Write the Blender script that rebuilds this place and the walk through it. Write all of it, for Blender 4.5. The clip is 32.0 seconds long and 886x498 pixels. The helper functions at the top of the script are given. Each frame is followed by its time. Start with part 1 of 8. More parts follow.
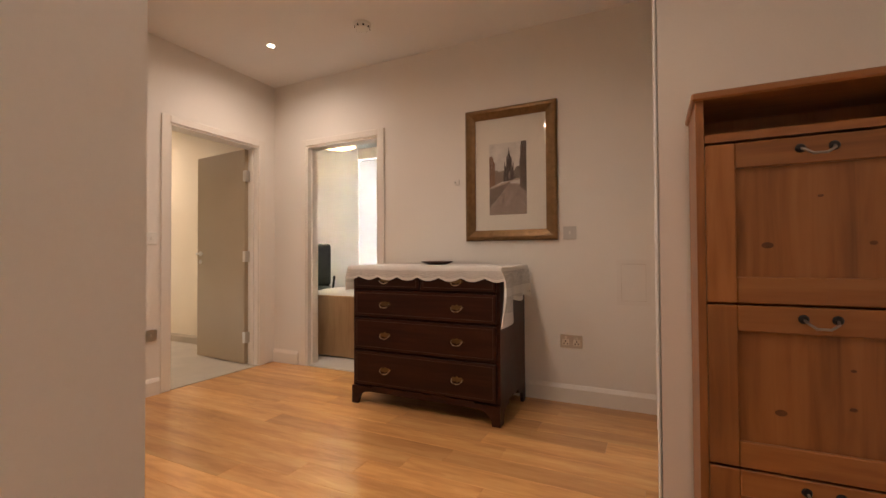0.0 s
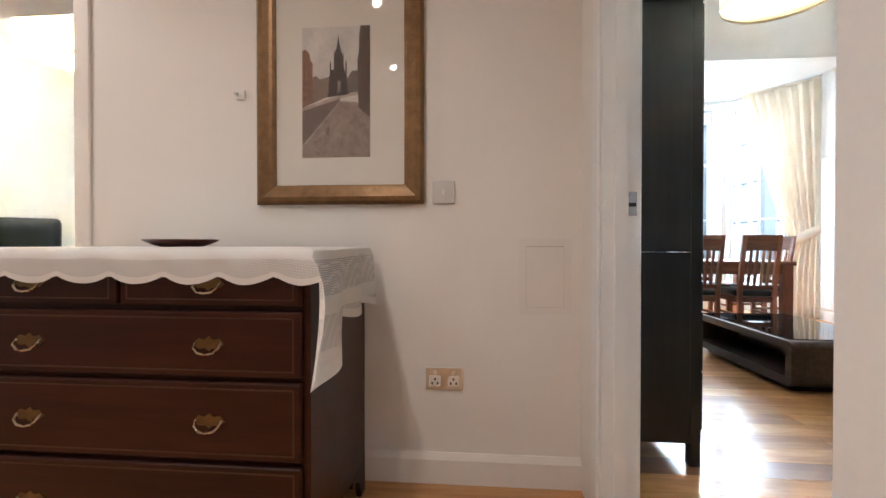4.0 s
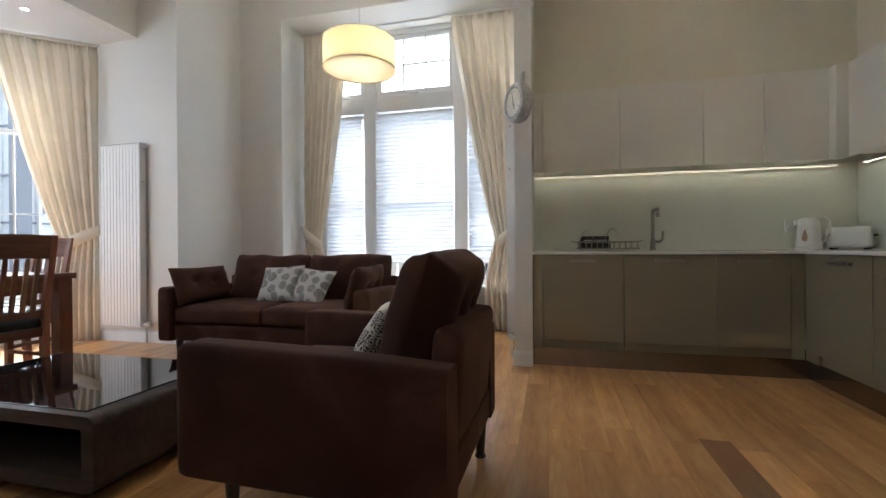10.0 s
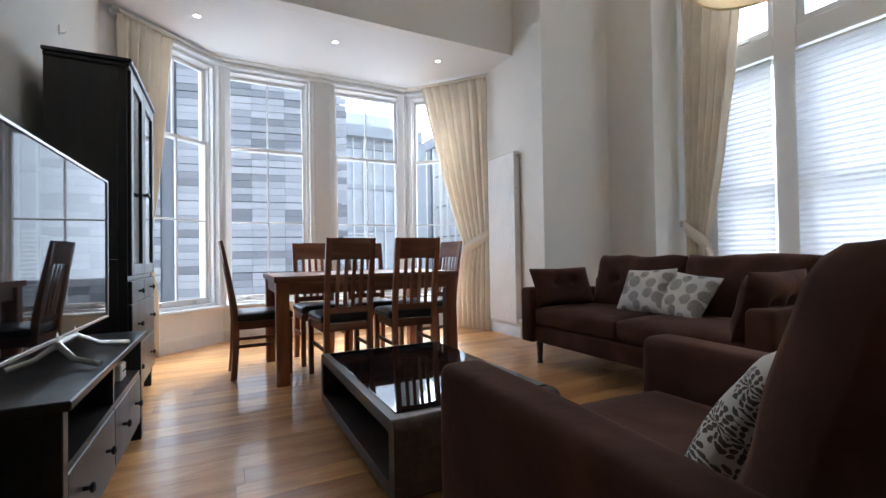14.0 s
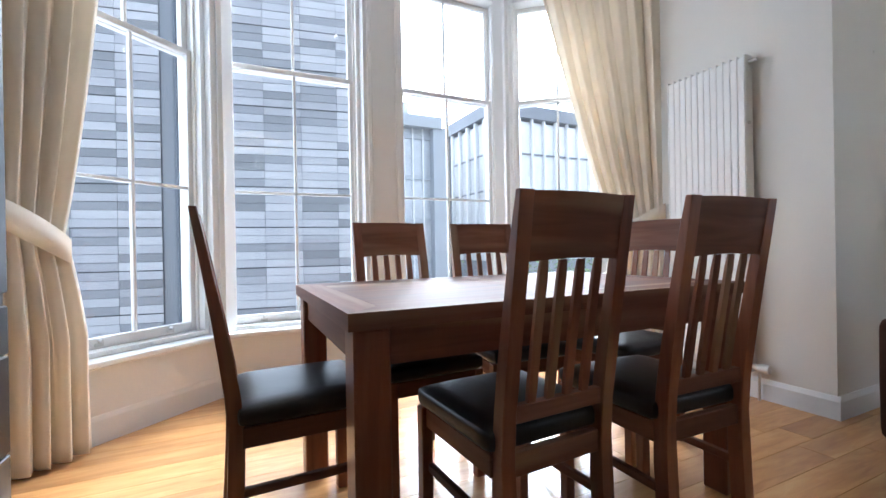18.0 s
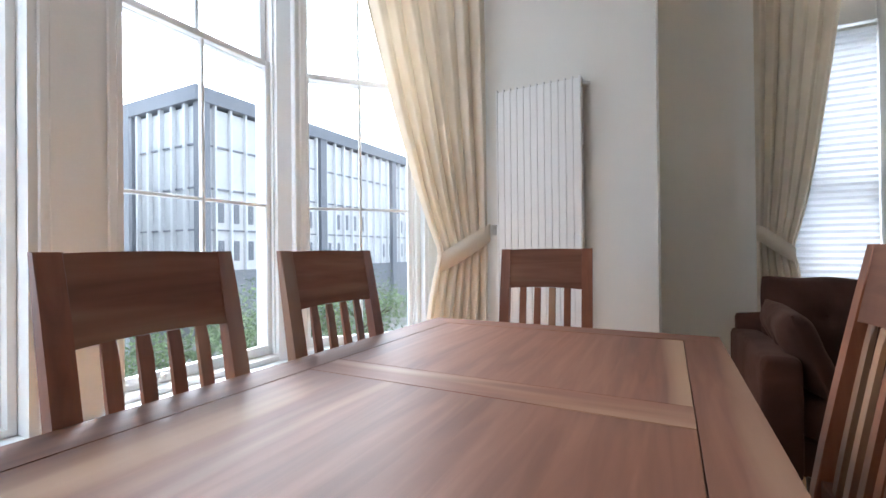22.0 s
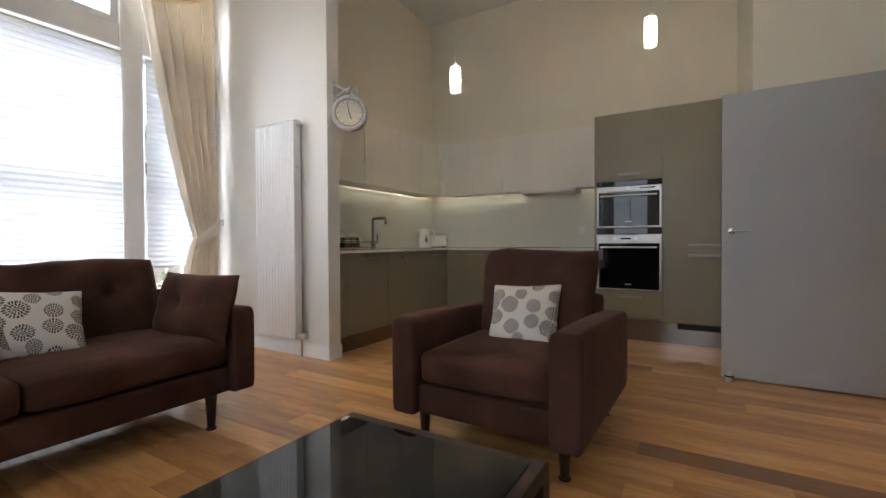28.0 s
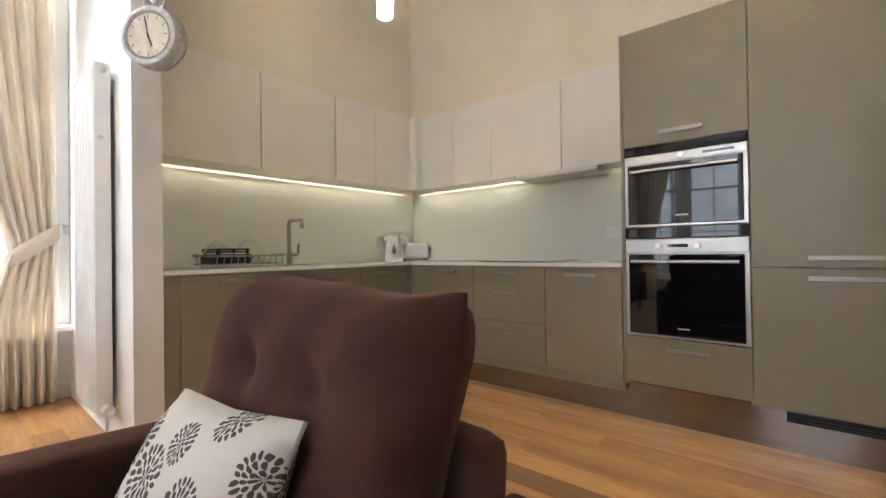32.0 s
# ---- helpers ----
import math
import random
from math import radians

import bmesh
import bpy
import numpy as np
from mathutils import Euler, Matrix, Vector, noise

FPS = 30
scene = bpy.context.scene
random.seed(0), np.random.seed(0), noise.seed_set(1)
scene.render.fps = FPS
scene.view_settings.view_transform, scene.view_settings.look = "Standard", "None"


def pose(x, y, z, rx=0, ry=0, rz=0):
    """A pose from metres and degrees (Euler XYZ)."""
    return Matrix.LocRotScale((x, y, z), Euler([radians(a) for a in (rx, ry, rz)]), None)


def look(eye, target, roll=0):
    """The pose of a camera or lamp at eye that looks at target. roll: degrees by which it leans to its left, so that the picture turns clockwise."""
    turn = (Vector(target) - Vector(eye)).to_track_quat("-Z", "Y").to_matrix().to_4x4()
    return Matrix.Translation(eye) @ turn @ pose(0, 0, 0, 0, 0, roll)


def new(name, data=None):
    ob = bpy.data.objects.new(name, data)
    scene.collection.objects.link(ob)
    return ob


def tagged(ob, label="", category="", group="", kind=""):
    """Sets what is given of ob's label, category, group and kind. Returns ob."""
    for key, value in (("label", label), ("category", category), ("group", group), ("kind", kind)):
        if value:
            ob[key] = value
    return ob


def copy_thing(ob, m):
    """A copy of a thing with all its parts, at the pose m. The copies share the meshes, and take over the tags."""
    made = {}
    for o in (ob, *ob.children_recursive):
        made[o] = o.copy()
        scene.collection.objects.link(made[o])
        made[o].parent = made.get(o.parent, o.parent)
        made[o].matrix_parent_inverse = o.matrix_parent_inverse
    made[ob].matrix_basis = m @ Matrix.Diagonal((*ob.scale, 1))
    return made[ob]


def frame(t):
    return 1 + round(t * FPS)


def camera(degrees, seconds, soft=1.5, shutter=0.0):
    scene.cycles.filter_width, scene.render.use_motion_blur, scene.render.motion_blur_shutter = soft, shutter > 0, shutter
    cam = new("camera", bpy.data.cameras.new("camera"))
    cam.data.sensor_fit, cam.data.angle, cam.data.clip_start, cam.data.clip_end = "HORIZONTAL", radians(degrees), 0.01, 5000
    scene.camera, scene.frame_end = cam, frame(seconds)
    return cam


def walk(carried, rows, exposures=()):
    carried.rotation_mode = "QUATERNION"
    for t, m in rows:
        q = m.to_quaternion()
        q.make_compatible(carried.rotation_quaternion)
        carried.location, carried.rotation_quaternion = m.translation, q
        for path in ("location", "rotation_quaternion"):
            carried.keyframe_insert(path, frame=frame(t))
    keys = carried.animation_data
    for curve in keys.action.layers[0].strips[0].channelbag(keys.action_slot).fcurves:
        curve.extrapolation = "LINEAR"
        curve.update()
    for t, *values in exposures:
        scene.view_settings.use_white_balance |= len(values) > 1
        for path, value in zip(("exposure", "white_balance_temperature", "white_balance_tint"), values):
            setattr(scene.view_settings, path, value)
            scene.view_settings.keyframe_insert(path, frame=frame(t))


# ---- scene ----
cam = camera(91.3, 32.0)
PATH = [
    (0, (0.19, 0.224, 0.998), (-0.685, 2.022, 1.032), -0.3),
    (0.5, (0.161, 0.37, 1.003), (-0.947, 2.034, 1.045), -0.3),
    (1, (0.124, 0.489, 1.023), (-1.139, 2.039, 1.07), -0.2),
    (1.5, (0.067, 0.592, 1.017), (-1.291, 2.06, 1.065), 0.0),
    (2, (0.005, 0.71, 0.99), (-1.369, 2.162, 1.035), -0.0),
    (2.5, (-0.04, 0.883, 0.951), (-1.316, 2.423, 0.992), -0.1),
    (4.5, (-0.195, 1.76, 0.944), (0.11, 3.736, 0.918), 0.1),
    (5, (-0.145, 1.94, 0.94), (0.601, 3.795, 0.916), 0.0),
    (5.5, (-0.086, 2.116, 0.953), (1.079, 3.742, 0.925), 0.2),
    (6, (0.035, 2.278, 0.94), (1.537, 3.598, 0.907), 0.4),
    (6.5, (0.17, 2.466, 0.924), (1.924, 3.427, 0.9), 0.7),
    (7, (0.271, 2.605, 0.947), (2.141, 3.312, 0.928), 0.7),
    (7.5, (0.311, 2.715, 0.965), (2.245, 3.222, 0.957), 0.7),
    (8, (0.349, 2.764, 0.96), (2.313, 3.142, 0.961), 0.6),
    (8.5, (0.376, 2.793, 0.955), (2.348, 3.125, 0.961), 0.4),
    (9, (0.386, 2.812, 0.954), (2.364, 3.111, 0.96), 0.1),
    (9.5, (0.429, 2.818, 0.943), (2.405, 3.127, 0.943), -0.0),
    (10, (0.548, 2.832, 0.944), (2.49, 3.31, 0.939), -0.4),
    (10.5, (0.664, 2.841, 0.957), (2.521, 3.585, 0.946), -0.7),
    (11, (0.809, 2.856, 0.962), (2.535, 3.866, 0.956), -0.80),
    (11.5, (0.909, 2.858, 0.929), (2.467, 4.112, 0.948), -1.11),
    (12, (1.030, 2.800, 0.930), (2.387, 4.270, 0.962), -1.1),
    (12.5, (1.096, 2.826, 0.944), (2.280, 4.438, 0.982), -1.1),
    (13, (1.160, 2.838, 0.944), (2.200, 4.546, 0.985), -1.0),
    (13.5, (1.202, 2.892, 0.929), (2.155, 4.650, 0.970), -1.0),
    (14, (1.250, 3.026, 0.912), (2.154, 4.810, 0.941), -0.9),
    (14.5, (1.262, 3.262, 0.917), (2.147, 5.056, 0.938), -0.7),
    (16.5, (1.336, 4.461, 0.916), (2.180, 6.274, 0.923), -1.1),
    (17, (1.366, 4.764, 0.914), (2.198, 6.582, 0.919), -1.1),
    (18, (1.340, 5.303, 0.923), (2.200, 7.109, 0.918), -1.0),
    (19, (1.346, 5.797, 0.982), (2.309, 7.550, 0.992), -1.2),
    (20, (1.383, 6.143, 1.068), (2.443, 7.839, 1.072), -1.1),
    (20.5, (1.415, 6.250, 1.105), (2.520, 7.917, 1.100), -1.1),
    (21, (1.476, 6.335, 1.103), (2.722, 7.900, 1.106), -1.0),
    (21.5, (1.506, 6.420, 1.072), (3.040, 7.704, 1.090), -1.0),
    (22, (1.520, 6.400, 1.042), (3.295, 7.325, 1.052), -0.6),
    (22.5, (1.505, 6.345, 1.012), (3.424, 6.893, 1.016), -0.1),
    (23, (1.490, 6.284, 0.985), (3.482, 6.472, 0.981), 0.2),
    (23.5, (1.487, 6.235, 0.956), (3.482, 6.117, 0.954), 0.2),
    (24, (1.496, 6.189, 0.934), (3.464, 5.822, 0.934), 0.0),
    (24.5, (1.478, 6.150, 0.908), (3.371, 5.508, 0.912), 0.0),
    (25, (1.456, 6.111, 0.889), (3.252, 5.233, 0.900), -0.2),
    (25.5, (1.408, 6.092, 0.872), (3.074, 5.000, 0.880), -0.2),
    (26, (1.376, 6.062, 0.862), (2.949, 4.826, 0.868), -0.2),
    (26.5, (1.352, 6.035, 0.870), (2.765, 4.617, 0.868), -0.2),
    (28.5, (1.39, 5.476, 0.992), (2.383, 3.74, 0.963), -0.3),
    (29, (1.359, 5.181, 0.975), (2.376, 3.459, 0.965), -0.2),
    (29.5, (1.329, 4.877, 0.948), (2.379, 3.175, 0.958), -0.2),
    (30, (1.374, 4.643, 0.981), (2.434, 2.947, 0.981), -0.4),
    (30.5, (1.419, 4.402, 1.002), (2.512, 2.727, 0.997), -0.6),
    (31, (1.415, 4.162, 0.994), (2.583, 2.539, 0.995), -0.6),
    (31.5, (1.425, 3.939, 0.975), (2.665, 2.37, 0.99), -0.7),
    (32, (1.465, 3.736, 0.99), (2.765, 2.216, 1.004), -0.8),
]
SKY = 0.15
# seconds, stops, kelvin and tint of the camera's automatic picture
EXPOSURES = [(0.0, 3.28, 6450, 10), (1.0, 3.45, 6000, 8), (2.5, 3.48, 5700, 5), (4.5, 3.88, 5100, 1), (6.0, 3.62, 5150, 2), (7.5, 3.18, 5400, 6), (9.0, 2.8, 5500, 6), (11.0, 2.62, 5500, 6),
             (12.5, 2.5, 5400, 7), (14.0, 2.46, 5400, 7), (17.0, 2.54, 5350, 6), (20.0, 2.54, 5350, 7), (22.0, 2.45, 5450, 6), (23.5, 2.38, 5600, 6), (24.3, 2.36, 5900, 7), (25.0, 2.36, 6050, 10),
             (26.5, 2.36, 6100, 10), (28.5, 2.82, 5850, 9), (30.0, 3.28, 5850, 9), (32.0, 3.68, 5850, 9)]
walk(cam, [(t, look(eye, target, roll)) for t, eye, target, roll in PATH], EXPOSURES)

# ---- world and light ----
world = bpy.data.worlds.new("overcast_sky")
scene.world = world
world.use_nodes = True
wn = world.node_tree
sky = wn.nodes.new("ShaderNodeTexSky")
sky.sky_type, sky.sun_disc = "NISHITA", False
sky.sun_elevation, sky.sun_rotation = radians(44), radians(37)
sky.air_density, sky.dust_density, sky.ozone_density = 1.0, 6.0, 1.0
soft_white = wn.nodes.new("ShaderNodeHueSaturation")
soft_white.inputs["Saturation"].default_value = 0.25
wn.links.new(sky.outputs[0], soft_white.inputs["Color"])
wn.links.new(soft_white.outputs[0], wn.nodes["Background"].inputs[0])
wn.nodes["Background"].inputs[1].default_value = SKY


def lamp(name, kind, m, energy, colour, **settings):
    data = bpy.data.lights.new(name, kind)
    data.energy, data.color = energy, colour
    for key, value in settings.items():
        if key == "size":
            if kind == "AREA":
                data.shape, data.size, data.size_y = "RECTANGLE", value[0], value[1]
            else:
                data.shadow_soft_size = value
        elif key == "spot":
            data.spot_size, data.spot_blend = radians(value), 1.0
        elif key == "angle":
            data.angle = radians(value)
    ob = new(name, data)
    ob.matrix_world = m
    return ob


WARM = (1.0, 0.78, 0.635)
SOFT = (1.0, 0.87, 0.71)
lamp("sun", "SUN", pose(0, 0, 30, -46, 0, -37), 0.35, (0.93, 0.97, 1.0), angle=30)

# ---- materials ----
MATS = {}


def nodes_of(name):
    m = bpy.data.materials.new(name)
    m.use_nodes = True
    return m, m.node_tree.nodes, m.node_tree.links, m.node_tree.nodes["Principled BSDF"]


def ramp(n, stops):
    r = n.new("ShaderNodeValToRGB")
    el = r.color_ramp.elements
    while len(el) < len(stops):
        el.new(0.5)
    for e, (p, c) in zip(el, stops):
        e.position, e.color = p, (*c, 1)
    return r


def coords(n, l, scale=(1, 1, 1), shift=False):
    tc = n.new("ShaderNodeTexCoord")
    mp = n.new("ShaderNodeMapping")
    mp.inputs["Scale"].default_value = scale
    l.new(tc.outputs["Object"], mp.inputs["Vector"])
    if shift:
        info = n.new("ShaderNodeNewGeometry" if shift == "island" else "ShaderNodeObjectInfo")
        mul = n.new("ShaderNodeVectorMath")
        mul.operation = "SCALE"
        mul.inputs[0].default_value = (17.0, 9.0, 5.0)
        l.new(info.outputs["Random Per Island" if shift == "island" else "Random"], mul.inputs["Scale"])
        l.new(mul.outputs[0], mp.inputs["Location"])
    return mp


def noise_at(n, l, vec, scale, detail=4.0, rough=0.55):
    t = n.new("ShaderNodeTexNoise")
    t.inputs["Scale"].default_value, t.inputs["Detail"].default_value = scale, detail
    t.inputs["Roughness"].default_value = rough
    l.new(vec.outputs[0], t.inputs["Vector"])
    return t


def plain(name, colour, rough=0.5, metal=0.0, vary=0.06, scale=6.0, fine=80.0, bump=0.05, sheen=0.0, coat=0.0, emit=None, spec=0.5):
    """Painted, metal or cloth surface: colour that drifts at two scales, with a fine relief."""
    if name in MATS:
        return MATS[name]
    m, n, l, p = nodes_of(name)
    vec = coords(n, l)
    big, small = noise_at(n, l, vec, scale), noise_at(n, l, vec, fine, 2.0)
    lo = tuple(max(0, c * (1 - vary)) for c in colour)
    hi = tuple(min(1, c * (1 + vary)) for c in colour)
    r = ramp(n, [(0.3, lo), (0.7, hi)])
    mix = n.new("ShaderNodeMath")
    mix.operation = "MULTIPLY_ADD"
    mix.inputs[1].default_value, mix.inputs[2].default_value = 0.35, 0.0
    l.new(small.outputs["Fac"], mix.inputs[0])
    add = n.new("ShaderNodeMath")
    add.operation = "MULTIPLY_ADD"
    add.inputs[1].default_value = 0.65
    l.new(big.outputs["Fac"], add.inputs[0])
    l.new(mix.outputs[0], add.inputs[2])
    l.new(add.outputs[0], r.inputs[0])
    l.new(r.outputs[0], p.inputs["Base Color"])
    mr = n.new("ShaderNodeMapRange")
    drift = min(0.08, rough * 0.35)
    mr.inputs["To Min"].default_value, mr.inputs["To Max"].default_value = rough - drift, min(1, rough + drift)
    l.new(big.outputs["Fac"], mr.inputs["Value"])
    l.new(mr.outputs[0], p.inputs["Roughness"])
    p.inputs["Metallic"].default_value = metal
    p.inputs["Specular IOR Level"].default_value = spec
    if sheen:
        p.inputs["Sheen Weight"].default_value = sheen
        p.inputs["Sheen Roughness"].default_value = 0.4
        p.inputs["Sheen Tint"].default_value = (1.0, 0.82, 0.75, 1)
    if coat:
        p.inputs["Coat Weight"].default_value, p.inputs["Coat Roughness"].default_value = coat, 0.12
    if bump:
        b = n.new("ShaderNodeBump")
        b.inputs["Strength"].default_value, b.inputs["Distance"].default_value = bump, 0.004
        l.new(small.outputs["Fac"], b.inputs["Height"])
        l.new(b.outputs[0], p.inputs["Normal"])
    if emit:
        p.inputs["Emission Color"].default_value, p.inputs["Emission Strength"].default_value = (*emit[0], 1), emit[1]
    MATS[name] = m
    return m


def wood(name, dark, mid, light, along=0, rough=0.4, coat=0.0, island=False, spread=0.35, scale=1.0, bump=0.08, coat_rough=0.15, spec=0.5, streak=0.55, sap=None, figure=0.0):
    """Wood with grain along one axis; every board has a tone of its own."""
    if name in MATS:
        return MATS[name]
    m, n, l, p = nodes_of(name)
    st = [7.0 * scale] * 3
    st[along] = streak * scale
    vec = coords(n, l, tuple(st), shift="island" if island else True)
    warp = noise_at(n, l, vec, 1.3, 3.0)
    grain = n.new("ShaderNodeTexNoise")
    grain.inputs["Scale"].default_value, grain.inputs["Detail"].default_value = 5.0, 8.0
    grain.inputs["Distortion"].default_value = 0.8
    l.new(vec.outputs[0], grain.inputs["Vector"])
    r = ramp(n, [(0.28, dark), (0.5, mid), (0.74, light)])
    mix = n.new("ShaderNodeMath")
    mix.operation = "MULTIPLY_ADD"
    mix.inputs[1].default_value = 0.5
    l.new(grain.outputs["Fac"], mix.inputs[0])
    half = n.new("ShaderNodeMath")
    half.operation = "MULTIPLY"
    half.inputs[1].default_value = 0.5
    l.new(warp.outputs["Fac"], half.inputs[0])
    l.new(half.outputs[0], mix.inputs[2])
    shade = mix.outputs[0]
    if figure:
        # arched growth rings that wander along the board
        st = [5.0] * 3
        st[along] = 0.8
        arch = n.new("ShaderNodeTexWave")
        arch.wave_type, arch.bands_direction, arch.wave_profile = "BANDS", "XYZ"[1 if along != 1 else 0], "SIN"
        arch.inputs["Scale"].default_value, arch.inputs["Distortion"].default_value = 0.45, 7.0
        arch.inputs["Detail"].default_value, arch.inputs["Detail Scale"].default_value = 2.0, 0.7
        l.new(coords(n, l, tuple(st), shift="island" if island else True).outputs[0], arch.inputs["Vector"])
        rings = n.new("ShaderNodeMath")
        rings.operation = "MULTIPLY_ADD"
        rings.inputs[1].default_value = -figure
        l.new(arch.outputs["Fac"], rings.inputs[0])
        l.new(mix.outputs[0], rings.inputs[2])
        lift = n.new("ShaderNodeMath")
        lift.operation = "ADD"
        lift.inputs[1].default_value = figure * 0.5
        l.new(rings.outputs[0], lift.inputs[0])
        shade = lift.outputs[0]
    l.new(shade, r.inputs[0])
    if island:
        src = n.new("ShaderNodeNewGeometry").outputs["Random Per Island"]
    else:
        src = n.new("ShaderNodeObjectInfo").outputs["Random"]
    tone = ramp(n, [(0.0, (1 - spread * 1.4, 1 - spread * 1.55, 1 - spread * 1.8)), (0.14, (1 - spread, 1 - spread * 1.1, 1 - spread * 1.25)), (0.22, (0.89, 0.88, 0.86)), (0.75, (1.05, 1.05, 1.03)), (1.0, (1.2, 1.21, 1.2))])
    l.new(src, tone.inputs[0])
    mul = n.new("ShaderNodeMix")
    mul.data_type, mul.blend_type = "RGBA", "MULTIPLY"
    mul.inputs[0].default_value = 1.0
    if sap:
        # pale sapwood that runs with the grain
        bands = noise_at(n, l, vec, 0.8, 3.0, 0.45)
        where = n.new("ShaderNodeMapRange")
        where.inputs["From Min"].default_value, where.inputs["From Max"].default_value = 0.58, 0.70
        l.new(bands.outputs["Fac"], where.inputs["Value"])
        pale = n.new("ShaderNodeMix")
        pale.data_type = "RGBA"
        pale.inputs[7].default_value = (*sap, 1)
        l.new(where.outputs[0], pale.inputs[0])
        l.new(r.outputs[0], pale.inputs[6])
        l.new(pale.outputs[2], mul.inputs[6])
    else:
        l.new(r.outputs[0], mul.inputs[6])
    l.new(tone.outputs[0], mul.inputs[7])
    l.new(mul.outputs[2], p.inputs["Base Color"])
    mr = n.new("ShaderNodeMapRange")
    mr.inputs["To Min"].default_value, mr.inputs["To Max"].default_value = rough - 0.08, rough + 0.1
    l.new(warp.outputs["Fac"], mr.inputs["Value"])
    l.new(mr.outputs[0], p.inputs["Roughness"])
    p.inputs["Specular IOR Level"].default_value = spec
    if coat:
        p.inputs["Coat Weight"].default_value, p.inputs["Coat Roughness"].default_value = coat, coat_rough
    b = n.new("ShaderNodeBump")
    b.inputs["Strength"].default_value, b.inputs["Distance"].default_value = bump, 0.003
    l.new(grain.outputs["Fac"], b.inputs["Height"])
    l.new(b.outputs[0], p.inputs["Normal"])
    MATS[name] = m
    return m


def clear_glass(name, tint=(1, 1, 1)):
    """Thin window glass: see-through, with a reflection that grows at grazing angles."""
    m = bpy.data.materials.new(name)
    m.use_nodes = True
    n, l = m.node_tree.nodes, m.node_tree.links
    n.remove(n["Principled BSDF"])
    t, g, f, x = n.new("ShaderNodeBsdfTransparent"), n.new("ShaderNodeBsdfGlossy"), n.new("ShaderNodeLayerWeight"), n.new("ShaderNodeMixShader")
    t.inputs[0].default_value = (*tint, 1)
    g.inputs["Roughness"].default_value = 0.01
    f.inputs["Blend"].default_value = 0.5
    power, gain = n.new("ShaderNodeMath"), n.new("ShaderNodeMath")
    power.operation, gain.operation = "POWER", "MULTIPLY_ADD"
    power.inputs[1].default_value = 5.0
    gain.inputs[1].default_value, gain.inputs[2].default_value = 0.8, 0.03
    l.new(f.outputs["Facing"], power.inputs[0])
    l.new(power.outputs[0], gain.inputs[0])
    l.new(gain.outputs[0], x.inputs[0])
    l.new(t.outputs[0], x.inputs[1])
    l.new(g.outputs[0], x.inputs[2])
    l.new(x.outputs[0], n["Material Output"].inputs[0])
    MATS[name] = m
    return m


def cloth(name, colour, through_part=0.4, weave=220.0, vary=0.05, holes=0.0):
    """Cloth that lets part of the light through."""
    m = bpy.data.materials.new(name)
    m.use_nodes = True
    n, l = m.node_tree.nodes, m.node_tree.links
    p = n["Principled BSDF"]
    vec = coords(n, l)
    big, small = noise_at(n, l, vec, 3.0), noise_at(n, l, vec, weave, 2.0)
    r = ramp(n, [(0.3, tuple(c * (1 - vary) for c in colour)), (0.7, tuple(min(1, c * (1 + vary)) for c in colour))])
    l.new(big.outputs["Fac"], r.inputs[0])
    l.new(r.outputs[0], p.inputs["Base Color"])
    p.inputs["Roughness"].default_value = 0.85
    p.inputs["Specular IOR Level"].default_value = 0.2
    b = n.new("ShaderNodeBump")
    b.inputs["Strength"].default_value, b.inputs["Distance"].default_value = 0.15, 0.002
    l.new(small.outputs["Fac"], b.inputs["Height"])
    l.new(b.outputs[0], p.inputs["Normal"])
    t, x = n.new("ShaderNodeBsdfTranslucent"), n.new("ShaderNodeMixShader")
    l.new(r.outputs[0], t.inputs[0])
    x.inputs[0].default_value = through_part
    l.new(p.outputs[0], x.inputs[1])
    l.new(t.outputs[0], x.inputs[2])
    out = x
    if holes:
        # ladder-stitch holes, in bands
        turned = n.new("ShaderNodeMapping")
        turned.inputs["Rotation"].default_value = (radians(90), 0, radians(38))
        l.new(vec.outputs[0], turned.inputs["Vector"])
        grid = n.new("ShaderNodeTexBrick")
        grid.inputs["Scale"].default_value, grid.inputs["Mortar Size"].default_value = 52.0, 0.05
        grid.inputs["Color1"].default_value = grid.inputs["Color2"].default_value = (1, 1, 1, 1)
        grid.inputs["Mortar"].default_value = (0, 0, 0, 1)
        l.new(turned.outputs[0], grid.inputs["Vector"])
        band = n.new("ShaderNodeTexWave")
        band.bands_direction, band.wave_profile = "Z", "SIN"
        band.inputs["Scale"].default_value, band.inputs["Distortion"].default_value = 2.1, 0.8
        l.new(vec.outputs[0], band.inputs["Vector"])
        open_part = n.new("ShaderNodeMath")
        open_part.operation = "GREATER_THAN"
        open_part.inputs[1].default_value = 0.25
        l.new(band.outputs["Fac"], open_part.inputs[0])
        both = n.new("ShaderNodeMath")
        both.operation = "MULTIPLY"
        l.new(grid.outputs["Color"], both.inputs[0])
        l.new(open_part.outputs[0], both.inputs[1])
        cut = n.new("ShaderNodeMath")
        cut.operation = "MULTIPLY_ADD"
        cut.inputs[1].default_value, cut.inputs[2].default_value = holes, 0.08
        l.new(both.outputs[0], cut.inputs[0])
        tr, y = n.new("ShaderNodeBsdfTransparent"), n.new("ShaderNodeMixShader")
        l.new(cut.outputs[0], y.inputs[0])
        l.new(x.outputs[0], y.inputs[1])
        l.new(tr.outputs[0], y.inputs[2])
        out = y
    l.new(out.outputs[0], n["Material Output"].inputs[0])
    MATS[name] = m
    return m


def glow(name, colour, strength, base=(0.9, 0.85, 0.75)):
    return plain(name, base, 0.6, vary=0.03, emit=(colour, strength))


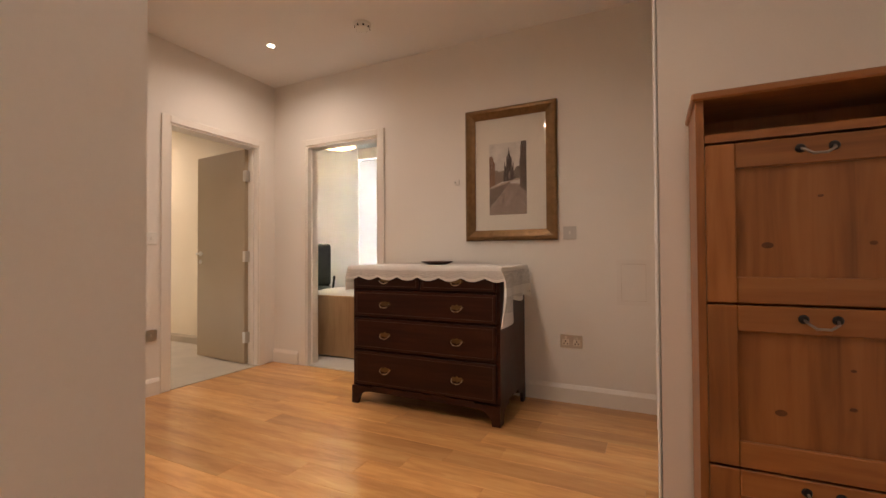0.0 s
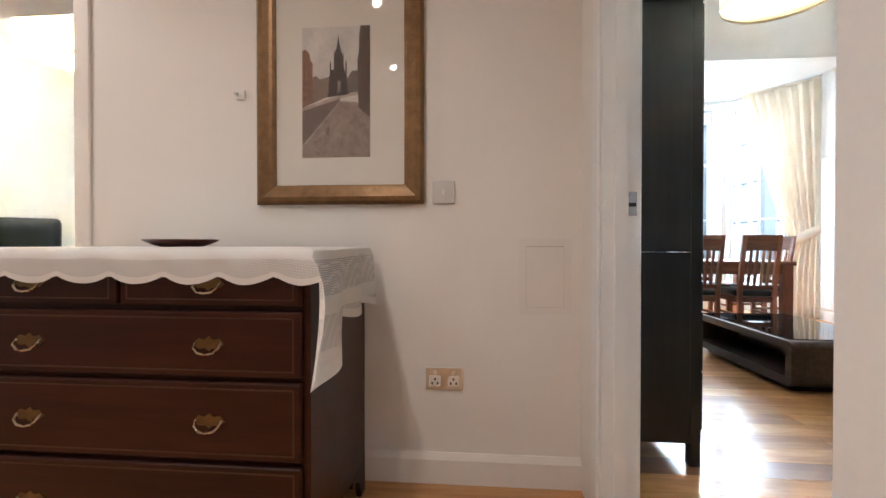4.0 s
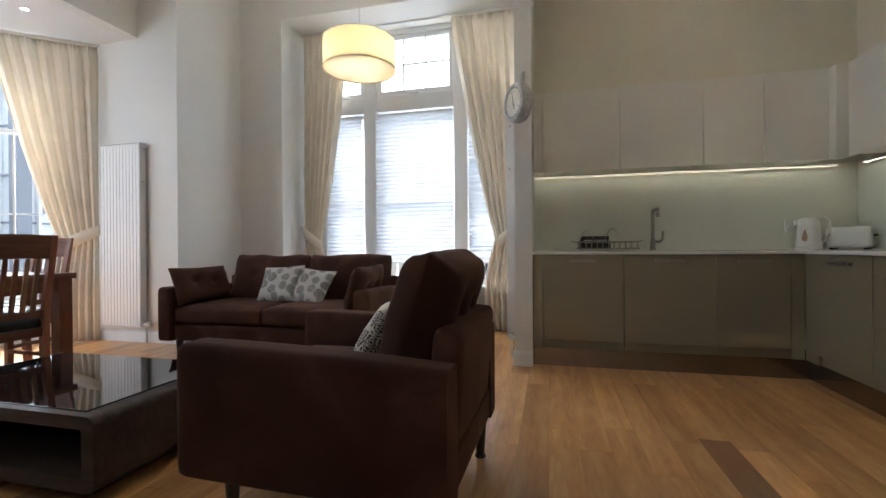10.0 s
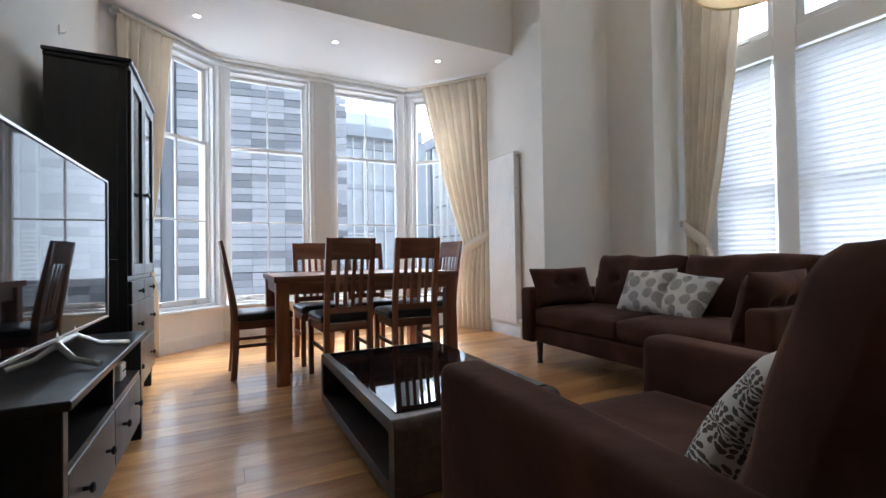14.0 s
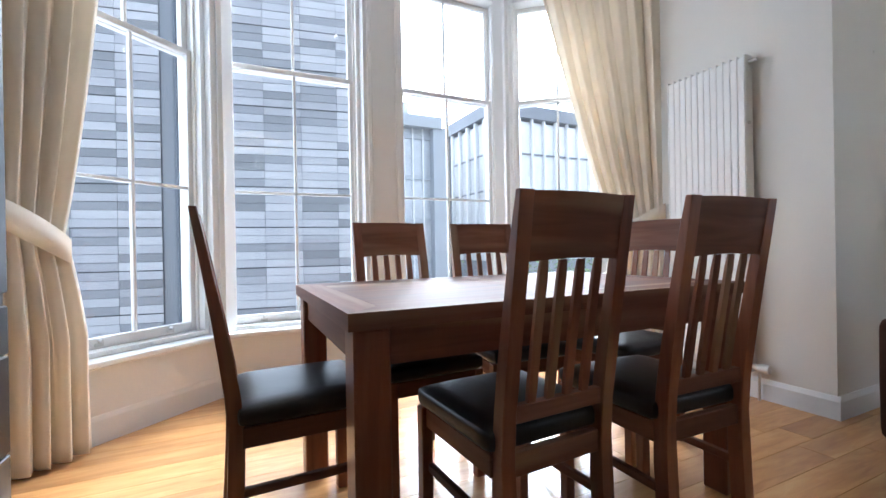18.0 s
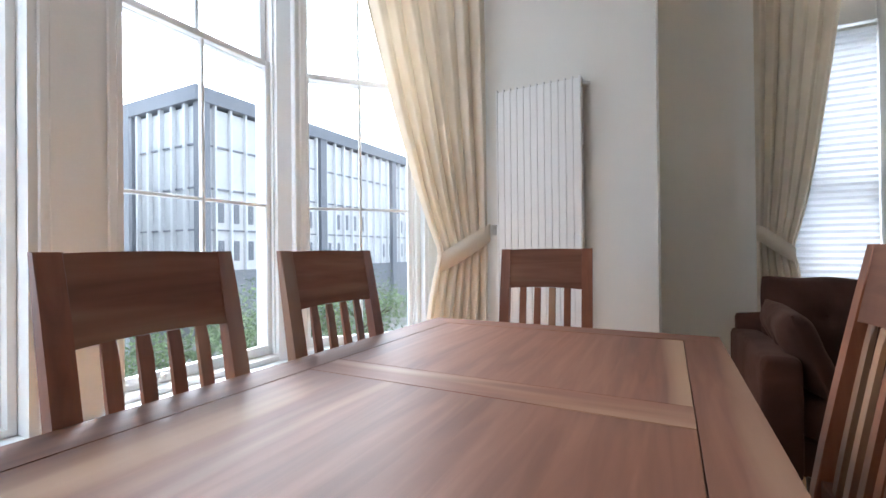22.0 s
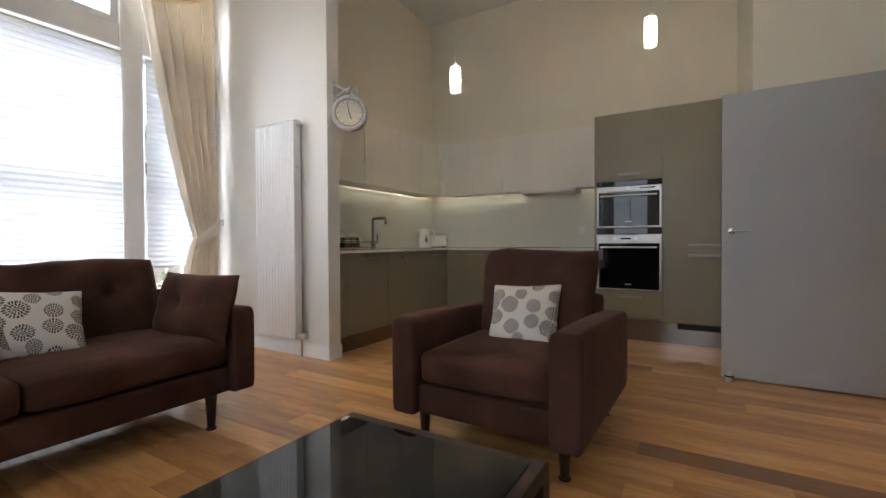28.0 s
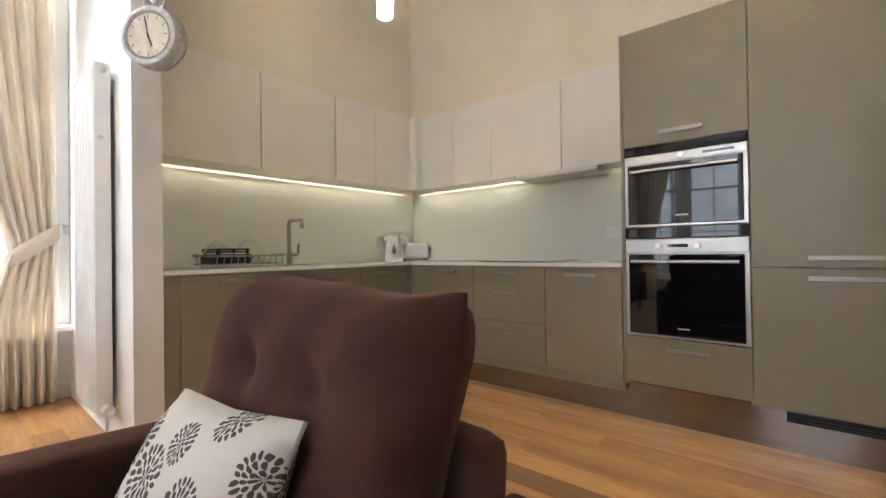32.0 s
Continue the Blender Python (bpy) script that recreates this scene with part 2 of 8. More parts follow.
def lampshade(name, colour, through_part):
    return cloth(name, colour, through_part, 300.0, 0.03)


def flower_cloth(name):
    """White pillow cloth printed with brown-grey dahlia heads."""
    m, n, l, p = nodes_of(name)
    vec = coords(n, l, (1, 1, 1))

    def math_node(op, a, b=None):
        k = n.new("ShaderNodeMath")
        k.operation = op
        for i, v in enumerate((a, b)):
            if v is None:
                continue
            if isinstance(v, (int, float)):
                k.inputs[i].default_value = v
            else:
                l.new(v, k.inputs[i])
        return k.outputs[0]

    part_xyz, flat = n.new("ShaderNodeSeparateXYZ"), n.new("ShaderNodeCombineXYZ")
    l.new(vec.outputs[0], part_xyz.inputs[0])
    waver = noise_at(n, l, vec, 38.0, 2.0)
    shake = math_node("MULTIPLY", math_node("SUBTRACT", waver.outputs["Fac"], 0.5), 0.014)
    l.new(math_node("ADD", part_xyz.outputs["X"], shake), flat.inputs["X"])
    l.new(math_node("SUBTRACT", part_xyz.outputs["Z"], shake), flat.inputs["Y"])
    vor = n.new("ShaderNodeTexVoronoi")
    vor.voronoi_dimensions = "2D"
    vor.inputs["Scale"].default_value, vor.inputs["Randomness"].default_value = 10.4, 0.8
    l.new(flat.outputs[0], vor.inputs["Vector"])
    sub = n.new("ShaderNodeVectorMath")
    sub.operation = "SUBTRACT"
    l.new(flat.outputs[0], sub.inputs[0])
    l.new(vor.outputs["Position"], sub.inputs[1])
    xy = n.new("ShaderNodeSeparateXYZ")
    l.new(sub.outputs[0], xy.inputs[0])
    angle = math_node("ARCTAN2", xy.outputs["Y"], xy.outputs["X"])
    tint = n.new("ShaderNodeSeparateColor")
    l.new(vor.outputs["Color"], tint.inputs[0])
    radius = math_node("ADD", math_node("MULTIPLY", tint.outputs[0], 0.22), 0.31)
    reach = math_node("MULTIPLY", math_node("DIVIDE", vor.outputs["Distance"], radius), 3.0)
    ring, along = math_node("FLOOR", reach), math_node("FRACT", reach)
    count = math_node("ADD", math_node("MULTIPLY", ring, 6.0), 7.0)
    turn = math_node("ADD", math_node("MULTIPLY", math_node("MULTIPLY", angle, 1 / (2 * math.pi)), count), math_node("MULTIPLY", ring, 0.37))
    across = math_node("ABSOLUTE", math_node("SUBTRACT", math_node("FRACT", turn), 0.5))
    lengthwise = math_node("ABSOLUTE", math_node("SUBTRACT", along, 0.5))
    petal = math_node("LESS_THAN", math_node("ADD", math_node("POWER", math_node("DIVIDE", across, 0.35), 2.0), math_node("POWER", math_node("DIVIDE", lengthwise, 0.50), 2.0)), 1.0)
    shape = math_node("MULTIPLY", petal, math_node("LESS_THAN", reach, 3.0))
    r = ramp(n, [(0.0, (0.68, 0.645, 0.59)), (1.0, (0.092, 0.070, 0.060))])
    l.new(shape, r.inputs[0])
    l.new(r.outputs[0], p.inputs["Base Color"])
    p.inputs["Roughness"].default_value = 0.85
    weave = noise_at(n, l, vec, 260.0, 2.0)
    b = n.new("ShaderNodeBump")
    b.inputs["Strength"].default_value, b.inputs["Distance"].default_value = 0.2, 0.002
    l.new(weave.outputs["Fac"], b.inputs["Height"])
    l.new(b.outputs[0], p.inputs["Normal"])
    MATS[name] = m
    return m


def suede(name, dark, mid, light):
    """Brushed suede: patches where the nap lies another way, soft creases and a fine pile."""
    m, n, l, p = nodes_of(name)
    vec = coords(n, l, shift=True)
    patch = n.new("ShaderNodeTexNoise")
    patch.inputs["Scale"].default_value, patch.inputs["Detail"].default_value, patch.inputs["Distortion"].default_value = 2.6, 4.0, 0.6
    l.new(vec.outputs[0], patch.inputs["Vector"])
    crease, pile = noise_at(n, l, vec, 11.0, 3.0), noise_at(n, l, vec, 420.0, 2.0)
    r = ramp(n, [(0.3, dark), (0.52, mid), (0.72, light)])
    l.new(patch.outputs["Fac"], r.inputs[0])
    l.new(r.outputs[0], p.inputs["Base Color"])
    p.inputs["Roughness"].default_value = 0.92
    p.inputs["Specular IOR Level"].default_value = 0.10
    p.inputs["Sheen Weight"].default_value, p.inputs["Sheen Roughness"].default_value = 0.16, 0.35
    p.inputs["Sheen Tint"].default_value = (1.0, 0.62, 0.45, 1)
    soft, fine = n.new("ShaderNodeBump"), n.new("ShaderNodeBump")
    soft.inputs["Strength"].default_value, soft.inputs["Distance"].default_value = 0.35, 0.012
    fine.inputs["Strength"].default_value, fine.inputs["Distance"].default_value = 0.12, 0.004
    l.new(crease.outputs["Fac"], soft.inputs["Height"])
    l.new(pile.outputs["Fac"], fine.inputs["Height"])
    l.new(soft.outputs[0], fine.inputs["Normal"])
    l.new(fine.outputs[0], p.inputs["Normal"])
    MATS[name] = m
    return m


WALL = plain("cream_wall_paint", (0.81, 0.79, 0.745), 0.62, vary=0.025, scale=1.2, fine=140.0, bump=0.05)
HALLWALL = plain("warm_hall_wall_paint", (0.81, 0.775, 0.72), 0.6, vary=0.025, scale=1.2, fine=140.0, bump=0.05)
KITWALL = plain("kitchen_wall_paint", (0.78, 0.72, 0.58), 0.62, vary=0.025, scale=1.2, fine=140.0, bump=0.05)
CEIL = plain("white_ceiling_paint", (0.83, 0.82, 0.80), 0.7, vary=0.02, scale=0.8, fine=120.0, bump=0.03)
TRIM = plain("white_satin_trim_paint", (0.81, 0.815, 0.81), 0.38, vary=0.03, scale=4.0, fine=90.0, bump=0.04)
HALLTRIM = plain("warm_white_trim_paint", (0.81, 0.765, 0.70), 0.45, vary=0.03, scale=4.0, fine=90.0, bump=0.04)
SASH = plain("white_window_gloss_paint", (0.82, 0.81, 0.79), 0.32, vary=0.03, scale=5.0, fine=120.0, bump=0.05)
GREYDOOR = plain("grey_door_laminate", (0.445, 0.45, 0.44), 0.42, vary=0.025, scale=2.0, fine=200.0, bump=0.02)
SATIN = plain("dull_satin_steel", (0.36, 0.335, 0.30), 0.42, 1.0, vary=0.05, scale=5.0, fine=300.0, bump=0.0)
CHROME = plain("brushed_steel", (0.66, 0.645, 0.62), 0.33, 1.0, vary=0.03, scale=3.0, fine=300.0, bump=0.0)
POLISHED = plain("polished_steel", (0.70, 0.695, 0.68), 0.14, 1.0, vary=0.03, scale=3.0, fine=300.0, bump=0.0)
BRASS = plain("aged_brass", (0.20, 0.135, 0.065), 0.42, 1.0, vary=0.2, scale=30.0, fine=200.0, bump=0.08)
BLACKMETAL = plain("black_metal", (0.018, 0.018, 0.019), 0.38, 0.3, vary=0.1, scale=20.0, bump=0.03)
GLASS = clear_glass("window_glass")
OAK_TONES = (0.455, 0.211, 0.065), (0.625, 0.325, 0.119), (0.75, 0.455, 0.198)
OAK = wood("oak_floor_board", *OAK_TONES, 0, 0.34, 0.48, spread=0.18, bump=0.03, coat_rough=0.15, spec=0.25, streak=1.1, figure=0.10)
OAK_DARK = wood("brown_oak_floor_board", (0.24, 0.105, 0.034), (0.31, 0.145, 0.050), (0.37, 0.185, 0.070), 0, 0.34, 0.5, spread=0.1, bump=0.04, coat_rough=0.24)
OAK_REST = wood("oak_floor_board_rest", *OAK_TONES, 0, 0.34, 0.48, island=True, spread=0.18, bump=0.03, coat_rough=0.15, spec=0.25, streak=1.1, figure=0.10)
SHEESHAM = wood("reddish_brown_hardwood", (0.108, 0.042, 0.024), (0.182, 0.077, 0.045), (0.26, 0.122, 0.075), 0, 0.50, 0.0, spread=0.14, spec=0.24, sap=(0.36, 0.225, 0.14))
SHEESHAM_Z = wood("reddish_brown_hardwood_upright", (0.135, 0.041, 0.019), (0.245, 0.084, 0.040), (0.335, 0.130, 0.064), 2, 0.36, 0.25, spread=0.16, sap=(0.34, 0.19, 0.105))
SHEESHAM_Y = wood("reddish_brown_hardwood_cross", (0.108, 0.042, 0.024), (0.182, 0.077, 0.045), (0.26, 0.122, 0.075), 1, 0.50, 0.0, spread=0.14, spec=0.24, sap=(0.36, 0.225, 0.14))
MAHOGANY = wood("dark_mahogany", (0.010, 0.0026, 0.0015), (0.028, 0.0072, 0.0036), (0.055, 0.0155, 0.0072), 0, 0.36, 0.05, spread=0.12, spec=0.24)
PINE = wood("stained_pine", (0.16, 0.057, 0.016), (0.305, 0.122, 0.036), (0.395, 0.175, 0.060), 0, 0.38, 0.2, spread=0.1)
PINE_Z = wood("stained_pine_upright", (0.16, 0.057, 0.016), (0.305, 0.122, 0.036), (0.395, 0.175, 0.060), 2, 0.38, 0.2, spread=0.1)
PALEWOOD = wood("pale_birch", (0.42, 0.33, 0.2), (0.55, 0.45, 0.3), (0.64, 0.55, 0.4), 0, 0.5, spread=0.08)
BEDWOOD = wood("light_oak_veneer", (0.30, 0.18, 0.09), (0.42, 0.27, 0.14), (0.5, 0.34, 0.2), 2, 0.45, spread=0.08)
BLACKWOOD = wood("black_brown_stained_wood", (0.008, 0.0068, 0.0064), (0.015, 0.013, 0.0125), (0.023, 0.020, 0.019), 2, 0.32, 0.0, spread=0.1, spec=0.45)
DARKLEG = wood("dark_turned_leg_wood", (0.014, 0.007, 0.005), (0.03, 0.014, 0.009), (0.05, 0.024, 0.016), 2, 0.35, 0.2, spread=0.1)
WENGE = wood("wenge_veneer", (0.030, 0.019, 0.014), (0.062, 0.042, 0.032), (0.105, 0.074, 0.058), 1, 0.45, 0.0, spread=0.1, spec=0.3)
SUEDE = suede("brown_suede", (0.050, 0.0232, 0.0163), (0.078, 0.0368, 0.0258), (0.124, 0.060, 0.0435))
LEATHER = plain("black_leather", (0.012, 0.0125, 0.014), 0.34, vary=0.2, scale=9.0, fine=160.0, bump=0.18)
CURTAIN = cloth("beige_curtain_cloth", (0.94, 0.865, 0.745), 0.28, 260.0)
BLIND = cloth("white_pleated_blind_cloth", (0.86, 0.87, 0.90), 0.215, 300.0, 0.02)
LACE = cloth("white_lace", (0.92, 0.90, 0.86), 0.2, 300.0, 0.04, holes=0.30)
LACE_HEM = cloth("white_lace_hem", (0.88, 0.86, 0.82), 0.25, 300.0, 0.03)
FLOWERS = flower_cloth("white_cloth_with_brown_flower_print")
RADIATOR = plain("white_radiator_enamel", (0.86, 0.855, 0.84), 0.33, vary=0.02, scale=6.0, bump=0.02)
BASEDOOR = plain("olive_grey_satin_lacquer", (0.255, 0.225, 0.15), 0.38, vary=0.03, scale=2.0, fine=250.0, bump=0.015)
WALLDOOR = plain("pale_stone_lacquer", (0.80, 0.765, 0.68), 0.42, vary=0.02, scale=2.0, fine=250.0, bump=0.01)
PLINTH = plain("brushed_plinth", (0.30, 0.28, 0.25), 0.20, 0.95, vary=0.08, scale=8.0, fine=260.0, bump=0.02)
WORKTOP = plain("white_stone_worktop", (0.80, 0.79, 0.75), 0.22, vary=0.03, scale=30.0, fine=240.0, bump=0.01)
SPLASH = plain("pale_green_back_painted_glass", (0.71, 0.72, 0.625), 0.2, vary=0.01, scale=1.0, bump=0.0, spec=0.35)
BLACKGLASS = plain("black_glass", (0.006, 0.006, 0.007), 0.03, vary=0.1, scale=2.0, bump=0.0)
SCREEN = plain("black_screen", (0.006, 0.007, 0.008), 0.025, vary=0.1, scale=2.0, bump=0.0, spec=0.32)
WHITEPLASTIC = plain("white_plastic", (0.78, 0.765, 0.72), 0.3, vary=0.02, scale=8.0, bump=0.02)
# near-black that stands in for shade in uncut holes, slots and hidden backs
HOLESHADE = plain("opening_shade", (0.012, 0.012, 0.012), 0.7, vary=0.2)
CARPET = plain("beige_carpet", (0.50, 0.45, 0.37), 0.95, vary=0.1, scale=5.0, fine=500.0, bump=0.4)
GILT = plain("bronze_gilt_frame", (0.20, 0.115, 0.048), 0.36, 0.65, vary=0.3, scale=25.0, fine=160.0, bump=0.1)
BED = plain("white_bed_linen", (0.78, 0.77, 0.75), 0.9, vary=0.04, scale=8.0, fine=300.0, bump=0.15)

# ---- building blocks ----
def world_of(ob):
    m = ob.matrix_basis.copy()
    if ob.parent:
        m = world_of(ob.parent) @ ob.matrix_parent_inverse @ m
    return m


def thing(name, label, category, loc=(0, 0, 0), rz=0.0, group="", kind=""):
    ob = new(name)
    ob.empty_display_size = 0.1
    ob.matrix_basis = pose(*loc, 0, 0, rz)
    return tagged(ob, label, category, group, kind)


def part(name, bm, material, parent=None, label="", placed=False, smooth=False):
    """Links a bmesh as one mesh object; placed: its corners are given in world metres."""
    me = bpy.data.meshes.new(name)
    bmesh.ops.recalc_face_normals(bm, faces=bm.faces)
    if smooth:
        for f in bm.faces:
            f.smooth = True
    bm.to_mesh(me)
    bm.free()
    me.materials.append(material)
    if smooth:
        me.set_sharp_from_angle(angle=radians(42))
    ob = new(name, me)
    if parent:
        ob.parent = parent
        if placed:
            ob.matrix_parent_inverse = world_of(parent).inverted()
    if label:
        ob["label"] = label
    return ob


def setting(name, bm, material, label, category, smooth=False):
    return tagged(part(name, bm, material, None, "", False, smooth), label, category, "", "structure")


def box(bm, x0, x1, y0, y1, z0, z1, bevel=0.0, m=None, seg=1):
    vs = [bm.verts.new((x, y, z)) for x in (x0, x1) for y in (y0, y1) for z in (z0, z1)]
    fs = [bm.faces.new([vs[i] for i in q]) for q in ((0, 1, 3, 2), (4, 6, 7, 5), (0, 4, 5, 1), (2, 3, 7, 6), (0, 2, 6, 4), (1, 5, 7, 3))]
    made = vs
    if bevel:
        edges = list({e for f in fs for e in f.edges})
        r = bmesh.ops.bevel(bm, geom=edges, offset=bevel, segments=seg, affect="EDGES", profile=0.5)
        made = list({v for f in r["faces"] for v in f.verts} | {v for v in vs if v.is_valid})
    if m:
        bmesh.ops.transform(bm, matrix=m, verts=made)
    return bm


def B(x0, x1, y0, y1, z0, z1, bevel=0.0, m=None, seg=1):
    return box(bmesh.new(), min(x0, x1), max(x0, x1), min(y0, y1), max(y0, y1), min(z0, z1), max(z0, z1), bevel, m, seg)


def lathe(profile, n=24, m=None, bm=None):
    """A turned body: profile of (radius, z) from below upwards."""
    bm = bm or bmesh.new()
    rings, made = [], []
    for r, z in profile:
        if r < 1e-5:
            v = bm.verts.new((0, 0, z))
            rings.append([v] * n)
            made.append(v)
        else:
            ring = [bm.verts.new((r * math.cos(2 * math.pi * k / n), r * math.sin(2 * math.pi * k / n), z)) for k in range(n)]
            rings.append(ring)
            made += ring
    for a, b in zip(rings, rings[1:]):
        for k in range(n):
            q = [a[k], a[(k + 1) % n], b[(k + 1) % n], b[k]]
            q = list(dict.fromkeys(q))
            if len(q) > 2:
                bm.faces.new(q)
    if m:
        bmesh.ops.transform(bm, matrix=m, verts=made)
    return bm


def tube(points, radius, n=8, bm=None, closed=False):
    """A round bar along a line of points."""
    bm = bm or bmesh.new()
    pts = [Vector(p) for p in points]
    rings = []
    for i, p in enumerate(pts):
        a = pts[i - 1] if i or closed else p
        b = pts[(i + 1) % len(pts)] if i < len(pts) - 1 or closed else p
        d = (b - a).normalized()
        up = Vector((0, 0, 1)) if abs(d.z) < 0.9 else Vector((1, 0, 0))
        s = d.cross(up).normalized()
        u = s.cross(d)
        rings.append([bm.verts.new(p + radius * (math.cos(2 * math.pi * k / n) * s + math.sin(2 * math.pi * k / n) * u)) for k in range(n)])
    pairs = list(zip(rings, rings[1:])) + ([(rings[-1], rings[0])] if closed else [])
    for a, b in pairs:
        for k in range(n):
            bm.faces.new((a[k], a[(k + 1) % n], b[(k + 1) % n], b[k]))
    if not closed:
        bm.faces.new(rings[0])
        bm.faces.new(rings[-1])
    return bm


def soft_box(size, r, n=8, bulge=(0, 0, 0), wobble=0.0, m=None, bm=None, seed=0.0):
    """An upholstered block: rounded edges, faces that swell, and a slight unevenness."""
    bm = bm or bmesh.new()
    verts = {}

    def vert(i, j, k):
        key = (i, j, k)
        if key not in verts:
            u = [2 * a / n - 1 for a in key]
            out = []
            u2 = [math.copysign(abs(t) ** 0.7, t) for t in u]
            h = [s / 2 for s in size]
            p = [t * a for t, a in zip(u2, h)]
            inner = [max(-(a - r), min(a - r, q)) for a, q in zip(h, p)]
            d = Vector([q - c for q, c in zip(p, inner)])
            q = Vector(inner) + (d.normalized() * r if d.length > 1e-6 else d)
            for ax in range(3):
                o = [t for b, t in enumerate(u) if b != ax]
                q[ax] += math.copysign(bulge[ax], u[ax]) * (1 - o[0] ** 2) * (1 - o[1] ** 2) * (abs(u[ax]) ** 2)
            if wobble:
                q += wobble * noise.noise_vector(q * 4.0 + Vector((seed, seed * 2, 0)))
            verts[key] = bm.verts.new(q)
        return verts[key]

    for ax in range(3):
        for side in (0, n):
            for i in range(n):
                for j in range(n):
                    q = []
                    for a, b in ((i, j), (i + 1, j), (i + 1, j + 1), (i, j + 1)):
                        key = [a, b]
                        key.insert(ax, side)
                        q.append(vert(*key))
                    bm.faces.new(q)
    if m:
        bmesh.ops.transform(bm, matrix=m, verts=list(verts.values()))
    return bm


def pillow(w, h, d, n=14, m=None, tufts=(), seed=0.0, full=4, sink=1.0):
    """A stuffed cushion standing in the x-z plane, thickness along y; tufts: sewn-in buttons (x, z)."""
    bm = bmesh.new()
    sides = []
    for sgn in (-1, 1):
        grid = []
        for i in range(n + 1):
            row = []
            for j in range(n + 1):
                u, v = 2 * i / n - 1, 2 * j / n - 1
                pinch = 1 - 0.06 * (1 - abs(v)) * abs(u) ** 3
                pinch2 = 1 - 0.06 * (1 - abs(u)) * abs(v) ** 3
                x, z = u * w / 2 * pinch, v * h / 2 * pinch2
                if full > 4:
                    x, z = u * w / 2, v * h / 2 * (1 - 0.03 * (1 - abs(u)) * abs(v) ** 3)
                    x, z = x * (1 - 0.025 * (u * v) ** 6), z * (1 - 0.03 * (u * v) ** 6)
                t = d / 2 * (max(0.0, 1 - u ** full) ** 0.6) * (max(0.0, 1 - v ** full) ** 0.6)
                t += 0.012 * noise.noise(Vector((u * 2 + seed, v * 2, sgn + seed))) * (1 - u ** 4) * (1 - v ** 4)
                for tx, tz in tufts:
                    r2 = (x - tx) ** 2 + (z - tz) ** 2
                    t -= sink * (0.05 * math.exp(-r2 / 0.0012) + 0.022 * math.exp(-r2 / 0.008))
                row.append(bm.verts.new((x, sgn * max(t, 0.004 if (abs(u) == 1 or abs(v) == 1) else t), z)))
            grid.append(row)
        sides.append(grid)
        for i in range(n):
            for j in range(n):
                bm.faces.new((grid[i][j], grid[i + 1][j], grid[i + 1][j + 1], grid[i][j + 1]))
    a, b = sides
    rim = [(i, 0) for i in range(n)] + [(n, j) for j in range(n)] + [(i, n) for i in range(n, 0, -1)] + [(0, j) for j in range(n, 0, -1)]
    for k, (i, j) in enumerate(rim):
        i2, j2 = rim[(k + 1) % len(rim)]
        bm.faces.new((a[i][j], a[i2][j2], b[i2][j2], b[i][j]))
    if m:
        bm.transform(m)
    return bm


def wall(bm, axis, t0, t1, a0, a1, z0, z1, holes=()):
    """A wall t0..t1 thick that runs a0..a1 along the other axis, with openings (a, a, z, z) through it."""
    cuts = sorted({a0, a1, *[h for o in holes for h in o[:2]]})
    for p, q in zip(cuts, cuts[1:]):
        mid = (p + q) / 2
        gaps = sorted((o[2], o[3]) for o in holes if o[0] <= mid <= o[1])
        z = z0
        for g0, g1 in gaps + [(z1, z1)]:
            if g0 - z > 1e-6:
                if axis == "x":
                    box(bm, t0, t1, p, q, z, g0)
                else:
                    box(bm, p, q, t0, t1, z, g0)
            z = g1
    bmesh.ops.remove_doubles(bm, verts=bm.verts, dist=1e-5)
    return bm


def prism(points, z0, z1, bm=None):
    bm = bm or bmesh.new()
    lo = [bm.verts.new((x, y, z0)) for x, y in points]
    hi = [bm.verts.new((x, y, z1)) for x, y in points]
    bm.faces.new(lo)
    bm.faces.new(hi)
    for k in range(len(points)):
        j = (k + 1) % len(points)
        bm.faces.new((lo[k], lo[j], hi[j], hi[k]))
    return bm


def frame_bars(bm, x0, x1, z0, z1, y0, y1, w, m=None):
    """Four bars round an opening in the x-z plane."""
    for q in ((x0, x0 + w, z0, z1), (x1 - w, x1, z0, z1), (x0 + w, x1 - w, z0, z0 + w), (x0 + w, x1 - w, z1 - w, z1)):
        box(bm, q[0], q[1], y0, y1, q[2], q[3], 0.0, m)
    return bm


# ---- plan, in metres ----
XW, XE, H = 0.322, 5.05, 4.05        # living room: west face, east face, ceiling
HALL_H = 2.64
PIC_Y = 3.27                        # hall wall with the picture
HALL_X = -3.10                      # hall wall with the cupboard
BAY_F = 8.38
BAY = [(0.37, 7.61), (1.24, BAY_F), (3.44, BAY_F), (4.13, 7.77)]
BAY_Z = 3.12

# ---- large structure ----
bm = wall(bmesh.new(), "x", 0.21, XW, 2.0, 7.75, 0, H, [(2.04, 3.0, 0, 2.05)])
setting("wall_living_west", bm, WALL, "cream painted wall with a doorway to the hall", "wall")
setting("wall_hall_north", wall(bmesh.new(), "y", PIC_Y, 3.40, HALL_X - 0.13, 0.24, 0, 2.8, [(-2.70, -1.89, 0, 2.03)]), HALLWALL, "warm white painted hall wall behind the chest", "wall")
setting("wall_hall_west", wall(bmesh.new(), "x", HALL_X - 0.13, HALL_X, -1.2, PIC_Y, 0, 2.8, [(0.50, 1.91, 0, 2.08), (2.25, 3.09, 0, 2.03)]), HALLWALL, "warm white painted hall wall with cupboard doors", "wall")
setting("wall_hall_corner", B(-0.62, -0.225, -1.2, 0.46, 0, HALL_H), HALLWALL, "plain painted wall end beside the entrance", "wall")
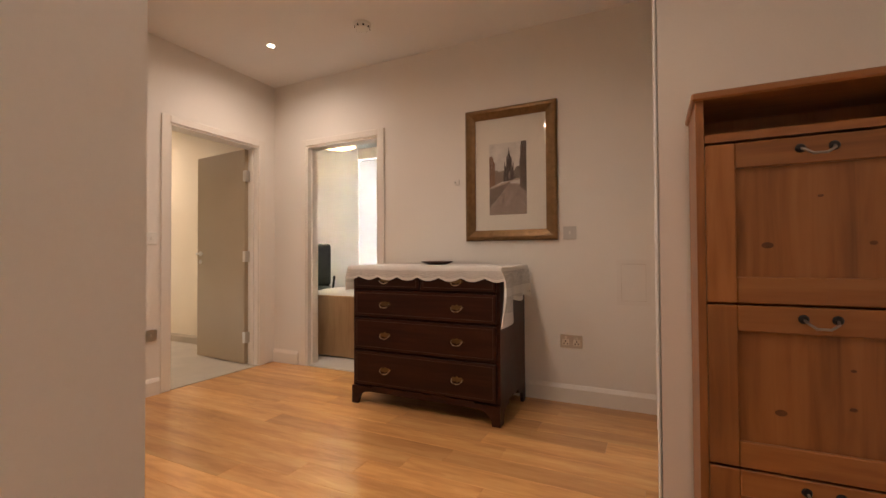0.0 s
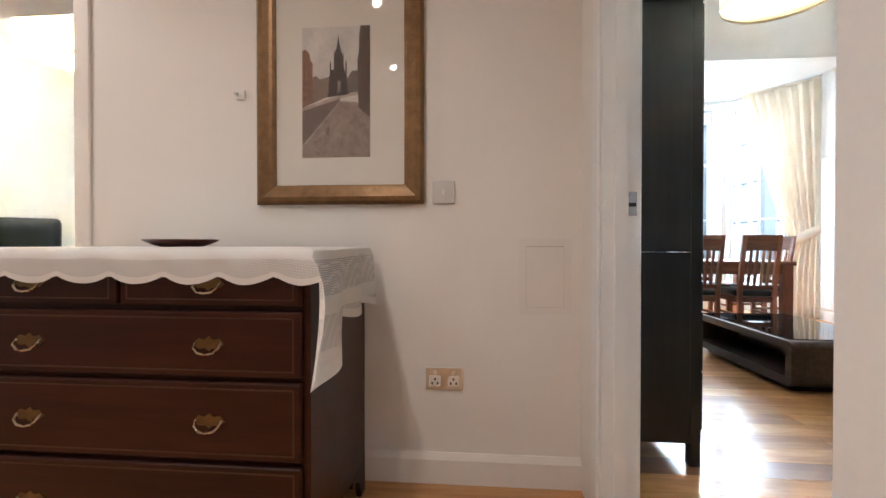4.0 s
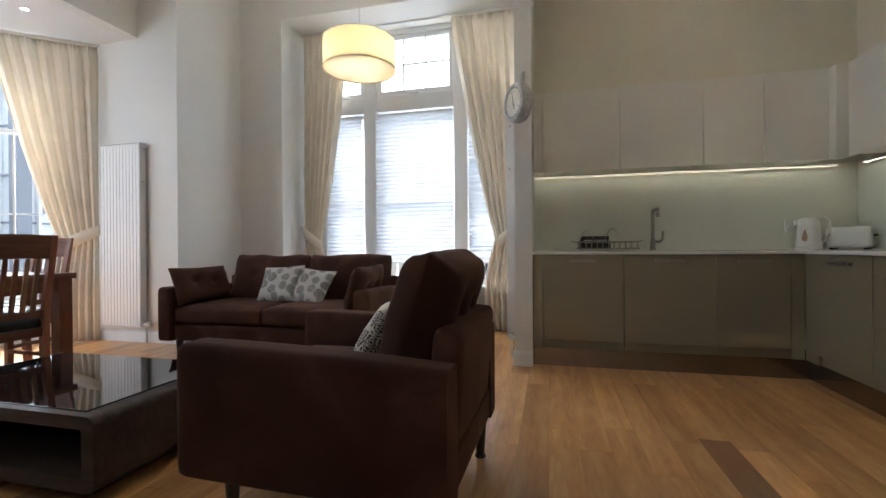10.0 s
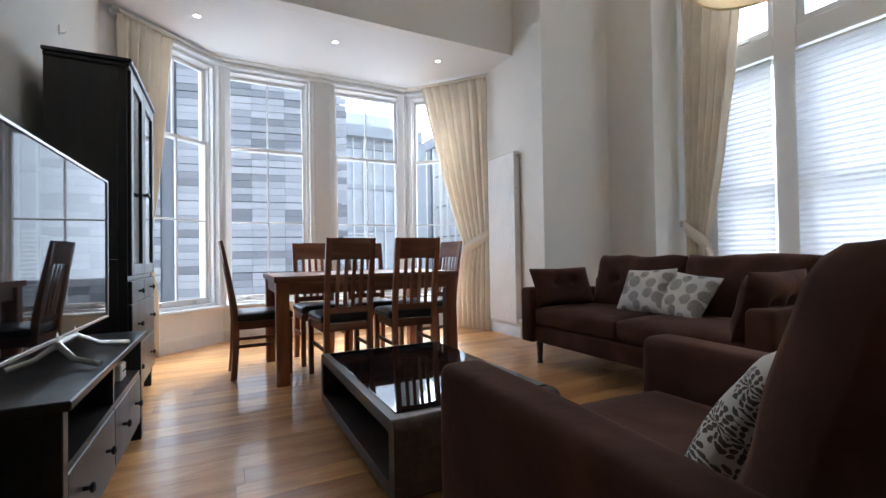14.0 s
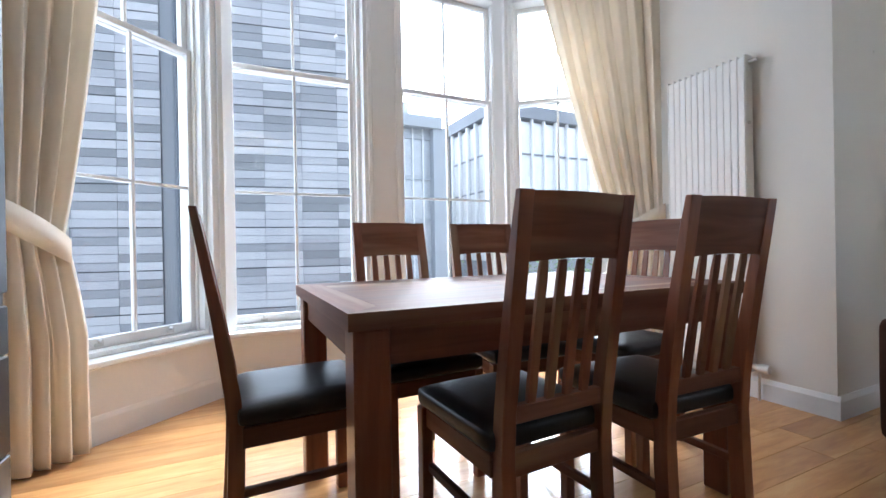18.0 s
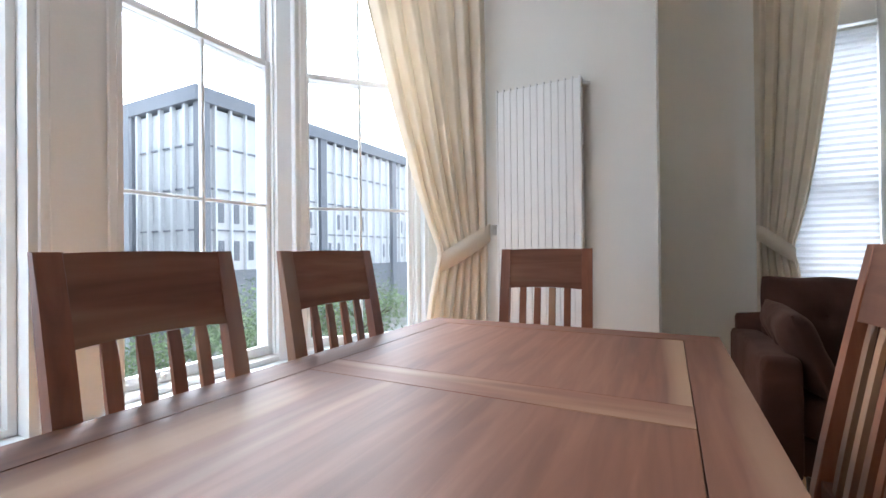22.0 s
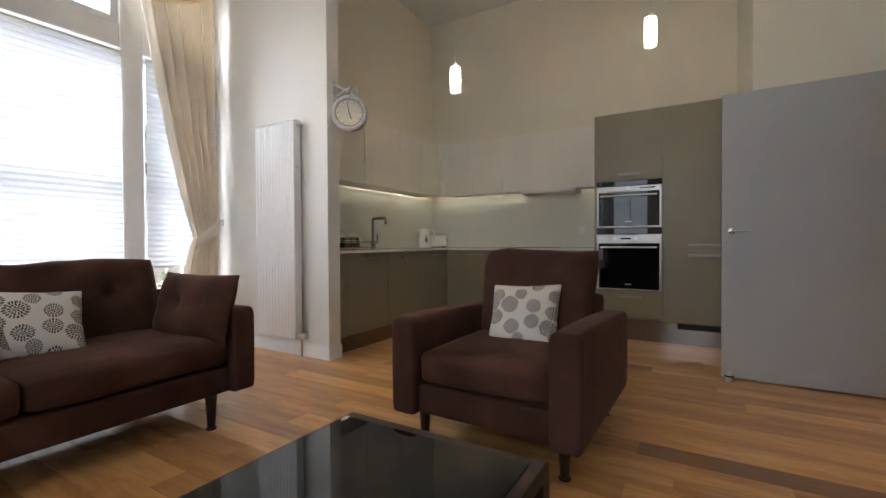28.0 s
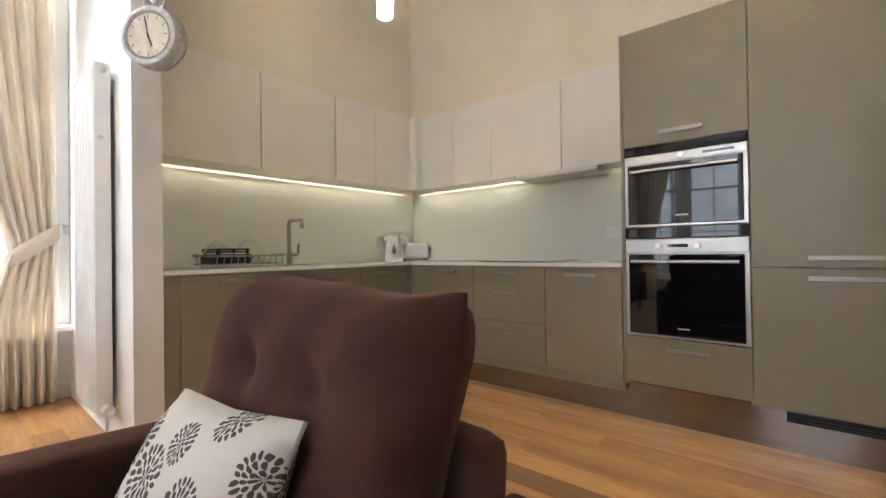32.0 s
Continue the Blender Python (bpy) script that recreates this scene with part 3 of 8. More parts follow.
setting("wall_hall_south", B(HALL_X, -0.62, -1.33, -1.2, 0, 2.8), HALLWALL, "plain painted wall at the back of the hall", "wall")
setting("wall_entrance_south", B(-0.225, 1.05, -1.33, -1.2, 0, 2.8), HALLWALL, "plain painted wall of the entrance", "wall")
setting("wall_entrance_east", B(0.98, 1.05, -1.2, 1.9, 0, 2.8), HALLWALL, "plain painted wall of the entrance", "wall")
setting("wall_niche", B(0.21, 1.05, 1.9, 1.947, 0, 2.8), HALLWALL, "painted wall behind the pine cabinet", "wall")
setting("wall_door_side", B(XW, 1.08, 1.95, 2.0, 0, H), KITWALL, "cream wall behind the open grey door", "wall")
setting("wall_kitchen_west", B(1.05, 1.08, 0.43, 1.948, 0, H), KITWALL, "cream wall beside the tall kitchen units", "wall")
setting("wall_kitchen_south", B(1.05, 4.84, 0.30, 0.43, 0, H), KITWALL, "cream kitchen wall above the units", "wall")
setting("wall_kitchen_east", B(4.71, 4.84, 0.43, 2.966, 0, H), KITWALL, "cream kitchen wall above the sink units", "wall")
setting("wall_nib", B(4.05, 5.85, 2.966, 3.10, 0, H), WALL, "short cream wall between kitchen and window", "wall")
setting("wall_living_east", wall(bmesh.new(), "x", XE, 5.2, 3.10, 6.45, 0, H, [(3.10, 5.88, 0, 3.64)]), WALL, "cream wall round the tall window recess", "wall")
setting("wall_living_return", B(4.13, 5.2, 6.45, 6.6, 0, H), WALL, "cream wall corner beside the sofa", "wall")
setting("wall_recess_side", B(5.2, 5.85, 5.88, 6.0, 0, 3.9), WALL, "cream side of the window recess", "wall")
setting("wall_recess_head", B(5.2, 5.85, 3.10, 5.88, 3.64, 3.9), WALL, "cream soffit over the tall window", "wall")
setting("wall_under_window", B(5.52, 5.85, 3.10, 5.88, 0, 0.47), WALL, "painted panel under the window sill", "wall")
setting("wall_radiator", B(4.13, 4.28, 6.6, 7.80, 0, H), WALL, "cream wall with a tall radiator", "wall")
setting("wall_bulkhead", B(XW, 4.13, 6.93, 7.05, BAY_Z, H), WALL, "cream bulkhead over the bay", "wall")


def bay_side(p, q, outward, s0, s1):
    """Wall of the bay from p to q with a window opening s0..s1 along it."""
    d = Vector((q[0] - p[0], q[1] - p[1], 0))
    m = Matrix.Translation((p[0], p[1], 0)) @ Matrix.Rotation(math.atan2(d.y, d.x), 4, "Z")
    bm = wall(bmesh.new(), "y", 0.0, 0.34, -0.12, d.length + 0.12, 0, 3.3, [(s0, s1, 0.40, 3.06)])
    bm.transform(m)
    return bm, m


bm, M_FRONT = bay_side(BAY[1], BAY[2], 1, 0.0, 0.0)
bm.free()
bm = wall(bmesh.new(), "y", 0.0, 0.34, 0.0, 2.2, 0, 3.3, [(0.03, 0.95, 0.40, 3.06), (1.25, 2.17, 0.40, 3.06)])
bm.transform(M_FRONT)
setting("wall_bay_front", bm, TRIM, "white panelled bay wall under and between the sash windows", "wall")
d_l = math.hypot(BAY[1][0] - BAY[0][0], BAY[1][1] - BAY[0][1])
bm, M_LEFT = bay_side(BAY[0], BAY[1], 1, d_l - 0.80, d_l - 0.01)
setting("wall_bay_west", bm, TRIM, "white angled bay wall with a sash window", "wall")
bm, M_RIGHT = bay_side(BAY[2], BAY[3], 1, 0.01, 0.80)
setting("wall_bay_east", bm, TRIM, "white angled bay wall with a sash window", "wall")
setting("ceiling_living", prism([(XW, 0.43), (4.71, 0.43), (5.2, 3.1), (5.2, 6.45), (4.13, 6.93), (XW, 6.93)], H, H + 0.1), CEIL, "high white ceiling of the living room", "ceiling")
setting("ceiling_bay", prism([(XW - 0.1, 7.05), (4.2, 7.05), (4.2, 7.8), (3.55, 8.6), (1.1, 8.6), (XW - 0.1, 7.7)], BAY_Z, BAY_Z + 0.1), CEIL, "white lower ceiling of the bay", "ceiling")
setting("ceiling_hall", B(HALL_X - 0.1, 0.24, -1.3, PIC_Y, HALL_H, HALL_H + 0.1), CEIL, "white hall ceiling", "ceiling")
setting("ceiling_entrance", B(0.24, 1.0, -1.3, 1.9, HALL_H, HALL_H + 0.1), CEIL, "white entrance ceiling", "ceiling")
setting("subfloor", prism([(HALL_X - 0.13, -1.3), (1.0, -1.3), (1.0, 0.4), (4.75, 0.4), (4.75, 3.0), (5.6, 3.0), (5.6, 5.95), (5.1, 6.5), (4.2, 6.5), (4.2, 7.75), (3.5, 8.5), (1.2, 8.5), (0.28, 7.7), (0.28, PIC_Y), (HALL_X - 0.13, PIC_Y)], -0.12, -0.022), HOLESHADE, "dark ground under the floor boards", "floor")

# cornice rim along the bay windows
for k, (m, a, b) in enumerate(((M_LEFT, 0.0, d_l), (M_FRONT, 0.0, 2.2), (M_RIGHT, 0.0, 0.92))):
    bm = B(a, b, -0.06, 0.0, 3.09, BAY_Z - 0.004, 0.012)
    box(bm, a, b, -0.03, 0.0, 3.04, 3.086, 0.008)
    bm.transform(m)
    setting("trim_bay_cornice_%d" % (k + 1), bm, TRIM, "white moulded trim over the bay windows", "trim")


def skirting(points, material=TRIM, side=1, h=0.12, name="baseboard", proud=0.018):
    """Skirting boards along a line of corners, proud of the wall on one side."""
    for (x0, y0), (x1, y1) in zip(points, points[1:]):
        d = math.hypot(x1 - x0, y1 - y0)
        m = Matrix.Translation((x0, y0, 0)) @ Matrix.Rotation(math.atan2(y1 - y0, x1 - x0), 4, "Z")
        bm = bmesh.new()
        prof = [(0, 0), (proud, 0), (proud, h - 0.025), (proud * 0.67, h - 0.012), (proud * 0.33, h), (0, h)]
        a = [bm.verts.new((0, side * y, z)) for y, z in prof]
        b = [bm.verts.new((d, side * y, z)) for y, z in prof]
        for k in range(len(prof)):
            j = (k + 1) % len(prof)
            bm.faces.new((a[k], a[j], b[j], b[k]))
        bm.faces.new(a)
        bm.faces.new(b)
        bm.transform(m)
        setting(name, bm, material, "white painted skirting board", "skirting")


skirting([(-1.80, PIC_Y), (0.24, PIC_Y)], HALLTRIM, side=-1)
skirting([(HALL_X, PIC_Y), (-2.79, PIC_Y)], HALLTRIM, side=-1)
skirting([(HALL_X, 1.932), (HALL_X, 2.185)], HALLTRIM, side=-1)
skirting([(4.13, 7.77), (4.13, 6.432)], side=-1)
skirting([(4.13, 6.45), (5.05, 6.45)], side=-1)
skirting([(5.05, 6.43), (5.05, 5.88)], side=-1)
skirting([(5.52, 5.88), (5.52, 3.10)], side=-1)
skirting([(5.52, 3.10), (4.05, 3.10)], side=-1)
skirting([(4.05, 3.118), (4.05, 2.966)], side=-1)
skirting([BAY[0], BAY[1], BAY[2], BAY[3]], side=-1, h=0.14, proud=0.007)
skirting([(XW, 3.1), (XW, 7.61)], side=-1)
skirting([(0.37, 2.0), (1.05, 2.0)], side=1)

# ---- windows and doors ----
def sash_window(name, m, s0, s1, z0, z1, bar=True):
    """A box sash window in a wall's own axes: x along it, y outwards; two sashes with glazing bars."""
    w = thing(name, "white painted sash window with thin glazing bars", "window", kind="structure")
    w.matrix_basis = m

    def add(nm, bm, mat_, par, lb="", smooth=False):
        return part(nm, bm, mat_, par, lb, False, smooth)

    bm = frame_bars(bmesh.new(), s0 + 0.002, s1 - 0.002, z0 + 0.002, z1 - 0.002, 0.09, 0.27, 0.026)
    for a in (s0 + 0.028, s1 - 0.040):
        box(bm, a, a + 0.012, 0.14, 0.16, z0 + 0.028, z1 - 0.028)
    add("window_frame", bm, SASH, w)
    a, b = s0 + 0.029, s1 - 0.029
    meet = 2.185
    for nm, lo, hi, y0, y1 in (("lower_sash", z0 + 0.03, meet + 0.02, 0.165, 0.205), ("upper_sash", meet - 0.02, z1 - 0.03, 0.208, 0.248)):
        st = 0.036
        bot = 0.056 if nm == "lower_sash" else 0.036
        bm = bmesh.new()
        box(bm, a, a + st, y0, y1, lo, hi, 0.003)
        box(bm, b - st, b, y0, y1, lo, hi, 0.003)
        box(bm, a + st, b - st, y0, y1, lo, lo + bot, 0.003)
        box(bm, a + st, b - st, y0, y1, hi - 0.036, hi, 0.003)
        sash = add(nm, bm, SASH, w)
        g = (a + st, b - st, lo + bot, hi - 0.036)
        mx, mz = (g[0] + g[1]) / 2, (g[2] + g[3]) / 2
        bars = [(mx - 0.009, mx + 0.009, g[2], g[3])]
        cells = [(g[0], mx - 0.009), (mx + 0.009, g[1])]
        rows = [(g[2], g[3])]
        if nm == "lower_sash":
            bars.append((g[0], mx - 0.009, mz - 0.009, mz + 0.009))
            bars.append((mx + 0.009, g[1], mz - 0.009, mz + 0.009))
            rows = [(g[2], mz - 0.009), (mz + 0.009, g[3])]
        for q in bars:
            add("glazing_bar", B(q[0], q[1], y0 + 0.006, y1 - 0.004, q[2], q[3], 0.003), SASH, sash)
        for c in cells:
            for r in rows:
                p = add("pane", B(c[0] - 0.003, c[1] + 0.003, y0 + 0.018, y0 + 0.022, r[0] - 0.003, r[1] + 0.003), GLASS, sash)
                p.visible_shadow = False
        if nm == "lower_sash":
            for q in (0.24, 0.76):
                x = a + (b - a) * q
                bm = B(x - 0.022, x + 0.022, y0 - 0.006, y0, lo + 0.012, lo + 0.03, 0.002)
                box(bm, x - 0.008, x + 0.008, y0 - 0.03, y0, lo + 0.03, lo + 0.048, 0.003)
                add("sash_lift", bm, CHROME, sash, "small chrome sash lift")
    return w


sash_window("window_1", M_LEFT, d_l - 0.80, d_l - 0.01, 0.40, 3.06)
sash_window("window_2", M_FRONT, 0.03, 0.95, 0.40, 3.06)
sash_window("window_3", M_FRONT, 1.25, 2.17, 0.40, 3.06)
sash_window("window_4", M_RIGHT, 0.01, 0.80, 0.40, 3.06)
for k, (m, a, b) in enumerate(((M_LEFT, 0.0, d_l), (M_FRONT, 0.0, 2.2), (M_RIGHT, 0.0, 0.92))):
    bm = B(a - 0.005, b + 0.005, -0.035, -0.001, 0.372, 0.404, 0.008, None, 2)
    bm.transform(m)
    setting("trim_bay_sill_%d" % (k + 1), bm, TRIM, "white window board along the bay", "sill")
for m, xs in ((M_LEFT, (d_l - 0.86, d_l - 0.05)), (M_FRONT, (0.004, 0.975, 1.19, 2.165)), (M_RIGHT, (0.012, 0.82))):
    for x in xs:
        bm = B(x, x + 0.035, -0.014, -0.001, 0.41, 3.035, 0.005)
        bm.transform(m)
        setting("trim_bay_moulding", bm, TRIM, "white upright moulding between the bay windows", "trim")

# added area lamps that stand in for skylight in the east and bedroom openings
lamp("window_daylight_east", "AREA", pose(5.80, 4.43, 2.24, 0, 90, 0), 5.2, (0.87, 0.94, 1.0), size=(2.74, 2.36))
lamp("window_daylight_bedroom", "AREA", pose(-4.28, 7.16, 1.6, -90, 0, 0), 4.6, (1.0, 0.93, 0.82), size=(1.3, 2.5))

# added lamps 1.15 m outside the bay panes, boosting the visible sky's light
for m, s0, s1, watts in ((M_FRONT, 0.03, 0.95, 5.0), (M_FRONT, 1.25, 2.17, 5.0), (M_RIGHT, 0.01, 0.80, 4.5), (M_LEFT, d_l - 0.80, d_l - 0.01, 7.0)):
    lamp("bay_sky_fill", "AREA", m @ pose((s0 + s1) / 2, 1.15, 2.1, -90, 0, 0), watts, (0.93, 0.96, 1.0), size=(1.5, 2.8))
NB_ = thing("roller_blind", "white translucent blind pulled down over the bedroom window", "blind", (-4.28, 7.12, 2.9))
part("cloth", B(-4.99, -3.61, 7.118, 7.122, 0.32, 2.86), BLIND, NB_, "", True)
part("bottom_bar", B(-4.99, -3.61, 7.112, 7.128, 0.302, 0.32), WHITEPLASTIC, NB_, "", True)

# tall east window with three lights
W5 = thing("window_5", "tall white three-light window with top lights", "window", (5.62, 4.5, 0.47), kind="structure")
WX0, WX1 = 5.60, 5.74
bm = bmesh.new()
for y0, y1 in ((5.60, 5.88), (4.92, 5.09), (3.765, 3.94), (3.10, 3.25)):
    box(bm, WX0, WX1, y0, y1, 0.50, 3.64, 0.006)
part("window_frame", bm, SASH, W5, "", True)
for y0, y1 in ((5.09, 5.60), (3.94, 4.92), (3.25, 3.765)):
    part("transom", B(WX0 + 0.004, WX1, y0, y1, 2.635, 2.835, 0.006), SASH, W5, "", True)
    part("head_rail", B(WX0 + 0.004, WX1, y0, y1, 3.58, 3.64), SASH, W5, "", True)
    bm = bmesh.new()
    for q in ((y0, y0 + 0.055, 2.835, 3.58), (y1 - 0.055, y1, 2.835, 3.58), (y0 + 0.055, y1 - 0.055, 2.835, 2.90), (y0 + 0.055, y1 - 0.055, 3.53, 3.58)):
        box(bm, 5.635, 5.68, q[0], q[1], q[2], q[3], 0.003)
    top = part("top_light", bm, SASH, W5, "", True)
    cols = 3 if y1 - y0 > 0.8 else 1
    span = (y1 - y0 - 0.11) / cols
    for k in range(1, cols):
        part("glazing_bar", B(5.64, 5.672, y0 + 0.055 + k * span - 0.008, y0 + 0.055 + k * span + 0.008, 2.90, 3.53), SASH, top, "", True)
    part("glazing_bar", B(5.641, 5.671, y0 + 0.055, y1 - 0.055, 3.207, 3.223), SASH, top, "", True)
    part("stay", B(5.60, 5.63, (y0 + y1) / 2 - 0.06, (y0 + y1) / 2 + 0.06, 2.84, 2.855, 0.003), CHROME, top, "chrome window stay", True)
    part("pane", B(5.652, 5.656, y0 + 0.05, y1 - 0.05, 2.895, 3.535), GLASS, top, "", True).visible_shadow = False
    for nm, lo, hi, x in (("lower_sash", 0.50, 1.57, 5.65), ("upper_sash", 1.53, 2.635, 5.692)):
        bm = bmesh.new()
        for q in ((y0, y0 + 0.05, lo, hi), (y1 - 0.05, y1, lo, hi), (y0 + 0.05, y1 - 0.05, lo, lo + 0.07), (y0 + 0.05, y1 - 0.05, hi - 0.04, hi)):
            box(bm, x, x + 0.04, q[0], q[1], q[2], q[3], 0.003)
        sash = part(nm, bm, SASH, W5, "", True)
        part("pane", B(x + 0.016, x + 0.02, y0 + 0.045, y1 - 0.045, lo + 0.065, hi - 0.035), GLASS, sash, "", True).visible_shadow = False
part("window_sill", B(5.47, 5.64, 3.105, 5.875, 0.472, 0.505, 0.008, None, 2), TRIM, W5, "", True)
for y in (3.42, 3.56):
    s = thing("socket_outlet", "brushed steel double socket under the window sill", "socket", (5.515, y, 0.34))
    part("plate", B(5.508, 5.519, y - (0.075 if y > 3.5 else 0.04), y + (0.075 if y > 3.5 else 0.02), 0.30, 0.39, 0.003), CHROME, s, "", True)
    part("insert", B(5.5055, 5.508, y - 0.04, y - 0.015, 0.325, 0.36), HOLESHADE, s, "black patch for the shade in the socket holes", True)


def pleated_blind(y0, y1, z0, z1):
    b = thing("pleated_blind", "white translucent pleated blind pulled down inside the window", "blind", (5.59, (y0 + y1) / 2, z1), group="window blinds")
    bm = bmesh.new()
    n = int((z1 - z0 - 0.03) / 0.024)
    rows = []
    for k in range(n + 1):
        z = z1 - 0.02 - (z1 - z0 - 0.04) * k / n
        x = 5.576 + (0.015 if k % 2 else 0.0)
        rows.append([bm.verts.new((x, y, z)) for y in (y0, (y0 + y1) / 2, y1)])
    for a, c in zip(rows, rows[1:]):
        for i in range(2):
            bm.faces.new((a[i], a[i + 1], c[i + 1], c[i]))
    part("cloth", bm, BLIND, b, "", True)
    part("head_rail", B(5.568, 5.596, y0, y1, z1 - 0.02, z1), WHITEPLASTIC, b, "", True)
    part("bottom_rail", B(5.572, 5.594, y0, y1, z0, z0 + 0.02, 0.003), WHITEPLASTIC, b, "", True)


pleated_blind(3.945, 4.915, 0.76, 2.60)
pleated_blind(5.10, 5.59, 0.76, 2.60)
pleated_blind(3.26, 3.755, 0.76, 2.60)


def curtain(p0, p1, z_top, z_tie, f_tie, f_low, folds, amp=0.045, bend=0.85, seed=1, back=1):
    """A lined curtain that hangs in deep soft folds from p0 (wall side) to p1 and is held back by a band near p0."""
    p0, p1 = Vector((*p0, 0)), Vector((*p1, 0))
    d = p1 - p0
    nrm = Vector((-d.y, d.x, 0)).normalized() * back
    into = 1 if nrm.dot(Vector((2.3, 5.0, 0)) - p0) > 0 else -1
    rngc = random.Random(seed)
    deep = [rngc.uniform(0.65, 1.2) for _ in range(folds + 2)]
    lean_ = [rngc.uniform(-0.16, 0.16) for _ in range(folds + 2)]
    th = thing("curtain", "full-length beige curtain held back with a band of the same cloth", "curtain", (*p0[:2], 0.012), group="living room curtains")
    bm = bmesh.new()
    nu, nz = folds * 16, 46
    grid = []
    for k in range(nz + 1):
        z = z_top + (0.012 - z_top) * k / nz
        if z > z_tie:
            t = (z - z_tie) / (z_top - z_tie)
            f = f_tie + (1 - f_tie) * t ** bend
        else:
            t = (z_tie - z) / z_tie
            f = f_tie + (f_low - f_tie) * min(1, t * 2.2) ** 0.7
        a = amp * (0.6 + 0.4 * min(1, abs(z - z_tie) / 0.45)) * (0.45 + 0.55 * min(1, (z_top - z) / 0.22))
        row = []
        for i in range(nu + 1):
            u = i / nu
            w = folds * u
            j = int(min(w, folds - 1e-6))
            mixed = w - j
            size = deep[j] * (1 - mixed) + deep[j + 1] * mixed
            shift = lean_[j] * (1 - mixed) + lean_[j + 1] * mixed
            ph = 2 * math.pi * (w + shift * math.sin(z * 1.1 + j * 0.7))
            off = into * size * (2 * abs(math.sin(ph / 2)) ** 0.75 - 1 + 0.10 * math.sin(2 * ph + 0.8))
            if z > z_top - 0.10:
                off += 0.5 * math.sin(3 * ph) * (1 - (z_top - z) / 0.10)
            sway = 0.014 * noise.noise(Vector((u * 2.2 + seed, z * 0.8, 0)))
            q = p0 + d * (f * u + 0.35 * f / folds / 6.3 * math.sin(ph)) + nrm * (a * off + sway)
            row.append(bm.verts.new((q.x, q.y, z)))
        grid.append(row)
    for r, s in zip(grid, grid[1:]):
        for i in range(nu):
            bm.faces.new((r[i], r[i + 1], s[i + 1], s[i]))
    c = part("drape", bm, CURTAIN, th, "", True, True)
    md = c.modifiers.new("thickness", "SOLIDIFY")
    md.thickness = 0.004
    # gathered heading tape
    part("heading_tape", B(0.0, d.length, -0.022, 0.022, z_top - 0.005, z_top + 0.015, 0.004, Matrix.Translation(p0) @ Matrix.Rotation(math.atan2(d.y, d.x), 4, "Z")), CURTAIN, th, "", True)
    # wide tie band that rises to its hook
    bm = bmesh.new()
    e = d.normalized()
    wid = d.length * f_tie
    mid = p0 + d * (f_tie * 0.5)
    ring = []
    for k in range(36):
        g = 2 * math.pi * k / 36
        c1 = mid + e * (math.cos(g) * (wid / 2 + 0.02)) + nrm * (math.sin(g) * (amp * 0.95 + 0.014))
        zc = z_tie + 0.03 - 0.10 * math.cos(g)
        hgt = 0.054 + 0.012 * math.sin(g) ** 2
        ring.append((bm.verts.new((c1.x, c1.y, zc + hgt)), bm.verts.new((c1.x, c1.y, zc - hgt))))
    for k in range(36):
        a, b = ring[k], ring[(k + 1) % 36]
        bm.faces.new((a[0], b[0], b[1], a[1]))
    t = part("tie_band", bm, CURTAIN, th, "", True, True)
    md = t.modifiers.new("thickness", "SOLIDIFY")
    md.thickness = 0.004
    h0 = p0 - e * 0.05
    part("hook", lathe([(0, 0), (0.012, 0.0), (0.012, 0.05), (0.02, 0.055), (0.018, 0.065), (0, 0.068)], 12, Matrix.Translation((h0.x, h0.y, z_tie + 0.11))), CHROME, th, "chrome tie-back hook", True)
    return th


curtain((4.09, 7.42), (3.53, 8.07), 3.06, 1.03, 0.36, 0.48, 7, amp=0.030, bend=0.82, seed=2, back=-1)
curtain((0.455, 7.575), (0.835, 7.955), 3.06, 1.0, 0.52, 0.70, 5, amp=0.034, seed=3)
curtain((5.44, 5.83), (5.44, 5.22), 3.60, 1.05, 0.36, 0.50, 6, amp=0.036, bend=0.72, seed=4)
curtain((5.44, 3.20), (5.44, 3.93), 3.60, 1.04, 0.30, 0.48, 6, amp=0.042, bend=0.80, seed=5)
for nm, pts in (("curtain_track", [(5.44, 3.12, 3.625), (5.44, 5.87, 3.625)]), ("curtain_track", [(4.10, 7.40, 3.085), (3.40, 8.24, 3.085), (1.16, 8.24, 3.085), (0.44, 7.56, 3.085)])):
    t = thing(nm, "slim white curtain track under the ceiling", "curtain track", pts[0])
    part("rail", tube(pts, 0.011, 6), WHITEPLASTIC, t, "", True)


def lever(parent, x, y, z, side, direction, axis="y"):
    """A lever handle with its round rose on a door's face; direction: which way the bar points."""
    bm = bmesh.new()
    out = 1 if side > 0 else -1
    if axis == "y":
        rot = Matrix.Rotation(radians(-90 * out), 4, "X")
        pts = [(x, y, z), (x, y + out * 0.045, z), (x + direction * 0.02, y + out * 0.052, z), (x + direction * 0.115, y + out * 0.052, z)]
    else:
        rot = Matrix.Rotation(radians(90 * out), 4, "Y")
        pts = [(x, y, z), (x + out * 0.045, y, z), (x + out * 0.052, y + direction * 0.02, z), (x + out * 0.052, y + direction * 0.115, z)]
    lathe([(0, 0), (0.024, 0), (0.024, 0.005), (0.021, 0.007), (0, 0.007)], 20, Matrix.Translation((x, y, z)) @ rot, bm)
    tube(pts, 0.006, 10, bm)
    return part("door_handle", bm, POLISHED, parent, "brushed steel lever handle", True, True)


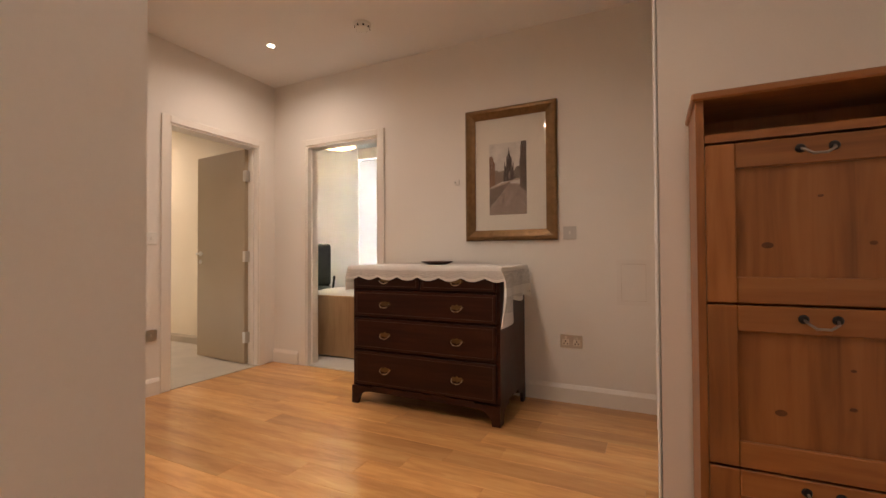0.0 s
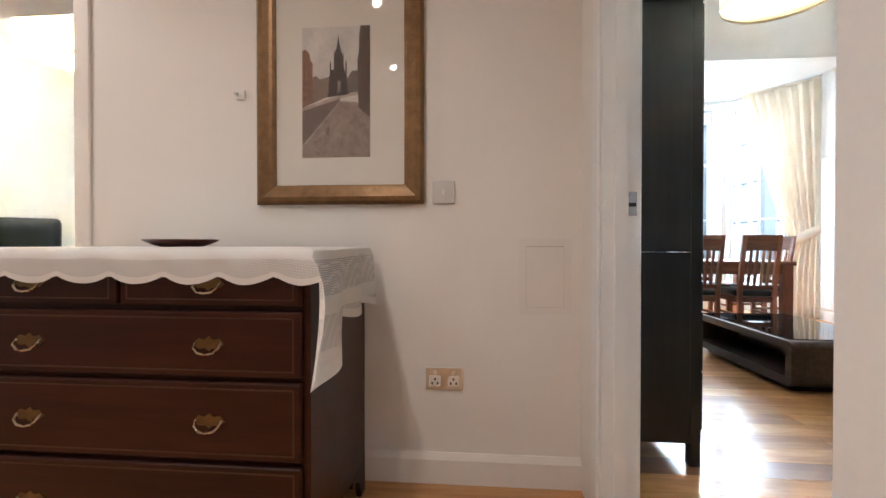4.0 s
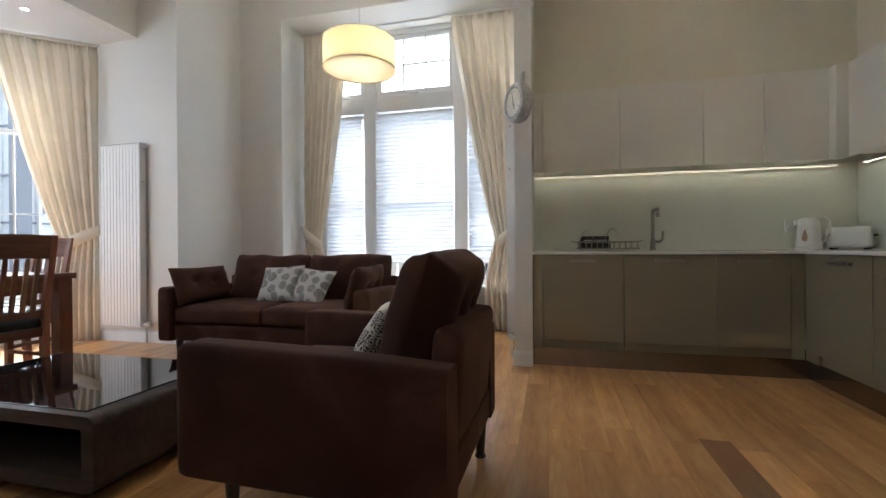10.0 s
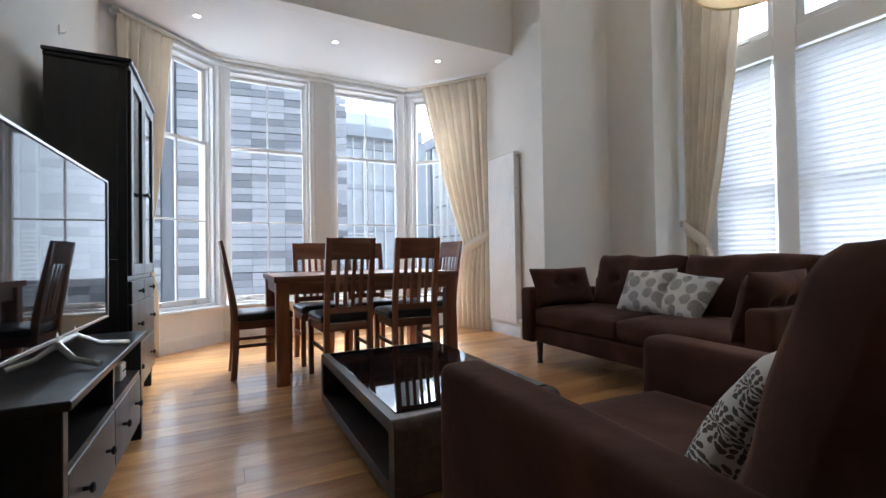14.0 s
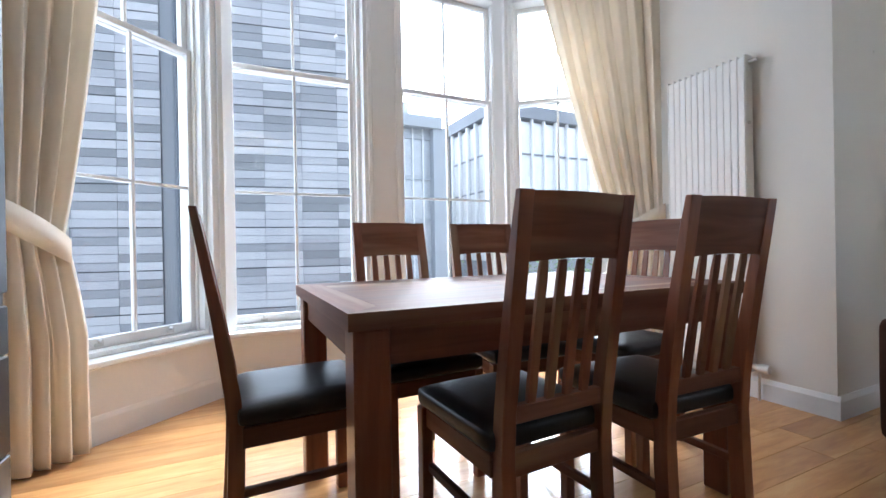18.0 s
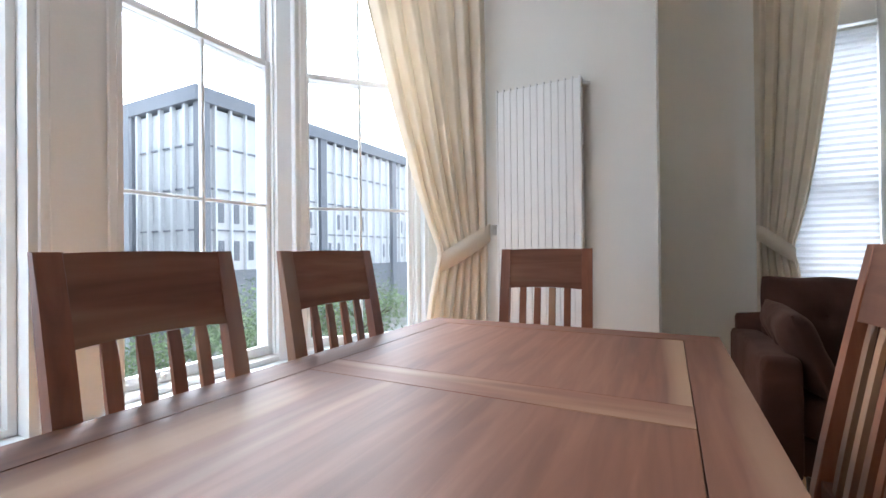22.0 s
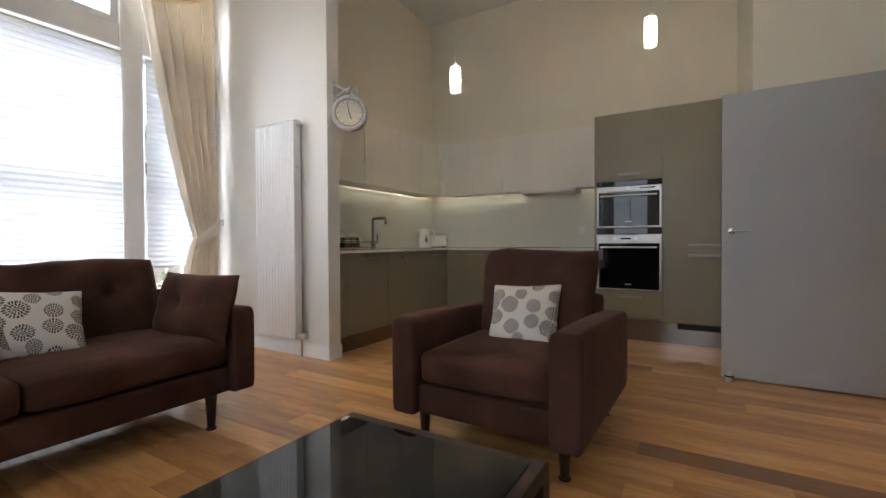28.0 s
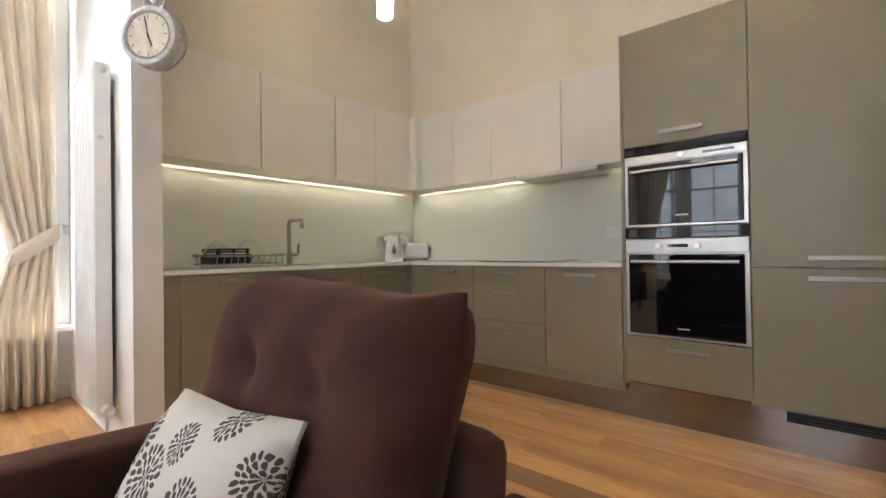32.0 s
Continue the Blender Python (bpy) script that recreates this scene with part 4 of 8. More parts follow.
def hinge(parent, x, y, z):
    bm = lathe([(0, -0.05), (0.008, -0.05), (0.008, 0.05), (0, 0.05)], 10, Matrix.Translation((x, y, z)))
    box(bm, x - 0.004, x + 0.004, y - 0.02, y + 0.02, z - 0.048, z + 0.048)
    return part("hinge", bm, CHROME, parent, "steel hinge", True)


def door_frame(name, axis, wall0, wall1, a0, a1, z, label, paint=None):
    """Lining and architraves on both faces of a doorway."""
    f = thing(name, label, "door frame", kind="structure")
    t = 0.022

    def bx(p0, p1, q0, q1, z0, z1, bev=0.0):
        return B(p0, p1, q0, q1, z0, z1, bev) if axis == "x" else B(q0, q1, p0, p1, z0, z1, bev)

    for lo, hi in ((a0 - 0.001, a0 + t), (a1 - t, a1 + 0.001)):
        part("lining", bx(wall0 - 0.003, wall1 + 0.003, lo, hi, 0, z), paint or TRIM, f, "", True)
    part("lining", bx(wall0 - 0.003, wall1 + 0.003, a0 + t, a1 - t, z - t, z), paint or TRIM, f, "", True)
    for w, o in ((wall0, -1), (wall1, 1)):
        for lo, hi in ((a0 - 0.058, a0 + 0.008), (a1 - 0.008, a1 + 0.058)):
            bm = bx(w + o * 0.001, w + o * 0.014, lo, hi, 0, z + 0.05, 0.004)
            part("architrave", bm, paint or TRIM, f, "", True)
        part("architrave", bx(w + o * 0.001, w + o * 0.014, a0 + 0.008, a1 - 0.008, z - 0.008, z + 0.05, 0.004), paint or TRIM, f, "", True)
    mid = (wall0 + wall1) / 2
    for lo, hi in ((a0 + t, a0 + t + 0.012), (a1 - t - 0.012, a1 - t)):
        part("door_stop", bx(mid - 0.02, mid + 0.02, lo, hi, 0, z - t), paint or TRIM, f, "", True)
    return f


fr = door_frame("door_frame_1", "x", 0.21, XW, 2.04, 3.0, 2.05, "white painted doorway between hall and living room")
sp = part("strike_plate", B(0.262, 0.316, 2.974, 2.979, 1.040, 1.116, 0.001), POLISHED, fr, "steel strike plate", True)
part("latch_hole", B(0.284, 0.312, 2.9725, 2.975, 1.069, 1.081), HOLESHADE, sp, "black patch for the shade in the latch hole", True)
for z in (1.050, 1.106):
    part("screw", lathe([(0, 0), (0.004, 0), (0.003, 0.0012), (0, 0.0014)], 10, Matrix.Translation((0.289, 2.974, z)) @ Matrix.Rotation(radians(90), 4, "X")), SATIN, sp, "", True)
door_frame("door_frame_2", "y", PIC_Y, 3.40, -2.70, -1.89, 2.03, "white painted doorway to a bedroom", HALLTRIM)
door_frame("door_frame_3", "x", HALL_X - 0.13, HALL_X, 2.25, 3.09, 2.03, "white painted doorway to a carpeted room", HALLTRIM)

# living room door, open against the niche wall
D1 = thing("door_1", "plain grey flush door standing wide open", "door", (0.345, 2.077, 0.006), -1.5, kind="structure")
part("leaf", B(0, 0.915, -0.044, 0, 0.008, 2.0, 0.002), GREYDOOR, D1)
bm = bmesh.new()
lathe([(0, 0), (0.024, 0), (0.024, 0.005), (0.021, 0.007), (0, 0.007)], 20, Matrix.Translation((0.855, 0, 1.04)) @ Matrix.Rotation(radians(-90), 4, "X"), bm)
tube([(0.855, 0, 1.04), (0.855, 0.040, 1.04), (0.840, 0.046, 1.04), (0.742, 0.046, 1.04)], 0.0065, 10, bm)
part("door_handle", bm, POLISHED, D1, "brushed steel lever handle", False, True)
for z in (0.25, 1.0, 1.75):
    part("hinge", lathe([(0, -0.05), (0.008, -0.05), (0.008, 0.05), (0, 0.05)], 10, Matrix.Translation((0.0, 0.006, z))), CHROME, D1, "steel hinge")
st = thing("door_stop", "round steel door stop with a black rubber ring on the floor", "door stop", (1.215, 2.105, 0))
part("body", lathe([(0, 0), (0.024, 0), (0.024, 0.028), (0.021, 0.03), (0.021, 0.04), (0.024, 0.042), (0.024, 0.062), (0.018, 0.068), (0, 0.068)], 20), CHROME, st, "", False, True)
part("ring", lathe([(0.021, 0.03), (0.027, 0.031), (0.027, 0.04), (0.021, 0.041)], 20), BLACKMETAL, st, "black rubber ring")

# carpeted room door, half open, and cupboard doors
D2 = thing("door_2", "beige flush door standing open into a carpeted room", "door", (-3.215, 3.03, 0.006), 175.0, kind="structure")
BEIGE = plain("beige_door_laminate", (0.40, 0.32, 0.22), 0.4, vary=0.03, scale=2.0, fine=200.0, bump=0.02)
part("leaf", B(0.01, 0.78, -0.044, 0, 0.008, 2.0, 0.002), BEIGE, D2)
bm = bmesh.new()
for o in (0.0, -0.044):
    s = 1 if o == 0 else -1
    lathe([(0, 0), (0.024, 0), (0.024, 0.006), (0, 0.008)], 16, Matrix.Translation((0.72, o, 1.03)) @ Matrix.Rotation(radians(-90 * s), 4, "X"), bm)
    tube([(0.72, o, 1.03), (0.72, o + s * 0.045, 1.03), (0.70, o + s * 0.05, 1.03), (0.61, o + s * 0.05, 1.03)], 0.009, 8, bm)
part("door_handle", bm, CHROME, D2, "brushed steel lever handle", False, True)
part("escutcheon", lathe([(0, 0), (0.022, 0), (0.022, 0.006), (0, 0.008)], 16, Matrix.Translation((0.72, 0.0, 0.95)) @ Matrix.Rotation(radians(-90), 4, "X")), CHROME, D2, "round steel keyhole cover")
for z in (0.25, 1.0, 1.75):
    part("hinge", B(-0.012, 0.03, -0.05, 0.006, z - 0.05, z + 0.05, 0.002), CHROME, D2, "steel hinge")
CUP = thing("cupboard", "built-in hall cupboard with two plain grey flush doors", "cupboard", (HALL_X, 1.2, 0.0), kind="")
bm = bmesh.new()
box(bm, HALL_X - 0.12, HALL_X + 0.004, 0.47, 0.505, 0, 2.10)
box(bm, HALL_X - 0.12, HALL_X + 0.004, 1.895, 1.93, 0, 2.10)
box(bm, HALL_X - 0.12, HALL_X + 0.004, 0.505, 1.895, 2.068, 2.10)
part("frame", bm, TRIM, CUP, "white painted door lining", True)
part("threshold", B(HALL_X - 0.10, HALL_X - 0.001, 0.506, 1.894, -0.02, 0.0035), GREYDOOR, CUP, "grey threshold strip", True)
part("back", B(HALL_X - 0.128, HALL_X - 0.10, 0.505, 1.895, 0, 2.068), HOLESHADE, CUP, "", True)
for y0, y1, hy, s in ((0.51, 1.199, 1.13, -1), (1.203, 1.89, 1.27, 1)):
    face = HALL_X + (0.014 if s < 0 else 0.004)
    lf = part("door", B(face - 0.044, face, y0, y1, 0.012, 2.062, 0.002), GREYDOOR, CUP, "plain grey cupboard door", True)
    lever(lf, face, hy, 1.06, 1, s, "x")
for z in (0.28, 1.03, 1.80):
    hinge(CUP, HALL_X + 0.006, 1.892, z)

# further rooms seen through the doorways
CARPETWALL = plain("yellow_cream_wall_paint", (0.80, 0.705, 0.54), 0.65, vary=0.025, scale=1.2, fine=140.0, bump=0.05)
setting("wall_carpet_room_west", B(-6.75, -6.65, 1.2, 3.58, 0, 2.8), CARPETWALL, "cream wall of the carpeted room", "wall")
setting("wall_carpet_room_return", B(-3.23, -3.11, 3.40, 3.58, 0, 2.8), CARPETWALL, "short return of the cream wall", "wall")
setting("wall_carpet_room_north", B(-6.65, -3.23, 3.48, 3.58, 0, 2.8), CARPETWALL, "cream wall of the carpeted room", "wall")
setting("wall_carpet_room_south", B(-6.65, -3.23, 1.2, 1.3, 0, 2.8), CARPETWALL, "cream wall of the carpeted room", "wall")
setting("ceiling_carpet_room", B(-6.75, -3.13, 1.2, 3.58, 2.7, 2.8), CEIL, "white ceiling of the carpeted room", "ceiling")
setting("floor_carpet_room", B(-6.75, HALL_X - 0.0, 1.92, 3.48, -0.02, 0.006), CARPET, "beige carpet floor beyond the hall", "carpet")
skirting([(-6.65, 3.48), (-3.23, 3.48)], plain("beige_skirting", (0.45, 0.39, 0.30), 0.5), side=-1, h=0.1)
setting("wall_bedroom_west", B(-5.1, -5.0, 3.5, 7.2, 0, 3.2), WALL, "cream bedroom wall", "wall")
setting("wall_bedroom_north", wall(bmesh.new(), "y", 7.1, 7.2, -5.0, 0.24, 0, 3.2, [(-4.995, -3.6, 0.3, 2.9)]), WALL, "cream bedroom wall with a wide window opening", "wall")
setting("wall_bedroom_south", B(-5.1, -3.24, 3.46, 3.56, 2.81, 3.2), WALL, "cream bedroom wall", "wall")
setting("ceiling_bedroom", B(-5.1, 0.24, 3.40, 7.2, 3.1, 3.2), CEIL, "white bedroom ceiling", "ceiling")
setting("floor_bedroom", box(B(-3.10, 0.24, PIC_Y + 0.02, 3.58, -0.02, 0.006), -5.1, 0.24, 3.58, 7.2, -0.02, 0.006), plain("pale_carpet", (0.66, 0.64, 0.60), 0.95, vary=0.06, fine=500.0, bump=0.3), "pale carpet floor of the bedroom", "carpet")

# ---- living room furniture ----
def tapered_leg(parent, x, y, h, r0=0.019, r1=0.028, glide=True):
    lg = part("leg", lathe([(0, 0.012), (r0, 0.012), (r0 + 0.001, 0.03), (r1, h - 0.02), (r1 + 0.002, h), (0, h)], 16, Matrix.Translation((x, y, 0))), DARKLEG, parent, "dark tapered wooden leg", False, True)
    if glide:
        part("glide", lathe([(0, 0), (0.025, 0), (0.026, 0.006), (0.022, 0.013), (0, 0.013)], 16, Matrix.Translation((x, y, 0))), BLACKMETAL, lg, "black foot glide")


def arm_body(w, depth, z0, z1, bm=None):
    """A boxy upholstered arm: flat faces, narrow rounded edges, the front corner slightly eased."""
    bm = bmesh.new()
    d0, d1 = -depth / 2, depth / 2
    stations = [d0, d0 + 0.01] + [d0 + 0.01 + (depth - 0.06) * k / 9 for k in range(1, 10)] + [d1 - 0.035, d1 - 0.022, d1 - 0.011, d1 - 0.003, d1]
    rows = []
    nx = 12

    def section(y, top, inset, lift):
        row = []
        for i in range(nx + 1):
            u = math.copysign(abs(2 * i / nx - 1) ** 0.6, 2 * i / nx - 1)
            z = top - 0.026 * (1 - math.sqrt(max(0, 1 - abs(u) ** 5.5)))
            row.append((u * (w / 2 - inset), y, z))
        row += [(w / 2 - inset + 0.001, y, top - 0.045), (w / 2 - inset + 0.002, y, (top + z0) / 2), (w / 2 - inset, y, z0 + 0.035 + lift), (w / 2 - 0.004 - inset, y, z0 + 0.010 + lift), (w / 2 - 0.014 - inset, y, z0 + lift)]
        row += [(-x_, y_, z_) for x_, y_, z_ in reversed(row[-5:])]
        rows.append([bm.verts.new(p) for p in row])

    for y in stations:
        t = (y - d0) / depth
        ease = max(0.0, (y - (d1 - 0.035)) / 0.035)
        top = z1 - 0.006 - 0.036 * (1 - t) ** 2 - 0.020 * (1 - math.sqrt(max(0, 1 - ease * ease)))
        section(y, top, 0.010 * (1 - math.sqrt(max(0, 1 - ease * ease))), 0.008 * ease * ease)
    section(d1 + 0.002, z1 - 0.045, 0.022, 0.02)
    m_ = len(rows[0])
    for a, b in zip(rows, rows[1:]):
        for i in range(m_):
            bm.faces.new((a[i], a[(i + 1) % m_], b[(i + 1) % m_], b[i]))
    bm.faces.new(rows[0])
    bm.faces.new(rows[-1])
    return bm


def seat_furniture(name, label, category, width, depth, seats, loc, rz, back_top, legs):
    """Upholstered seat with its front towards +y."""
    th = thing(name, label, category, loc, rz)
    z0, arm_w = 0.165, 0.13
    hw, hd = width / 2, depth / 2
    inner = width - 2 * arm_w
    part("base", soft_box((width - 0.05, depth - 0.07, 0.145), 0.022, 8, m=Matrix.Translation((0, -0.01, z0 + 0.0725))), SUEDE, th, "", False, True)
    for s in (-1, 1):
        bm = arm_body(arm_w, depth - 0.02, z0, 0.632)
        bm.transform(Matrix.Translation((s * (hw - arm_w / 2), 0.01, 0)))
        part("arm", bm, SUEDE, th, "", False, True)
    part("back_frame", soft_box((width - (0.04 if seats > 1 else 0.21), 0.11 if seats > 1 else 0.10, 0.50 if seats > 1 else 0.51), 0.03, 12, (0, 0.006, 0.004), m=Matrix.Translation((0 if seats > 1 else 0.015, -hd + (0.06 if seats > 1 else 0.075), z0 + (0.27 if seats > 1 else 0.265))) @ Matrix.Rotation(radians(5), 4, "X")), SUEDE, th, "", False, True)
    sw = inner / seats
    for k in range(seats):
        cx = -inner / 2 + sw * (k + 0.5)
        part("seat_cushion", soft_box((sw + 0.002, depth - 0.22, 0.15), 0.04, 12, (0.0, 0.012, 0.016), 0.006, Matrix.Translation((cx, 0.075, z0 + 0.15 + 0.073)), seed=k + 1.3), SUEDE, th, "", False, True)
        m = Matrix.Translation((cx + (0 if seats > 1 else 0.018), -hd + (0.155 if seats > 1 else 0.20), 0.63)) @ Matrix.Rotation(radians(13 if seats > 1 else 17), 4, "X")
        tf = [(-sw * 0.2, 0.04), (sw * 0.2, 0.04)] if seats > 1 else [(-0.11, 0.085), (0.11, 0.085)]
        hgt = (back_top - 0.40) * 1.04
        bm = pillow(sw + (0.02 if seats > 1 else 0.045), hgt, 0.20 if seats > 1 else 0.23, 22, m @ Matrix.Translation((0, 0, (back_top - 0.88) * 0.5)), tf, k * 2.1, 8, 1.0 if seats > 1 else 0.6)
        if seats > 1:
            for v in bm.verts:
                v.co.x = cx + (v.co.x - cx) * (1.0 - 0.02 * max(0, min(1, (v.co.z - 0.45) / 0.42)))
        if seats == 1:
            for v in bm.verts:
                v.co.x *= 0.90 + 0.10 * max(0, min(1, (v.co.z - 0.42) / 0.4))
        # uneven filling and soft creases
        for v in bm.verts:
            top = max(0.0, min(1.0, (v.co.z - 0.70) / 0.2))
            v.co.z += top * 0.022 * noise.noise(Vector((v.co.x * 5.0 + k * 3.7, v.co.y * 3.0, 1.3)))
            v.co.y += 0.010 * noise.noise(Vector((v.co.x * 6.5, v.co.z * 6.5, k * 5.1 + 0.4)))
        part("back_cushion", bm, SUEDE, th, "", False, True)
    for x, y in legs:
        tapered_leg(th, x, y, z0 + 0.012)
    return th


seat_furniture("sofa", "dark brown suede two-seat sofa with tufted back cushions on tapered legs", "sofa", 1.94, 0.95, 2, (4.03, 5.12, 0), 90, 0.895,
               [(0.80, 0.415), (-0.735, 0.43), (0.80, -0.36), (-0.735, -0.36), (0.0, -0.1)])
seat_furniture("armchair", "dark brown suede armchair with a thick back cushion on tapered legs", "armchair", 0.90, 0.98, 1, (2.2, 3.575, 0), -1.5, 0.945,
               [(0.345, 0.36), (-0.345, 0.35), (0.30, -0.425), (-0.34, -0.43)])


def loose_pillow(name, label, w, h, d, loc, rx, ry, rz, material, tufts=(), seed=0.0):
    th = thing(name, label, "cushion", loc)
    th.matrix_basis = Matrix.Translation(loc) @ Matrix.Rotation(radians(rz), 4, "Z") @ Matrix.Rotation(radians(rx), 4, "X") @ Matrix.Rotation(radians(ry), 4, "Y")
    part("cover", pillow(w, h, d, 16, None, tufts, seed), material, th, "", False, True)
    return th


FLW = "white cushion printed with brown-grey flower heads"
loose_pillow("scatter_cushion", FLW + " on the sofa", 0.40, 0.37, 0.12, (4.075, 5.245, 0.622), 33, 4, 92, FLOWERS, seed=1.0)
loose_pillow("scatter_cushion", FLW + " leaning on another", 0.38, 0.36, 0.12, (4.095, 4.945, 0.602), 36, -6, 86, FLOWERS, seed=2.0)
loose_pillow("scatter_cushion", FLW + " on the armchair", 0.375, 0.37, 0.12, (2.20, 3.495, 0.578), 30, 3, 3, FLOWERS, seed=3.0)
loose_pillow("arm_cushion", "brown suede tufted cushion leaning on the sofa arm", 0.62, 0.33, 0.16, (3.88, 5.925, 0.63), -20, 0, -2, SUEDE, [(-0.1, 0.02), (0.1, 0.02)], 4.0)
loose_pillow("arm_cushion", "brown suede tufted cushion leaning on the other sofa arm", 0.64, 0.37, 0.16, (3.87, 4.315, 0.625), 15, 0, 4, SUEDE, [(-0.1, 0.02), (0.1, 0.02)], 5.0)

# coffee table
CT = thing("coffee_table", "low dark wenge coffee table with black glass top and open shelf", "coffee table", (2.145, 5.075, 0))
hx, hy = 0.375, 0.625


def ring_profile(y, z0, z1, r, n=5):
    pts = []
    for cy, cz, a0 in ((y - r, z1 - r, 0), (-y + r, z1 - r, 90), (-y + r, z0 + r, 180), (y - r, z0 + r, 270)):
        for k in range(n + 1):
            a = radians(a0 + 90 * k / n)
            pts.append((cy + r * math.cos(a), cz + r * math.sin(a)))
    return pts


bm = bmesh.new()
outer, inside = ring_profile(hy, 0.05, 0.335, 0.035), ring_profile(hy - 0.055, 0.105, 0.285, 0.012)
vs = [[bm.verts.new((x, y, z)) for y, z in pr] for x in (-hx, hx) for pr in (outer, inside)]
k_ = len(outer)
for i in range(k_):
    j = (i + 1) % k_
    bm.faces.new((vs[0][i], vs[0][j], vs[2][j], vs[2][i]))
    bm.faces.new((vs[1][i], vs[1][j], vs[3][j], vs[3][i]))
    bm.faces.new((vs[0][i], vs[0][j], vs[1][j], vs[1][i]))
    bm.faces.new((vs[2][i], vs[2][j], vs[3][j], vs[3][i]))
part("body", bm, WENGE, CT, "", False, True)
part("divider", B(-0.012, 0.012, -hy + 0.056, hy - 0.056, 0.106, 0.284), WENGE, CT)
part("plinth", B(-hx + 0.08, hx - 0.08, -hy + 0.1, hy - 0.1, 0, 0.052), BLACKMETAL, CT)
part("glass_top", B(-hx + 0.035, hx - 0.012, -hy + 0.075, hy - 0.075, 0.3345, 0.341, 0.002), BLACKGLASS, CT, "polished black glass panel")

# dining table
DT = thing("dining_table", "reddish brown hardwood dining table with framed top and square legs", "dining table", (2.30, 6.745, 0), 0)
tx, ty, tz = 0.738, 0.475, 0.779
fw = 0.095
for q in (-1, 1):
    # mitred frame round the two panels
    part("top_rail", prism([(-tx, q * ty), (tx, q * ty), (tx - fw, q * (ty - fw)), (-tx + fw, q * (ty - fw))], tz - 0.042, tz), SHEESHAM, DT)
    part("top_rail", prism([(q * tx, -ty), (q * tx, ty), (q * (tx - fw), ty - fw), (q * (tx - fw), -ty + fw)], tz - 0.042, tz), SHEESHAM_Y, DT)
part("top_rail", B(-0.05, 0.05, -ty + fw + 0.001, ty - fw - 0.001, tz - 0.04, tz - 0.0003, 0.0008), SHEESHAM_Y, DT)
for x0, x1 in ((-tx + fw + 0.0014, -0.0512), (0.0512, tx - fw - 0.0014)):
    part("top_board", B(x0, x1, -ty + fw + 0.0014, ty - fw - 0.0014, tz - 0.038, tz - 0.0006, 0.001), SHEESHAM, DT)
for s in (-1, 1):
    part("apron", B(-tx + 0.1, tx - 0.1, s * (ty - 0.045) - 0.012, s * (ty - 0.045) + 0.012, tz - 0.135, tz - 0.043), SHEESHAM, DT)
    part("apron", B(s * (tx - 0.045) - 0.012, s * (tx - 0.045) + 0.012, -ty + 0.1, ty - 0.1, tz - 0.135, tz - 0.043), SHEESHAM_Y, DT)
    for q in (-1, 1):
        part("leg", B(s * (tx - 0.015), s * (tx - 0.105), q * (ty - 0.015), q * (ty - 0.105), 0, tz - 0.043, 0.005), SHEESHAM_Z, DT)


